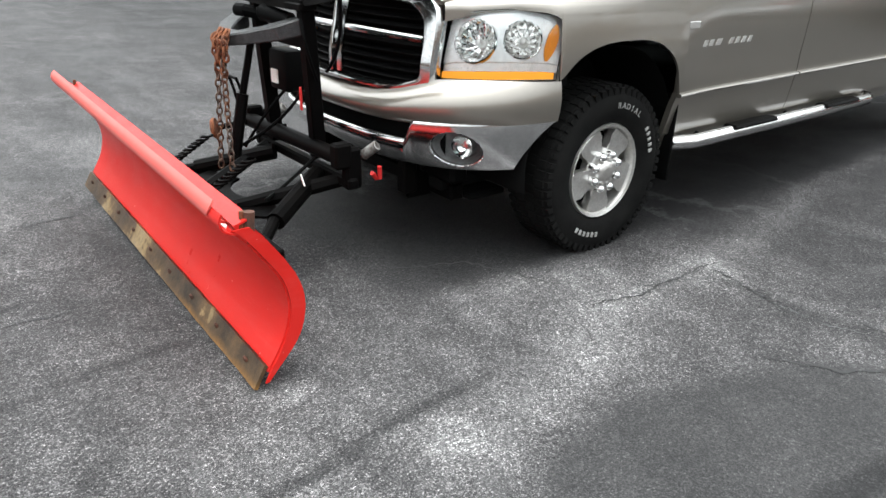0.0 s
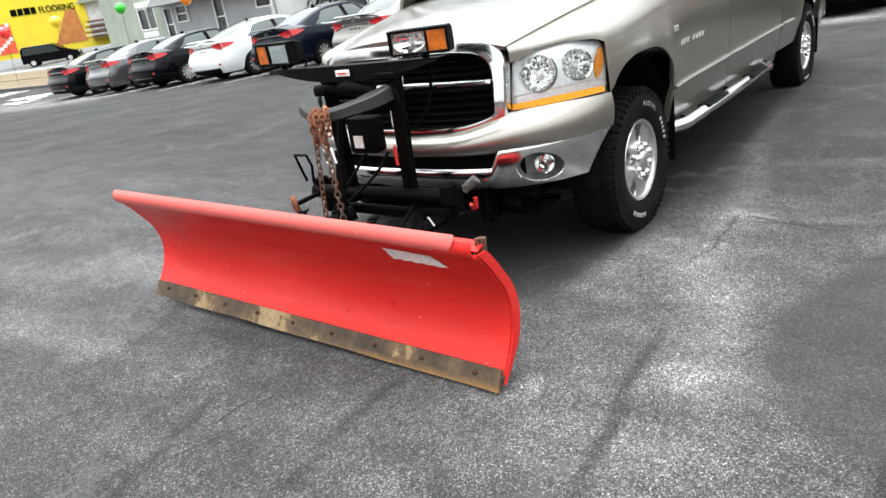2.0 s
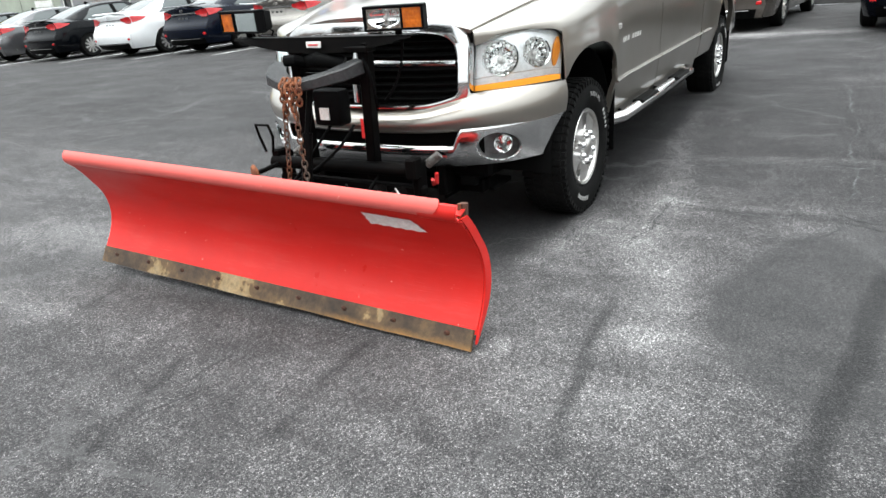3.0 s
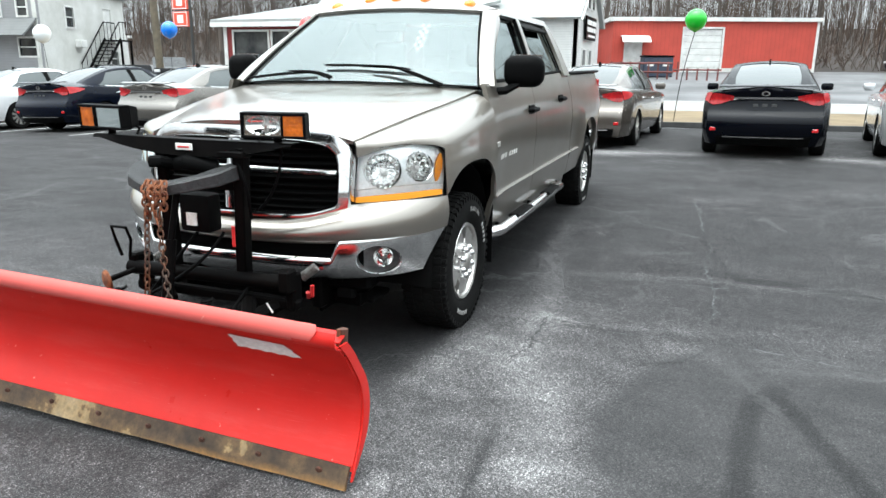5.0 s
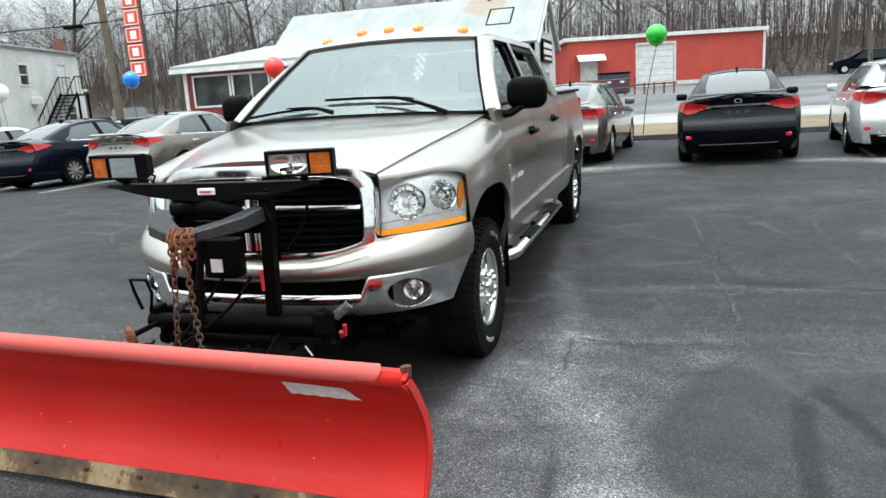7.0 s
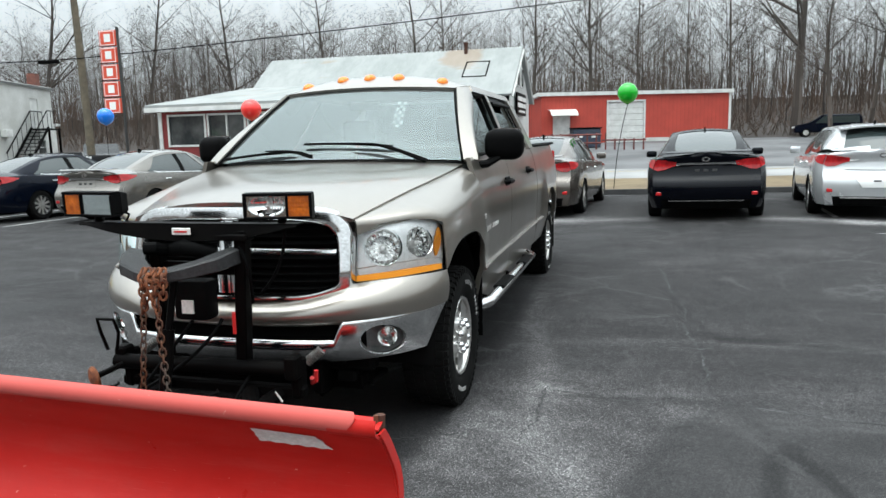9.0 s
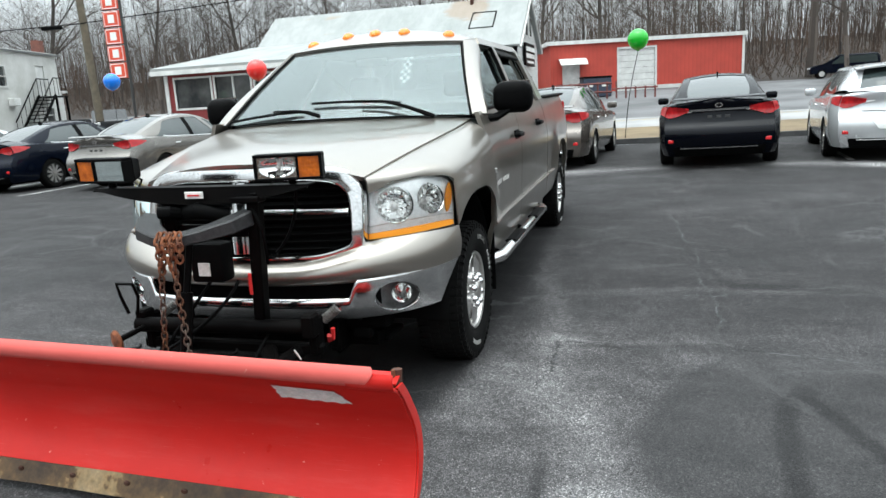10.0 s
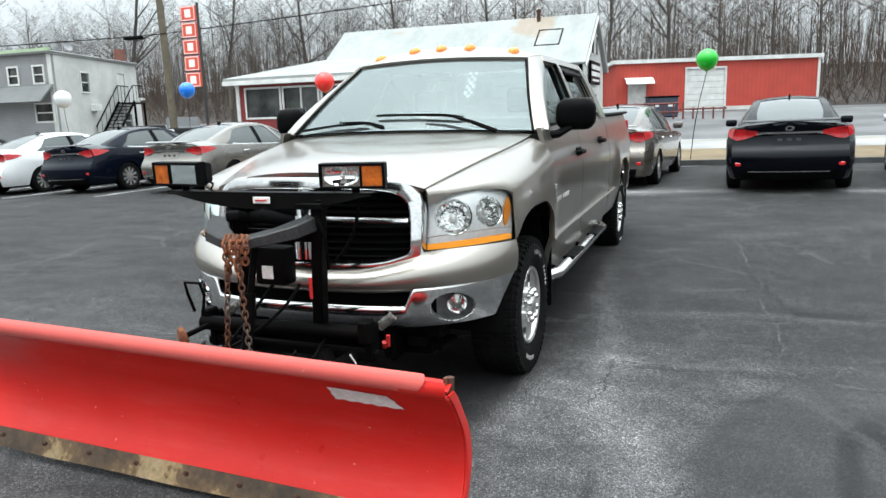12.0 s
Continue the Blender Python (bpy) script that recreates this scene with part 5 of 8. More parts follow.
def blade(y, z, out=0.0):
    """Front face of the moldboard; out is towards its hollow front."""
    tilt = 0.017 * y
    x = spline(z, PROF)
    dx = (spline(z + 0.01, PROF) - spline(z - 0.01, PROF)) / 0.02
    n = Vector((-1, 0, dx)).normalized()
    return Vector((x + 0.012 * y, y, z + tilt)) + n * out


bm = bmesh.new()
grid(bm, lambda y, z: blade(y, z), lin(0, PLOW_L + 0.012, 40), lin(0.06, BT, 22))
solid(bm, 0.008)
mold = part("moldboard", bm, "red_poly", PLOW, "curved red polymer blade with scratches")
# rolled top lip, cut short of the end
bm = bmesh.new()


def lip(y, a):
    c = blade(y, BT)
    r = 0.042
    return c + Vector((-r * math.sin(a) * 1.15 + 0.01, 0, r * (1 - math.cos(a)) * 0.95))


grid(bm, lambda y, a: lip(y + (0.018 * math.sin(a * 2.3) if y < 0.09 else 0.0), a), [0.08] + lin(0.15, PLOW_L, 28), lin(-0.2, 2.5, 10))
solid(bm, 0.006)
part("top_lip", bm, "faded_sheen_red", mold, "rolled red top lip with a torn end")
bm = bmesh.new()
grid(bm, lambda y, a: lip(y, a) + Vector((0.004, 0, -0.010)), lin(-0.006, 0.16, 6), lin(-0.1, 2.2, 9))
solid(bm, 0.006)
part("lip_core", bm, "red_poly", mold)
# flat flange bent back behind the lip
bm = bmesh.new()
grid(bm, lambda y, t: blade(y, BT) + Vector((0.006 + 0.055 * t, 0, 0.012 + 0.018 * t)), lin(0.0, PLOW_L - 0.12, 30), lin(0, 1, 2))
solid(bm, 0.007)
part("top_flange", bm, "red_poly", mold)
bm = bmesh.new()
tube(bm, [blade(0.012, BT) + Vector((0.052, 0, -0.052)), blade(0.012, BT) + Vector((0.060, 0, 0.042))], 0.017, 10)
part("lip_pipe", bm, "dark_rust", mold, "rusty pipe end under the lip")
# torn strip of white backing showing behind the lip
bm = bmesh.new()
grid(bm, lambda k, t: blade(0.19 + 0.275 * k + t * (0.045 - 0.040 * k) + 0.004 * math.sin(t * 19), 0.474 + 0.006 * k + t * 0.064 + 0.003 * math.sin(k * 31) * (1 - t), 0.011), lin(0, 1, 26), lin(0, 1, 5))
part("torn_sticker", bm, "label", mold, "torn white sticker strip", False)
# pale torn flap left where the lip was ripped off
bm = bmesh.new()
grid(bm, lambda y, t: lip(y, 0.30 - 0.22 * t) + Vector((-0.004, 0, -0.003 - 0.004 * math.sin(y * 90) * t)), lin(0.035, 0.16, 16), lin(0, 1, 3))
solid(bm, 0.004)
part("torn_flap", bm, "label", mold, "pale bare edge of the torn lip", False)
# side plates
for y in (0.0, PLOW_L + 0.012):
    bm = bmesh.new()
    grid(bm, lambda z, k: blade(y, z) + Vector((0.05 * k * math.sin(min(1, z / 0.2) * 1.57), 0, 0)), lin(0.028, BT, 18), lin(0, 1, 2))
    solid(bm, 0.008)
    part("end_plate", bm, "red_poly", mold)
# cutting edge with bolts
bm = bmesh.new()
grid(bm, lambda y, z: blade(y, z, 0.012 + 0.0012 * math.sin(y * 37) + (0.0)) + Vector((0, 0, 0.002 * math.sin(y * 9) if z < 0.02 else 0)), lin(0.004, PLOW_L - 0.004, 60), lin(0.0, 0.075, 4))
solid(bm, 0.014)
edge = part("cutting_edge", bm, "edge", PLOW, "rust-brown steel cutting edge worn through to bare metal")
for k in range(9):
    y = 0.12 + (PLOW_L - 0.24) * k / 8
    c = blade(y, 0.045, 0.026)
    bm = bmesh.new()
    lathe(bm, [(0.014, -0.004), (0.014, 0.003), (0.008, 0.007), (0.001, 0.008)], 8, Matrix.Translation(c) @ Euler((0, -math.pi / 2 - 0.4, 0)).to_matrix().to_4x4())
    part("bolt", bm, "dark_rust", edge)
# ribs and rails behind the blade
for y in (0.05, 0.5, 0.95, 1.5, 1.95, 2.25):
    bm = bmesh.new()
    grid(bm, lambda z, k: blade(y, z) + Vector((0.012 + 0.045 * k, 0, 0)), lin(0.08, 0.55, 14), lin(0, 1, 2))
    solid(bm, 0.01)
    part("rib", bm, "red_poly", PLOW)
for z, d in ((0.12, 0.05), (0.34, 0.05)):
    a, b = blade(0.02, z), blade(PLOW_L - 0.02, z)
    part("back_rail", boxm((a.x + 0.052, 0.22, z - 0.03), (a.x + 0.052 + d, PLOW_L - 0.22, z + 0.03), 0.006, 1, Matrix.Rotation(0.017, 4, "X")), "black_steel", PLOW)
# marker stubs on the lip
for y in (0.02, 2.20):
    bm = bmesh.new()
    p = lip(y, 1.2)
    tube(bm, [p + Vector((0.07, 0, -0.06)), p + Vector((0.075, 0, 0.02))], 0.008, 6)
    part("marker_stub", bm, "rust", PLOW)

CYP = 1.12  # middle of the frame across
# A-frame from the blade's pivot to the push beam
for s in (-1, 1):
    bm = bmesh.new()
    tube(bm, [(1.20, CYP + s * 0.10, 0.24), (1.74, CYP + s * 0.36, 0.38)], 0.034, 8)
    part("a_frame_arm", bm, "black_steel", PLOW)
    bm = bmesh.new()
    tube(bm, [(1.22, CYP + s * 0.62, 0.24), (1.40, CYP + s * 0.42, 0.30)], 0.025, 10)
    tube(bm, [(1.38, CYP + s * 0.45, 0.29), (1.70, CYP + s * 0.22, 0.38)], 0.040, 10)
    part("angle_ram", bm, "black_steel", PLOW, "hydraulic angling ram")
    bm = bmesh.new()
    pts = [(1.21 + 0.17 * t + 0.022 * math.cos(t * 50), CYP + s * 0.24 + 0.022 * math.sin(t * 50) * 1, 0.40 + 0.10 * t) for t in lin(0, 1, 72)]
    tube(bm, pts, 0.006, 5)
    part("trip_spring", bm, "black_steel", PLOW)
bm = bmesh.new()
grid(bm, lambda a, r: Vector((1.30 - r * math.cos(a) * 0.8 + 0.25, CYP + r * math.sin(a), 0.285)), lin(-1.2, 1.2, 14), [0.20, 0.42])
solid(bm, 0.012)
part("quadrant", bm, "black_steel", PLOW, smooth=False)
# push beam (cross tube) and mounting heads
bm = bmesh.new()
tube(bm, [(1.71, CYP - 0.42, 0.50), (1.67, CYP + 0.46, 0.50)], 0.036, 12)
part("cross_tube", bm, "black_steel", PLOW)
part("lower_beam", boxm((1.715, CYP - 0.48, 0.365), (1.765, CYP + 0.48, 0.415), 0.01), "black_steel", PLOW)
for s in (-1, 1):
    y = CYP + s * 0.44
    bm = bmesh.new()
    box(bm, (1.71, y - 0.026, 0.36), (1.79, y + 0.026, 0.545), 0.012)
    box(bm, (1.66, y - 0.03, 0.46), (1.74, y + 0.03, 0.57), 0.01)
    part("mount_head", bm, "black_steel", PLOW)
    bm = bmesh.new()
    pts = [(1.80 + 0.03 * t + 0.012 * math.sin(t * 50), y - 0.015 - 0.065 * t + 0.014 * math.cos(t * 50), 0.505 + 0.055 * t + 0.014 * math.cos(t * 50)) for t in lin(0, 1, 96)]
    tube(bm, pts, 0.005, 5)
    part("latch_spring", bm, "spring_steel", PLOW, "bright coil spring")
    bm = bmesh.new()
    tube(bm, [(1.84, y - 0.02, 0.42), (1.87, y + s * 0.005, 0.385), (1.88, y + s * 0.02, 0.39), (1.875, y + s * 0.025, 0.445)], 0.011, 7)
    part("lock_pin", bm, "red_paint" if s < 0 else "black_steel", PLOW, "red-painted lock pin handle" if s < 0 else "")
# hand lever loop
y = CYP + 0.455
bm = bmesh.new()
tube(bm, [(1.64, y - 0.025, 0.56), (1.63, y - 0.05, 0.65), (1.61, y - 0.045, 0.715), (1.61, y + 0.045, 0.715), (1.63, y + 0.05, 0.65), (1.64, y + 0.025, 0.56)], 0.008, 6)
part("release_lever", bm, "black_steel", PLOW)
# jack foot: rusty disc on a leg
bm = bmesh.new()
tube(bm, [(1.70, CYP + 0.40, 0.50), (1.50, CYP + 0.43, 0.48)], 0.014, 8)
leg = part("jack_leg", bm, "black_steel", PLOW)
bm = bmesh.new()
lathe(bm, [(0.001, -0.010), (0.050, -0.010), (0.054, 0.0), (0.045, 0.012), (0.02, 0.02), (0.001, 0.02)], 20, Matrix.Translation((1.487, CYP + 0.432, 0.478)) @ Vector((-0.8, 0.5, -0.15)).to_track_quat("Z", "Y").to_matrix().to_4x4())
part("foot_disc", bm, "rust", leg, "rusty round shoe")
# lift frame: two leaning uprights with a lamp bar
def bar_between(bm, p, q, wx, wy):
    p, q = Vector(p), Vector(q)
    vs = [bm.verts.new(c + Vector((a * wx, b * wy, 0))) for c in (p, q) for a, b in ((-1, -1), (1, -1), (1, 1), (-1, 1))]
    for f in ((3, 2, 1, 0), (4, 5, 6, 7), (0, 1, 5, 4), (1, 2, 6, 5), (2, 3, 7, 6), (3, 0, 4, 7)):
        bm.faces.new([vs[i] for i in f])
    bmesh.ops.bevel(bm, geom=bm.edges[:], offset=0.005, segments=1, affect="EDGES")
    return bm


for p, q in (((1.735, 0.945, 0.44), (1.665, 0.87, 1.13)), ((1.71, 1.33, 0.44), (1.645, 1.29, 1.13))):
    part("upright", bar_between(bmesh.new(), p, q, 0.030, 0.028), "black_steel", PLOW)
part("cross_plate", boxm((1.655, 0.90, 0.93), (1.685, 1.28, 0.985), 0.006), "black_steel", PLOW)
part("top_plate", boxm((1.62, 0.83, 1.085), (1.70, 1.33, 1.115), 0.006), "black_steel", PLOW)
bm = bmesh.new()


def lamp_bar(y, t):
    k = abs(y - 1.12) / 0.52
    top = 1.162 + 0.012 * (y - 1.1)
    lo = top - 0.075 * max(0.15, 1 - k**2.2)
    return Vector((1.600 - 0.10 * (y - 1.12) + 0.03 * k**2 + 0.012 * t, y, lo + (top - lo) * t))


grid(bm, lamp_bar, lin(0.62, 1.64, 28), lin(0, 1, 4))
grid(bm, lambda y, t: lamp_bar(y, 1.0) + Vector((0.07 * t, 0, 0)), lin(0.62, 1.64, 28), lin(0, 1, 2))
bmesh.ops.remove_doubles(bm, verts=bm.verts[:], dist=0.0005)
solid(bm, 0.006)
bar = part("lamp_bar", bm, "black_steel", PLOW)
part("name_plate", boxm((1.584, 1.075, 1.115), (1.592, 1.165, 1.145), 0.002), "label", bar, "small white name plate with a red bar")
part("name_bar", boxm((1.581, 1.090, 1.126), (1.585, 1.150, 1.133)), "red_paint", bar)
# work lamps
for y, sg, lx, lz, rz in ((0.70, -1, 1.695, 1.234, 13), (1.585, 1, 1.62, 1.247, -7)):
    lampx = new("work_lamp")
    lampx.parent = PLOW
    lampx.matrix_basis = pose(lx, y, lz, 0, -2, rz) @ Matrix.Diagonal((0.9, 0.9, 0.95, 1))
    bm = boxm((0.004, -0.165, -0.058), (0.085, 0.165, 0.060), 0.012, 2)
    for v in bm.verts:
        if v.co.x > 0.03:
            v.co.y *= 0.86
            v.co.z *= 0.80
    part("lamp_case", bm, "black_plastic", lampx)
    bm = bmesh.new()
    for lo, hi in (((-0.165, 0.046), (0.165, 0.06)), ((-0.165, -0.058), (0.165, -0.046)), ((-0.165, -0.046), (-0.150, 0.046)), ((0.150, -0.046), (0.165, 0.046)), ((sg * 0.045 - 0.006, -0.046), (sg * 0.045 + 0.006, 0.046))):
        box(bm, (-0.046, lo[0], lo[1]), (0.012, hi[0], hi[1]), 0.003)
    part("lamp_frame", bm, "black_plastic", lampx)
    a, b = (-0.150, 0.039) if sg > 0 else (-0.039, 0.150)
    bm = bmesh.new()
    mid = (a + b) / 2

    def dish(yy, z):
        q = min(1.0, ((yy - mid) / 0.088) ** 2 + ((z - 0.002) / 0.041) ** 2)
        return Vector((-0.030 + 0.030 * (1 - q) + 0.10 * z - 0.0006 * math.cos(yy * 420), yy, z))

    grid(bm, dish, lin(a, b, 60), lin(-0.046, 0.046, 16))
    part("reflector", bm, "bright_reflector", lampx)
    bm = bmesh.new()
    tube(bm, [(-0.002, mid, 0.0), (-0.022, mid, 0.0), (-0.027, mid, 0.0)], [0.010, 0.009, 0.003], 10)
    part("bulb", bm, "dull_chrome", lampx)
    bm = bmesh.new()
    grid(bm, lambda yy, z: Vector((-0.036 , yy, z)), lin(a, b, 24), lin(-0.046, 0.046, 2))
    part("lens", bm, "lens", lampx, "ribbed clear lens")
    a, b = (0.051, 0.150) if sg > 0 else (-0.150, -0.051)
    bm = bmesh.new()
    grid(bm, lambda yy, z: Vector((-0.040 - 0.0006 * math.cos(z * 300), yy, z)), lin(a, b, 6), lin(-0.046, 0.046, 16))
    solid(bm, 0.01)
    part("signal_lens", bm, "amber_dark", lampx, "amber turn signal lens")
    bm = bmesh.new()
    tube(bm, [(0.02, 0, -0.055), (0.02, 0, -0.085)], 0.02, 8)
    tube(bm, [(0.06, -0.1 * sg, -0.03), (0.09, -0.13 * sg, -0.06), (0.07, -0.12 * sg, -0.10), (0.03, -0.04 * sg, -0.12)], 0.007, 6)
    part("lamp_stalk", bm, "black_steel", lampx)
# lift arm: bent side bars under a broad textured plate, reaching to the chain hook
bm = bmesh.new()
low = [(1.66, 0.87), (1.56, 0.93), (1.47, 1.05), (1.425, 1.13), (1.42, 1.18), (1.44, 1.26), (1.50, 1.38), (1.58, 1.43), (1.64, 1.43), (1.62, 1.33), (1.54, 1.27), (1.475, 1.19), (1.48, 1.12), (1.54, 1.03), (1.66, 0.93)]
vs_lo = [bm.verts.new(Vector((x, y, 0.925 + 0.25 * (x - 1.42)))) for x, y in low]
vs_hi = [bm.verts.new(Vector((x, y, 0.972 + 0.36 * (x - 1.42)))) for x, y in low]
bm.faces.new(vs_hi)
bm.faces.new(vs_lo[::-1])
for k in range(len(low)):
    bm.faces.new((vs_lo[k], vs_lo[(k + 1) % len(low)], vs_hi[(k + 1) % len(low)], vs_hi[k]))
bmesh.ops.recalc_face_normals(bm, faces=bm.faces[:])
bmesh.ops.bevel(bm, geom=bm.edges[:], offset=0.006, segments=1, affect="EDGES")
part("lift_arm", bm, "textured_steel", PLOW, "textured black lift arm", False)
bm = bmesh.new()
tube(bm, [(1.42, 1.14, 0.45), (1.48, 1.14, 0.72)], 0.026, 10)
tube(bm, [(1.48, 1.14, 0.72), (1.54, 1.13, 0.97)], 0.016, 10)
part("lift_ram", bm, "black_steel", PLOW)
unit = part("power_unit", boxm((1.65, 1.06, 0.715), (1.75, 1.235, 0.90), 0.02, 2), "black_plastic", PLOW)
part("unit_label", boxm((1.638, 1.125, 0.752), (1.646, 1.182, 0.812)), "label", unit, "small white label")
bm = bmesh.new()
tube(bm, [(1.66, 1.0, 1.03), (1.60, 1.12, 1.06), (1.66, 1.26, 1.04)], 0.036, 12)
part("pump_motor", bm, "black_plastic", PLOW)
bm = bmesh.new()
tube(bm, [(1.62, 1.22, 1.045), (1.56, 1.24, 1.06), (1.545, 1.28, 1.06)], 0.028, 10)
part("solenoid", bm, "black_plastic", PLOW)
for a, b, c in (((1.70, 1.02, 0.72), (1.62, 1.06, 0.58), (1.50, 1.30, 0.44)), ((1.70, 1.16, 0.72), (1.60, 1.22, 0.60), (1.56, 1.36, 0.42)), ((1.73, 0.70, 1.15), (1.76, 0.72, 0.95), (1.73, 0.83, 0.84)), ((1.66, 0.90, 1.08), (1.60, 0.80, 1.0), (1.70, 0.86, 0.80)), ((1.70, 0.90, 0.46), (1.52, 0.96, 0.30), (1.40, 0.80, 0.34))):
    bm = bmesh.new()
    tube(bm, [Vector(a).lerp(Vector(b), t).lerp(Vector(b).lerp(Vector(c), t), t) for t in lin(0, 1, 12)], 0.008, 6)
    part("hose", bm, "black_plastic", PLOW)
part("warning_tag", boxm((1.652, 0.925, 0.665), (1.660, 0.941, 0.765), 0.002), "red_paint", PLOW, "red and white warning tag")
bm = bmesh.new()
tube(bm, [(1.50, 0.662, 0.472), (1.50, 0.632, 0.430)], 0.004, 6)
part("grease_fitting", bm, "dull_chrome", PLOW)
# chains
def chain(pts, pitch=0.034, r=0.0048):
    out, k = bmesh.new(), 0
    pts = [Vector(p) for p in pts]
    for a, b in zip(pts, pts[1:]):
        n = max(1, round((b - a).length / pitch))
        for i in range(n):
            c = a.lerp(b, (i + 0.5) / n)
            d = (b - a).normalized()
            q = d.to_track_quat("X", "Z").to_matrix().to_4x4()
            mm = Matrix.Translation(c) @ q @ Matrix.Rotation((math.pi / 2) * (k % 2) + 0.5, 4, "X")
            loop = []
            for t in range(10):
                an = 2 * math.pi * t / 10
                loop.append(mm @ Vector((0.5 * pitch * 1.35 * math.cos(an), 0.013 * math.sin(an), 0)))
            tube(out, loop, r, 5, close=True)
            k += 1
    return out


for dy, zb in ((-0.035, 0.40), (0.055, 0.38)):
    part("chain", chain([(1.405, 1.15 + dy * 0.6, 0.965), (1.395, 1.15 + dy * 0.9, 0.72), (1.38, 1.14 + dy * 1.5, zb)], 0.030, 0.0042), "chain_steel", PLOW, "hanging lift chain, rusty at the top")
for k in range(5):
    y = 1.095 + 0.024 * k
    part("chain_loop", chain([(1.425, y + 0.006, 0.992), (1.396 - 0.006 * (k % 3), y - 0.012 + 0.010 * (k % 3), 0.95), (1.402, y + 0.020 * math.sin(2.4 * k), 0.875 - 0.035 * ((k * 2) % 5) / 2)], 0.030, 0.0056), "rust", PLOW, "bundle of rusty chain links")

# ---- parked saloons: tail at x = 0, heading +x ----
def sedan(name, label, paint, m, group="", hatch=False):
    car = thing(name, label, "car", m, group)
    L, RW, FW, R = 4.80, 1.00, 3.80, 0.325
    plan = [(0.0, 0.80), (0.25, 0.885), (0.7, 0.912), (2.4, 0.918), (3.9, 0.905), (4.4, 0.84), (4.8, 0.55)]
    shoulder = [(0.0, 0.985), (0.5, 1.0), (1.3, 0.965), (2.4, 0.925), (3.4, 0.90), (4.2, 0.80), (4.8, 0.62)]
    deck = [(0.0, 1.075), (0.25, 1.10), (0.7, 1.115), (1.5, 1.10), (3.2, 1.02), (3.5, 0.985), (4.2, 0.87), (4.65, 0.75), (4.8, 0.66)]

    def rear_x(z):
        return spline(z, [(0.22, 0.10), (0.35, 0.03), (0.50, 0.0), (0.62, 0.015), (0.75, 0.10), (0.90, 0.135), (1.02, 0.10), (1.09, 0.10)])

    def low(x):
        z = 0.22
        for c in (RW, FW):
            d = abs(x - c)
            if d < 0.37:
                z = max(z, 0.30 + math.sqrt(0.37**2 - d * d))
        return z

    FR = [0, 0.04, 0.15, 0.32, 0.5, 0.66, 0.80, 0.92, 1.0]

    def body(s, j):
        """j runs up the flank, then across the top to the middle line."""
        w, zs, zt, b = spline(s, plan), spline(s, shoulder), spline(s, deck), low(s)
        if j <= 8:
            f = FR[int(j)] if j == int(j) else FR[int(j)] + (FR[int(j) + 1] - FR[int(j)]) * (j - int(j))
            z = b + (zs - b) * f
            ww = w - 0.10 * max(0, (0.42 - z)) / 0.2 * 0.6 - 0.05 * max(0, (z - 0.72) / 0.28) ** 2 + 0.012 * math.exp(-((z - 0.78) / 0.035) ** 2)
            y = ww
        else:
            k = (j - 8) / 5.0
            w0 = w - 0.05 * max(0, (zs - 0.72) / 0.28) ** 2
            y = w0 * (1 - k)
            z = zs + (zt - zs) * max(0, math.sin(k * math.pi / 2)) ** 0.7
        x = s + (rear_x(z)) * max(0, 1 - s / 0.6)
        return Vector((x, y, z))

    st = [0, 0.08, 0.2, 0.4] + lin(0.55, 1.45, 18) + [1.7, 2.1, 2.5, 2.9, 3.2] + lin(3.35, 4.25, 18) + [4.45, 4.6, 4.72, 4.8]
    for s in (-1, 1):
        bm = bmesh.new()
        grid(bm, lambda a, j: Vector((body(a, j).x, s * body(a, j).y, body(a, j).z)), st, range(14))
        bmesh.ops.recalc_face_normals(bm, faces=bm.faces[:])
        part("body_side", bm, paint, car)

    def tail(t, z, out=0.0):
        w = spline(0.0, plan) - 0.10 * max(0, 0.42 - z) / 0.2 * 0.6 - 0.05 * max(0, (z - 0.72) / 0.28) ** 2
        if z > 0.985:
            w *= 1 - 0.9 * ((z - 0.985) / 0.095) ** 3
        return Vector((rear_x(z) - 0.085 * (1 - t * t) - out, t * w, z))

    bm = bmesh.new()
    grid(bm, tail, lin(-1, 1, 20), lin(0.22, 1.075, 24))
    bmesh.ops.recalc_face_normals(bm, faces=bm.faces[:])
    part("tail_panel", bm, paint, car)
    bm = bmesh.new()
    grid(bm, lambda t, z: tail(t, z, 0.006), lin(-0.86, 0.86, 10), lin(0.22, 0.36, 3))
    part("rear_valance", bm, "black_plastic", car)
    bm = bmesh.new()
    grid(bm, lambda t, z: tail(t, z, 0.010), lin(-0.72, 0.72, 14), lin(0.335, 0.352, 1))
    solid(bm, 0.006)
    part("chrome_line", bm, "chrome", car)
    if hatch:
        # pale plate panel in the bumper, crease shade line above it, roof spoiler
        bm = bmesh.new()
        grid(bm, lambda t, k: tail(t * (0.34 + 0.12 * k), 0.50 + 0.145 * k, 0.010), lin(-1, 1, 12), lin(0, 1, 4))
        solid(bm, 0.008)
        part("plate_panel", bm, "clear_lens", car, "plain white plate panel")
        for k in (-0.10, 0.10):
            p = tail(k, 0.60, 0.020)
            part("plate_mark", boxm((p.x - 0.004, p.y - 0.05, p.z - 0.012), (p.x + 0.003, p.y + 0.05, p.z + 0.012), 0.002), "rim_dark", car)
        # grey strip draws the shade line of a crease across the hatch
        bm = bmesh.new()
        tube(bm, [tail(t, 0.765 + 0.02 * t * t, 0.004) for t in lin(-0.62, 0.62, 16)], 0.012, 6, flat=0.5)
        part("hatch_crease_shade", bm, "grey_mark", car)
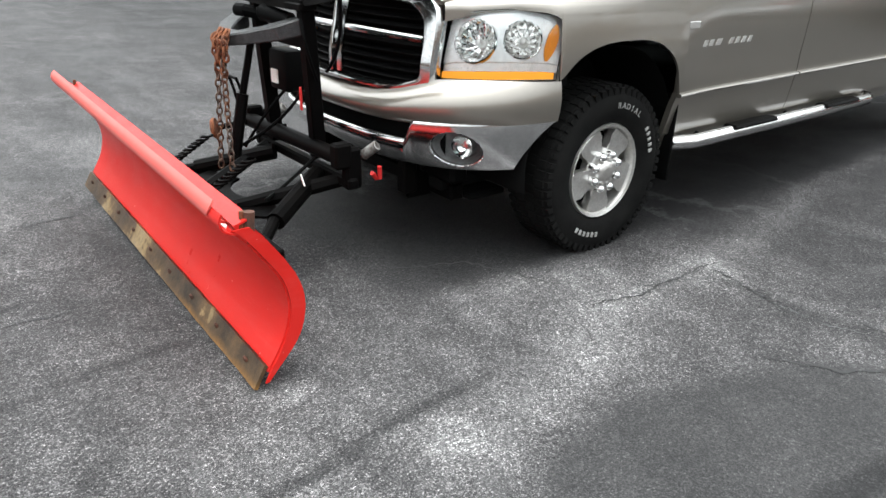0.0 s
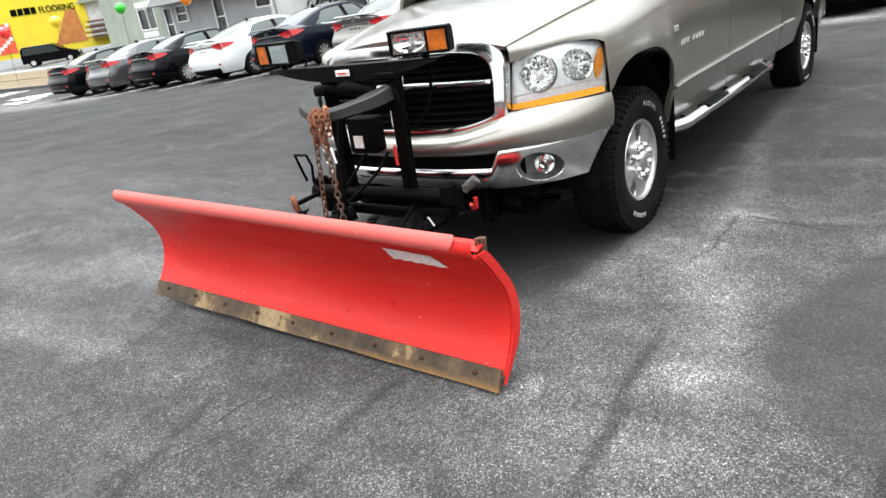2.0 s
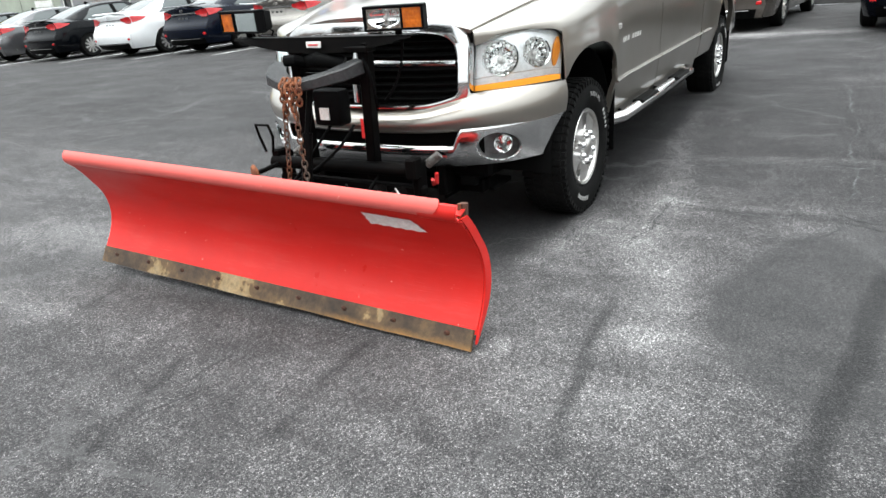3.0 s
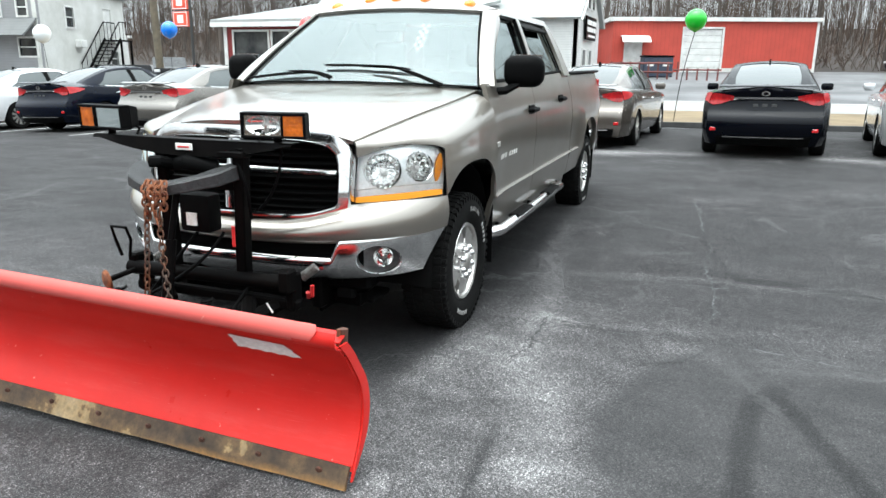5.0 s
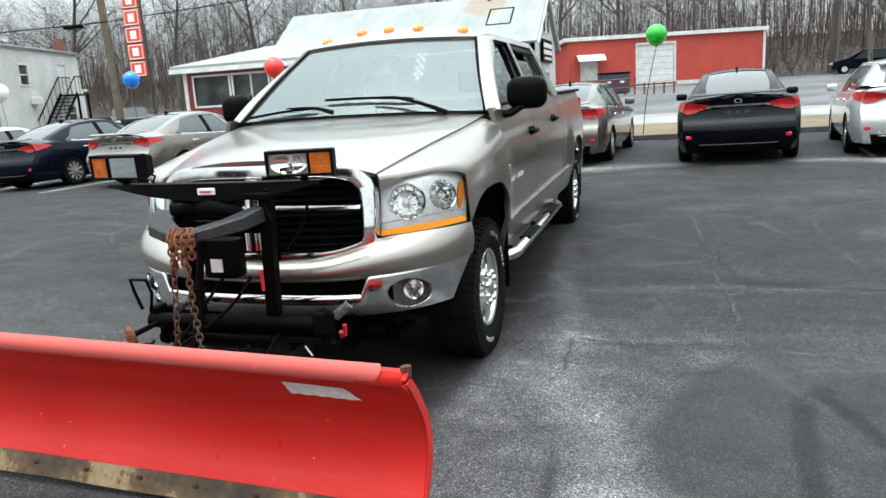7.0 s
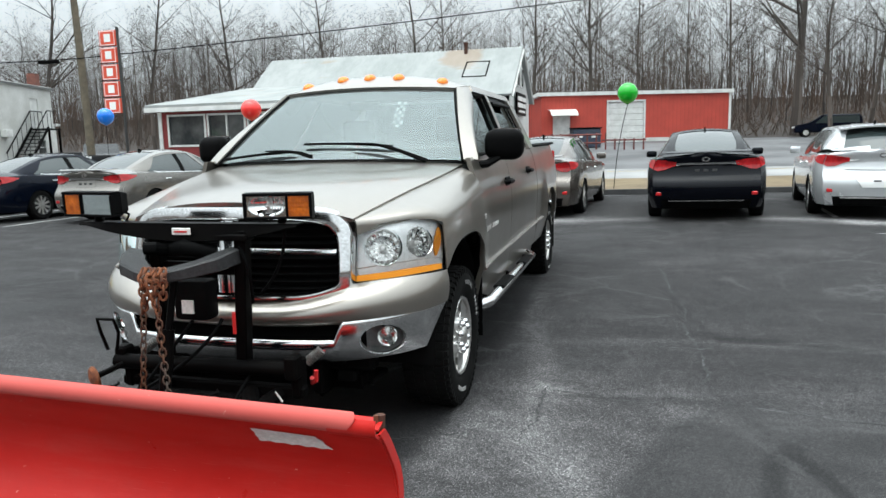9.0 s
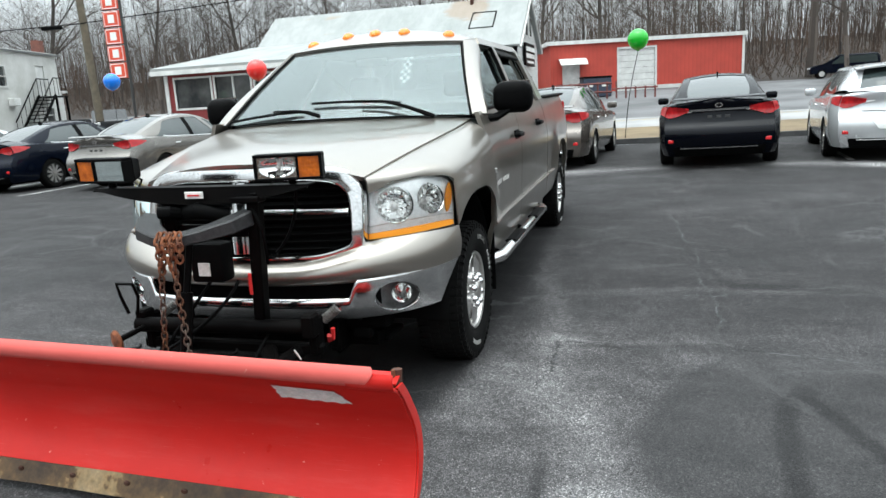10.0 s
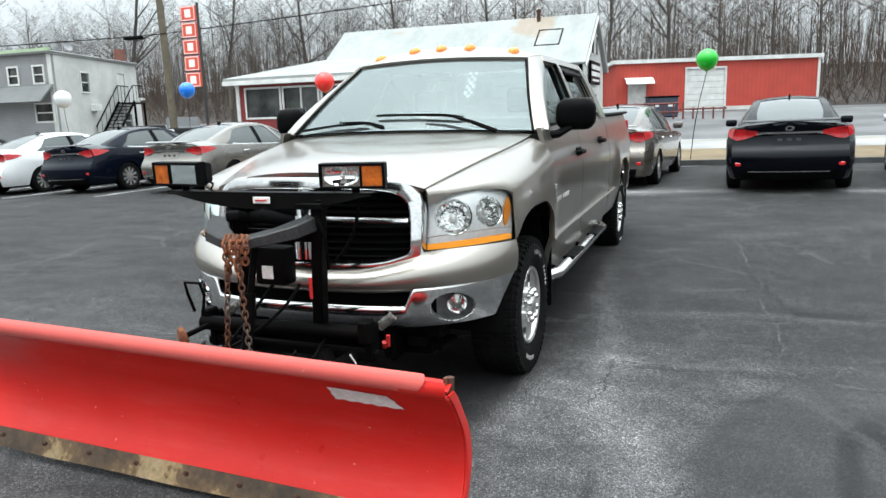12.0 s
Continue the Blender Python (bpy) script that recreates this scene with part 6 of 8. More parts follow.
        bm = bmesh.new()
        grid(bm, lambda x, t: Vector((x, t * (0.56 - 0.05 * (0.62 - x)), 1.432 + 0.09 * (x - 0.36) - 0.045 * t * t)), lin(0.36, 0.66, 5), lin(-1, 1, 12))
        solid(bm, 0.022)
        part("roof_spoiler", bm, paint, car)
    else:
        bm = bmesh.new()
        grid(bm, lambda t, z: tail(t, z, 0.012), lin(-0.62, 0.62, 14), lin(0.905, 0.935, 2))
        solid(bm, 0.008)
        part("trunk_trim", bm, "chrome", car)
    bm = bmesh.new()
    grid(bm, lambda t, z: tail(t, z, 0.004), lin(-0.30, 0.30, 6), lin(0.74, 0.885, 3))
    part("plate_recess", bm, paint, car)
    for k in () if hatch else (-0.13, 0.0, 0.13):
        p = tail(k / 0.8, 0.815, 0.008)
        part("plate_mark", boxm((p.x - 0.004, p.y - 0.035, p.z - 0.02), (p.x + 0.003, p.y + 0.035, p.z + 0.02), 0.002), "rim_dark", car)
    p = tail(0, 0.985, 0.006)
    bm = bmesh.new()
    lathe(bm, [(0.055, 0), (0.058, 0.006), (0.04, 0.006), (0.04, 0.0)], 20, Matrix.Translation(p) @ Euler((0, -math.pi / 2, 0)).to_matrix().to_4x4() @ Matrix.Diagonal((0.6, 1, 1, 1)))
    part("emblem", bm, "chrome", car, "plain chrome oval emblem")
    for s in (-1, 1):
        lampo = new("tail_lamp")
        lampo.parent = car
        bm = bmesh.new()

        def tl(t, k):
            top_z = interp(t, [(0.40, 0.930), (0.62, 0.955), (0.85, 0.985), (1.0, 0.99)])
            low_z = interp(t, [(0.40, 0.915), (0.62, 0.885), (0.80, 0.825), (0.92, 0.815), (1.0, 0.84)])
            return tail(s * t, low_z + (top_z - low_z) * k, 0.010)

        grid(bm, tl, lin(0.57, 0.995, 12), lin(0, 1, 5))
        solid(bm, 0.01)
        part("red_section", bm, "red_lens", lampo, "red tail lamp lens")
        bm = bmesh.new()
        grid(bm, lambda t, k: tl(t, k) + Vector((-0.006, 0, 0)), lin(0.42, 0.68, 8), lin(0, 0.42, 4))
        solid(bm, 0.01)
        part("clear_section", bm, "clear_lens", lampo, "clear reversing lamp lens")
        bm = bmesh.new()

        def wrap(x, k):
            j = 7.05 + 0.0 * k
            zc, h = 0.925 + 0.05 * x, 0.085 * (1 - (max(0, x) / 0.50) ** 1.5)
            z = zc + (k - 0.5) * 2 * h * 0.9
            b = body(x, 6.5)
            w = spline(x, plan) - 0.05 * max(0, (z - 0.72) / 0.28) ** 2
            return Vector((x + rear_x(z) * max(0, 1 - x / 0.6), s * (w + 0.010), z))

        grid(bm, wrap, lin(0.0, 0.48, 10), lin(0, 1, 5))
        solid(bm, 0.01)
        part("side_section", bm, "red_lens", lampo)
        q = tail(s * 0.88, 0.455, 0.006)
        part("bumper_reflector", boxm((q.x - 0.004, q.y - 0.045, q.z - 0.028), (q.x + 0.02, q.y + 0.045, q.z + 0.028), 0.01), "red_lens", car)
    # glasshouse
    top = [(0.60, 1.10), (1.0, 1.265), (1.4, 1.395), (1.75, 1.455), (2.2, 1.475), (2.6, 1.455), (3.0, 1.31), (3.5, 0.99)]
    belt_w = [(0.60, 0.60), (1.0, 0.74), (1.5, 0.80), (2.4, 0.825), (3.2, 0.80), (3.5, 0.70)]

    def cabin(x, j):
        zt, zb, wb = spline(x, top), spline(x, shoulder) + 0.02, spline(x, belt_w)
        zb = min(zb + 0.06 * max(0, 1.3 - x), zt)
        wt = wb - 0.27 * max(0, min(1, (zt - 1.05) / 0.40))
        ze = max(zb, zt - 0.055)
        if j <= 4:
            k = j / 4
            return Vector((x, wb + (wt - wb) * max(0, k) ** 1.25, zb + (ze - zb) * k))
        k = (j - 4) / 4
        return Vector((x, wt * (1 - k), ze + (zt - ze) * max(0, math.sin(k * math.pi / 2)) ** 0.8))

    cs = lin(0.60, 3.5, 58)
    if hatch:
        top = [(0.10, 1.06), (0.3, 1.24), (0.55, 1.41), (0.9, 1.46), (2.2, 1.48), (2.6, 1.455), (3.0, 1.31), (3.5, 0.99)]
        belt_w = [(0.10, 0.68), (0.5, 0.77), (1.5, 0.81), (2.4, 0.825), (3.2, 0.80), (3.5, 0.70)]
        cs = lin(0.10, 3.5, 66)

    def cab_part(nm, mat, pred, out, fine=1, sides=(-1, 1)):
        bm = bmesh.new()
        xs = [a + (b - a) * k / fine for a, b in zip(cs, cs[1:]) for k in range(fine)] + [cs[-1]]
        js = [0, 0.3, 1, 2, 3, 3.6, 4, 4.4, 5, 6, 7, 8]
        js = [a + (b - a) * k / fine for a, b in zip(js, js[1:]) for k in range(fine)] + [8]
        for s in sides:
            def f(x, j):
                p = cabin(x, j)
                c = Vector((x, 0, 0.9))
                d = (p - c)
                d.x = -0.5 if x < (0.6 if hatch else 1.7) else (0.5 if x > 2.6 else 0)
                p = p + d.normalized() * out
                return Vector((p.x, s * p.y, p.z))
            grid(bm, f, xs, js, pred)
        bmesh.ops.remove_doubles(bm, verts=bm.verts[:], dist=0.0005)
        bmesh.ops.recalc_face_normals(bm, faces=bm.faces[:])
        return part(nm, bm, mat, car)

    is_roof = lambda x, j: (j > 4 and 1.62 < x < 2.66) or (3.6 < j <= 4.4 and x > 1.0) or (j > 4 and x <= 1.62 and j < 4.5)
    is_pillar = lambda x, j: (j < 4 and (x < 0.98 + 0.11 * j or 3.05 - 0.14 * j < x < 3.22 - 0.14 * j or x > 3.3)) or (j >= 4 and j < 4.9 and (x < 1.62 or x > 2.66))
    if hatch:
        is_roof = lambda x, j: (j > 4 and 0.56 < x < 2.66) or (3.6 < j <= 4.4 and x > 0.3)
        is_pillar = lambda x, j: (j < 4 and (x < 0.55 + 0.13 * j or 3.05 - 0.14 * j < x < 3.22 - 0.14 * j or x > 3.3)) or (j >= 4 and j < 4.9 and (x < 0.56 or x > 2.66)) or (j < 7 and x < 0.17)
    cab_part("glass", "car_glass", lambda x, j: True, 0.0)
    cab_part("roof", paint, lambda x, j: is_roof(x, j) or is_pillar(x, j), 0.010, 3)
    for sd in (-1, 1):
        cab_part("door_pillar", "black_plastic", lambda x, j: j < 4 and 2.02 < x < 2.14, 0.006, 2, (sd,))
    for s in (-1, 1):
        bm = bmesh.new()
        tube(bm, [(x, s * (cabin(x, 0).y + 0.012), cabin(x, 0).z + 0.01) for x in lin(1.15, 3.2, 12)], 0.012, 5)
        part("belt_trim", bm, "chrome", car)
        bm = boxm((2.92, s * 0.97 - 0.10, 0.97), (3.06, s * 0.97 + 0.10, 1.10), 0.04, 2)
        part("door_mirror", bm, paint, car)
        for x in (1.45, 2.45):
            p = body(x, 6.4)
            part("door_handle", boxm((x - 0.10, s * p.y - 0.02, p.z - 0.012), (x + 0.10, s * p.y + 0.02, p.z + 0.016), 0.01), "chrome", car)
        for x in (RW, FW):
            whl = new("wheel")
            whl.parent = car
            whl.matrix_basis = pose(x, s * 0.80, R, 0, 0, 0 if s < 0 else 180)
            bm = bmesh.new()
            lathe(bm, [(0.215, -0.09), (0.26, -0.112), (0.30, -0.108), (R, -0.075), (R, 0.08), (0.28, 0.1), (0.215, 0.09)], 32, TO_Y)
            part("tyre", bm, "rubber", whl)
            bm = bmesh.new()
            lathe(bm, [(0.222, -0.10), (0.216, -0.11), (0.205, -0.10), (0.195, -0.02), (0.001, -0.018)], 32, TO_Y)
            part("rim", bm, "rim_dark", whl)
            for k in range(10):
                a = 2 * math.pi * k / 10
                bm = bmesh.new()
                slab(bm, [(-0.018, 0.04), (0.018, 0.04), (0.026, 0.21), (-0.026, 0.21)], 0.02, Matrix.Rotation(a, 4, "Y") @ shift(0, -0.075, 0) @ Euler((math.pi / 2, 0, 0)).to_matrix().to_4x4())
                part("spoke", bm, "dull_chrome", whl, smooth=False)
            bm = bmesh.new()
            lathe(bm, [(0.05, -0.09), (0.045, -0.105), (0.001, -0.108)], 14, TO_Y)
            part("hub_cap", bm, "dull_chrome", whl)
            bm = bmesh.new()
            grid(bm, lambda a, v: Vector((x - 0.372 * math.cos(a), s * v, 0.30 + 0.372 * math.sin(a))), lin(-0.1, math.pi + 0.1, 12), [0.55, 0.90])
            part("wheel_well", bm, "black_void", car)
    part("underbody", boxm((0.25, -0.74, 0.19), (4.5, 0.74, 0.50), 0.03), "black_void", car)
    p = cabin(0.95 if hatch else 1.72, 8)
    bm = bmesh.new()
    slab(bm, [(0, 0), (0.16, 0), (0.06, 0.055), (0.02, 0.06)], 0.03, Matrix.Translation((p.x - 0.08, 0.015, p.z - 0.004)) @ Euler((math.pi / 2, 0, 0)).to_matrix().to_4x4())
    part("antenna_fin", bm, "black_plastic", car)
    if hatch:
        return car
    bm = bmesh.new()
    grid(bm, lambda x, t: Vector((x, t * 0.66, spline(x, deck) + 0.012 + 0.02 * (1 - abs(x - 0.12) / 0.14))), lin(0.02, 0.24, 4), lin(-1, 1, 10))
    solid(bm, 0.012)
    part("spoiler_lip", bm, paint, car)
    return car


MAT["navy"] = car_paint("navy_paint", (0.0025, 0.0045, 0.011), 0.2, 0.25, 0.0)
MAT["black_navy"] = car_paint("black_navy_paint", (0.0012, 0.0018, 0.004), 0.1, 0.25, 0.0)
MAT["black_car"] = car_paint("black_paint", (0.0015, 0.002, 0.003), 0.1, 0.25, 0.0)
for key in ("black_car", "black_navy", "navy"):
    MAT[key].node_tree.nodes["Principled BSDF"].inputs["Specular IOR Level"].default_value = 0.04
    MAT[key].node_tree.nodes["Principled BSDF"].inputs["Coat Weight"].default_value = 0.30
MAT["charcoal"] = car_paint("charcoal_paint", (0.08, 0.08, 0.085), 0.5)
MAT["white_car"] = car_paint("white_paint", (0.72, 0.73, 0.74), 0.0)
MAT["silver_beige"] = car_paint("silver_beige_paint", (0.175, 0.162, 0.146), 0.75)
MAT["bronze_car"] = car_paint("bronze_paint", (0.12, 0.102, 0.088), 0.6)
MAT["silver_car"] = car_paint("silver_paint", (0.55, 0.56, 0.57), 0.4)
MAT["clear_lens"] = base_mat("clear_lens", (0.74, 0.74, 0.73), 0.18, 0, 0.5, 0.3)[0]
# flat dark for the shaded rim behind spokes; also plate marks and sign post
MAT["rim_dark"] = base_mat("rim_shadow_and_dark_paint", (0.03, 0.03, 0.03), 0.6)[0]
MAT["grey_mark"] = base_mat("grey_mark", (0.25, 0.25, 0.25), 0.6)[0]


def parked(name, label, paint, rx, ry, deg, group, hatch=False):
    """By its rear right tyre, standing on the ground at both axles."""
    m = pose(rx, ry, 0, 0, 0, deg) @ pose(-1.0, 0.84, 0)
    zs = []
    for x in (1.0, 3.8):
        for y in (-0.8, 0.8):
            p = m @ Vector((x, y, 0))
            zs.append(ground_z(p.x, p.y) if road_n(p.x, p.y) < 0 else lot_z(p.x, p.y))
    pitch = math.degrees(math.atan2((zs[2] + zs[3] - zs[0] - zs[1]) / 2, 2.8))
    roll = math.degrees(math.atan2((zs[1] + zs[3] - zs[0] - zs[2]) / 2, 1.6))
    c = m @ Vector((2.4, 0, 0))
    return sedan(name, label, paint, pose(c.x, c.y, sum(zs) / 4 - 0.004, 0, 0, deg) @ pose(0, 0, 0, roll, -pitch, 0) @ pose(-2.4, 0, 0), group, hatch)


ROW = [("silver_beige", 11.97, 11.48, "silver-beige saloon with chrome trim parked in a row"), ("navy", 11.97, 14.46, "dark navy saloon with alloy wheels parked in a row"), ("white_car", 11.97, 17.24, "white saloon parked in a row"), ("black_car", 11.95, 20.46, "black saloon parked in a row"), ("charcoal", 11.93, 23.12, "charcoal grey saloon parked in a row"), ("black_car", 11.9, 25.84, "black saloon at the end of the row")]
for paint, rx, ry, lab in ROW:
    parked("sedan", lab, paint, rx, ry, -2, "row of parked saloons")
parked("sedan", "dark bronze saloon parked behind the truck at the kerb", "bronze_car", 12.62, 2.52, -4.5, "saloons at the kerb")
parked("sedan", "dark navy saloon parked nose to the kerb", "black_navy", 11.72, -0.45, -4, "saloons at the kerb")
parked("hatchback", "silver-white hatchback parked nose to the kerb", "silver_car", 11.95, -3.02, -6.5, "saloons at the kerb", True)


# plain boxy vehicles far across the road
def far_vehicle(name, label, cat, paint, m, L=4.8, H=1.75, nose=1.1):
    v = thing(name, label, cat, m)
    bm = bmesh.new()
    prof = [(0, 0.35), (0, 0.95), (0.05, H - 0.25), (0.25, H), (L - nose - 0.9, H), (L - nose, 1.05), (L - 0.1, 0.92), (L, 0.75), (L, 0.35)]
    slab(bm, prof, 1.8, Matrix(((1, 0, 0, 0), (0, 0, -1, 0.9), (0, 1, 0, 0), (0, 0, 0, 1))), 0.06)
    part("body", bm, paint, v)
    bm = bmesh.new()
    for y in (-0.905, 0.905):
        slab(bm, [(0.2, 1.05), (L - nose - 0.35, 1.05), (L - nose - 0.95, H - 0.12), (0.28, H - 0.12)], 0.012, Matrix(((1, 0, 0, 0), (0, 0, -1, y + 0.006), (0, 1, 0, 0), (0, 0, 0, 1))))
    part("side_glass", bm, "car_glass", v, smooth=False)
    for x in (0.85, L - 0.85):
        for y in (-0.8, 0.8):
            bm = bmesh.new()
            lathe(bm, [(0.001, -0.11), (0.2, -0.11), (0.33, -0.10), (0.34, 0), (0.33, 0.1), (0.001, 0.1)], 18, Matrix.Translation((x, y, 0.34)) @ TO_Y)
            wh = part("wheel", bm, "rubber", v)
            bm = bmesh.new()
            lathe(bm, [(0.20, -0.125 if y < 0 else 0.115), (0.001, -0.13 if y < 0 else 0.12)], 14, Matrix.Translation((x, y, 0.34)) @ TO_Y)
            part("hub_cap", bm, "dull_chrome", wh)
    for y in (-0.7, 0.7):
        part("head_lamp", boxm((L - 0.04, y - 0.15, 0.72), (L + 0.02, y + 0.15, 0.86), 0.01), "white_plastic", v)
        part("tail_lamp", boxm((-0.02, y - 0.1, 0.75), (0.03, y + 0.1, 1.0), 0.01), "red_lens", v)
    return v

# ---- across the road: buildings ----
def siding(name, color, pitch, rough=0.7, axis=2, depth=0.6):
    m, n, l, b = base_mat(name, color, rough)
    v = coords(n, l)
    sep = n.new("ShaderNodeSeparateXYZ")
    l.new(v, sep.inputs[0])
    mul, fr = n.new("ShaderNodeMath"), n.new("ShaderNodeMath")
    mul.operation, fr.operation = "MULTIPLY", "FRACT"
    mul.inputs[1].default_value = 1 / pitch
    l.new(sep.outputs[axis], mul.inputs[0])
    l.new(mul.outputs[0], fr.inputs[0])
    st = noise_tex(n, l, v, 0.8, 6, 0.65)
    c = ramp(n, l, st, [(0.3, tuple(0.78 * k for k in color)), (0.65, color)])
    g = ramp(n, l, fr.outputs[0], [(0.0, (0.55, 0.55, 0.55)), (0.12, (1, 1, 1)), (1.0, (0.95, 0.95, 0.95))])
    l.new(mix(n, l, 0.8, c, g, "MULTIPLY"), b.inputs["Base Color"])
    bump(n, l, b, fr.outputs[0], depth, 0.03)
    return m


MAT["white_siding"] = siding("white_siding", (0.72, 0.72, 0.70), 0.13)
MAT["grey_siding"] = siding("grey_siding", (0.30, 0.30, 0.31), 0.13)
MAT["red_siding"] = siding("red_metal_wall", (0.46, 0.055, 0.035), 0.30, 0.6, 1, 0.3)
MAT["red_boards"] = siding("red_boards", (0.22, 0.03, 0.03), 0.15)
MAT["stucco"] = worn("white_stucco", (0.66, 0.66, 0.64), (0.48, 0.48, 0.45), 0.7, 0.9, fine=30)
MAT["olive_wall"] = worn("olive_stucco", (0.32, 0.35, 0.29), (0.24, 0.26, 0.22), 0.7, 0.9, fine=30)
MAT["yellow_wall"] = worn("yellow_wall", (0.75, 0.60, 0.02), (0.62, 0.48, 0.03), 0.8, 0.8, fine=30)
MAT["white_trim"] = worn("white_trim", (0.74, 0.74, 0.72), (0.55, 0.55, 0.53), 2.0, 0.7, fine=30)
MAT["green_trim"] = worn("pale_green_trim", (0.45, 0.55, 0.36), (0.36, 0.46, 0.3), 2.0, 0.7, fine=30)
MAT["shingle"] = siding("grey_shingle", (0.17, 0.175, 0.175), 0.14, 0.9)
MAT["pane"] = worn("window_pane", (0.11, 0.112, 0.11), (0.03, 0.034, 0.036), 0.9, 0.06, bump_s=0.0, fine=3)
MAT["sky_pane"] = base_mat("skylight_pane", (0.5, 0.52, 0.53), 0.08, 0, 0.8)[0]
MAT["plank_orange"] = worn("painted_plank", (0.55, 0.22, 0.05), (0.4, 0.13, 0.03), 2, 0.7)
MAT["brick"] = worn("chimney_brick", (0.25, 0.10, 0.07), (0.14, 0.06, 0.05), 6, 0.9, fine=30)
MAT["wood_pole"] = worn("pole_wood", (0.16, 0.13, 0.09), (0.09, 0.08, 0.06), 3, 0.9, fine=20)
MAT["sign_red"] = worn("sign_red", (0.72, 0.09, 0.04), (0.60, 0.07, 0.035), 2, 0.5, fine=20, bump_s=0)
MAT["sign_white"] = base_mat("sign_white", (0.8, 0.8, 0.78), 0.5)[0]
MAT["dark_blue"] = worn("dumpster_blue", (0.02, 0.03, 0.06), (0.04, 0.05, 0.07), 4, 0.6)
MAT["brown_rail"] = worn("brown_rail", (0.16, 0.045, 0.035), (0.1, 0.03, 0.03), 4, 0.8)


def tin_roof():
    m, n, l, b = base_mat("pale_metal_roof", (0.62, 0.64, 0.62), 0.7, 0.0, 0.15)
    v = coords(n, l)
    st = noise_tex(n, l, coords(n, l, (0.25, 0.5, 0.25)), 1.6, 6, 0.7)
    c = ramp(n, l, st, [(0.3, (0.24, 0.26, 0.25)), (0.6, (0.33, 0.34, 0.335))])
    rs = noise_tex(n, l, coords(n, l, (0.5, 0.14, 0.5)), 2.0, 6, 0.7)
    rust = ramp(n, l, rs, [(0.60, (0, 0, 0)), (0.74, (0.55, 0.55, 0.55))])
    c = mix(n, l, rust, c, (0.30, 0.17, 0.07))
    # rust washed down from the flue
    far = n.new("ShaderNodeVectorMath")
    far.operation = "DISTANCE"
    l.new(coords(n, l, (0.8, 0.7, 0.5)), far.inputs[0])
    far.inputs[1].default_value = (0.8 * 40.6, 0.7 * 11.5, 0.5 * 6.4)
    edge = n.new("ShaderNodeMath")
    edge.operation = "MULTIPLY_ADD"
    l.new(rs, edge.inputs[0])
    edge.inputs[1].default_value = -1.5
    l.new(far.outputs["Value"], edge.inputs[2])
    wash = ramp(n, l, edge.outputs[0], [(-0.0, (0.45, 0.45, 0.45)), (0.25, (0, 0, 0))])
    l.new(mix(n, l, wash, c, (0.27, 0.16, 0.075)), b.inputs["Base Color"])
    bump(n, l, b, noise_tex(n, l, coords(n, l, (0.2, 30, 0.2)), 1.0, 2), 0.1, 0.02)
    return m


MAT["tin"] = tin_roof()


def wall(name, p0, p1, z0, z1, mat, parent, holes=(), thick=0.2):
    """Upright wall from p0 to p1 with rectangular openings (a0, a1, h0, h1), a along it and h above z0."""
    bm = bmesh.new()
    d = Vector((p1[0] - p0[0], p1[1] - p0[1]))
    L = d.length
    m = Matrix.Translation((p0[0], p0[1], z0)) @ Matrix.Rotation(math.atan2(d.y, d.x), 4, "Z")
    xs = sorted({0, L, *[a for h in holes for a in h[:2]]})
    zs = sorted({0, z1 - z0, *[a for h in holes for a in h[2:]]})
    for a, b in zip(xs, xs[1:]):
        for c, e in zip(zs, zs[1:]):
            if not any(h[0] <= (a + b) / 2 <= h[1] and h[2] <= (c + e) / 2 <= h[3] for h in holes):
                box(bm, (a, 0, c), (b, thick, e), 0, 1, m)
    bmesh.ops.remove_doubles(bm, verts=bm.verts[:], dist=0.001)
    return part(name, bm, mat, parent, smooth=False), m


def window(parent, m, a0, a1, h0, h1, frame_mat="white_trim", split=1, sash=False, name="window"):
    w = new(name)
    w.parent = parent
    f = 0.09
    bm = bmesh.new()
    for lo, hi in (((a0 - f, h0 - f), (a1 + f, h0)), ((a0 - f, h1), (a1 + f, h1 + f)), ((a0 - f, h0), (a0, h1)), ((a1, h0), (a1 + f, h1))):
        box(bm, (lo[0], -0.05, lo[1]), (hi[0], 0.12, hi[1]), 0, 1, m)
    for k in range(1, split):
        x = a0 + (a1 - a0) * k / split
        box(bm, (x - 0.03, -0.03, h0), (x + 0.03, 0.08, h1), 0, 1, m)
    if sash:
        box(bm, (a0, -0.03, (h0 + h1) / 2 - 0.03), (a1, 0.08, (h0 + h1) / 2 + 0.03), 0, 1, m)
    part("window_frame", bm, frame_mat, w, smooth=False)
    part("pane", boxm((a0, 0.06, h0), (a1, 0.075, h1), 0, 1, m), "pane", w, smooth=False)
    return w


# gabled house with a long metal roof and a glazed red porch
HOUSE = thing("gabled_house", "white clapboard house with long pale metal roof and red glazed porch", "house")
hz = 0.55
wl1, m1 = wall("wall", (37.6, 24.0), (37.6, 8.25), hz, 4.15, "white_siding", HOUSE)
bm = bmesh.new()
gy, th = 8.25, 0.2
vs = [bm.verts.new((x, gy + k, z)) for k in (0, th) for x, z in ((37.6, hz), (45.0, hz), (45.0, 4.15), (41.3, 6.72), (37.6, 4.15))]
bm.faces.new(vs[:5])
bm.faces.new(vs[5:][::-1])
for k in range(5):
    bm.faces.new((vs[k], vs[(k + 1) % 5], vs[5 + (k + 1) % 5], vs[5 + k]))
bmesh.ops.recalc_face_normals(bm, faces=bm.faces[:])
part("gable_wall", bm, "white_siding", HOUSE, smooth=False)
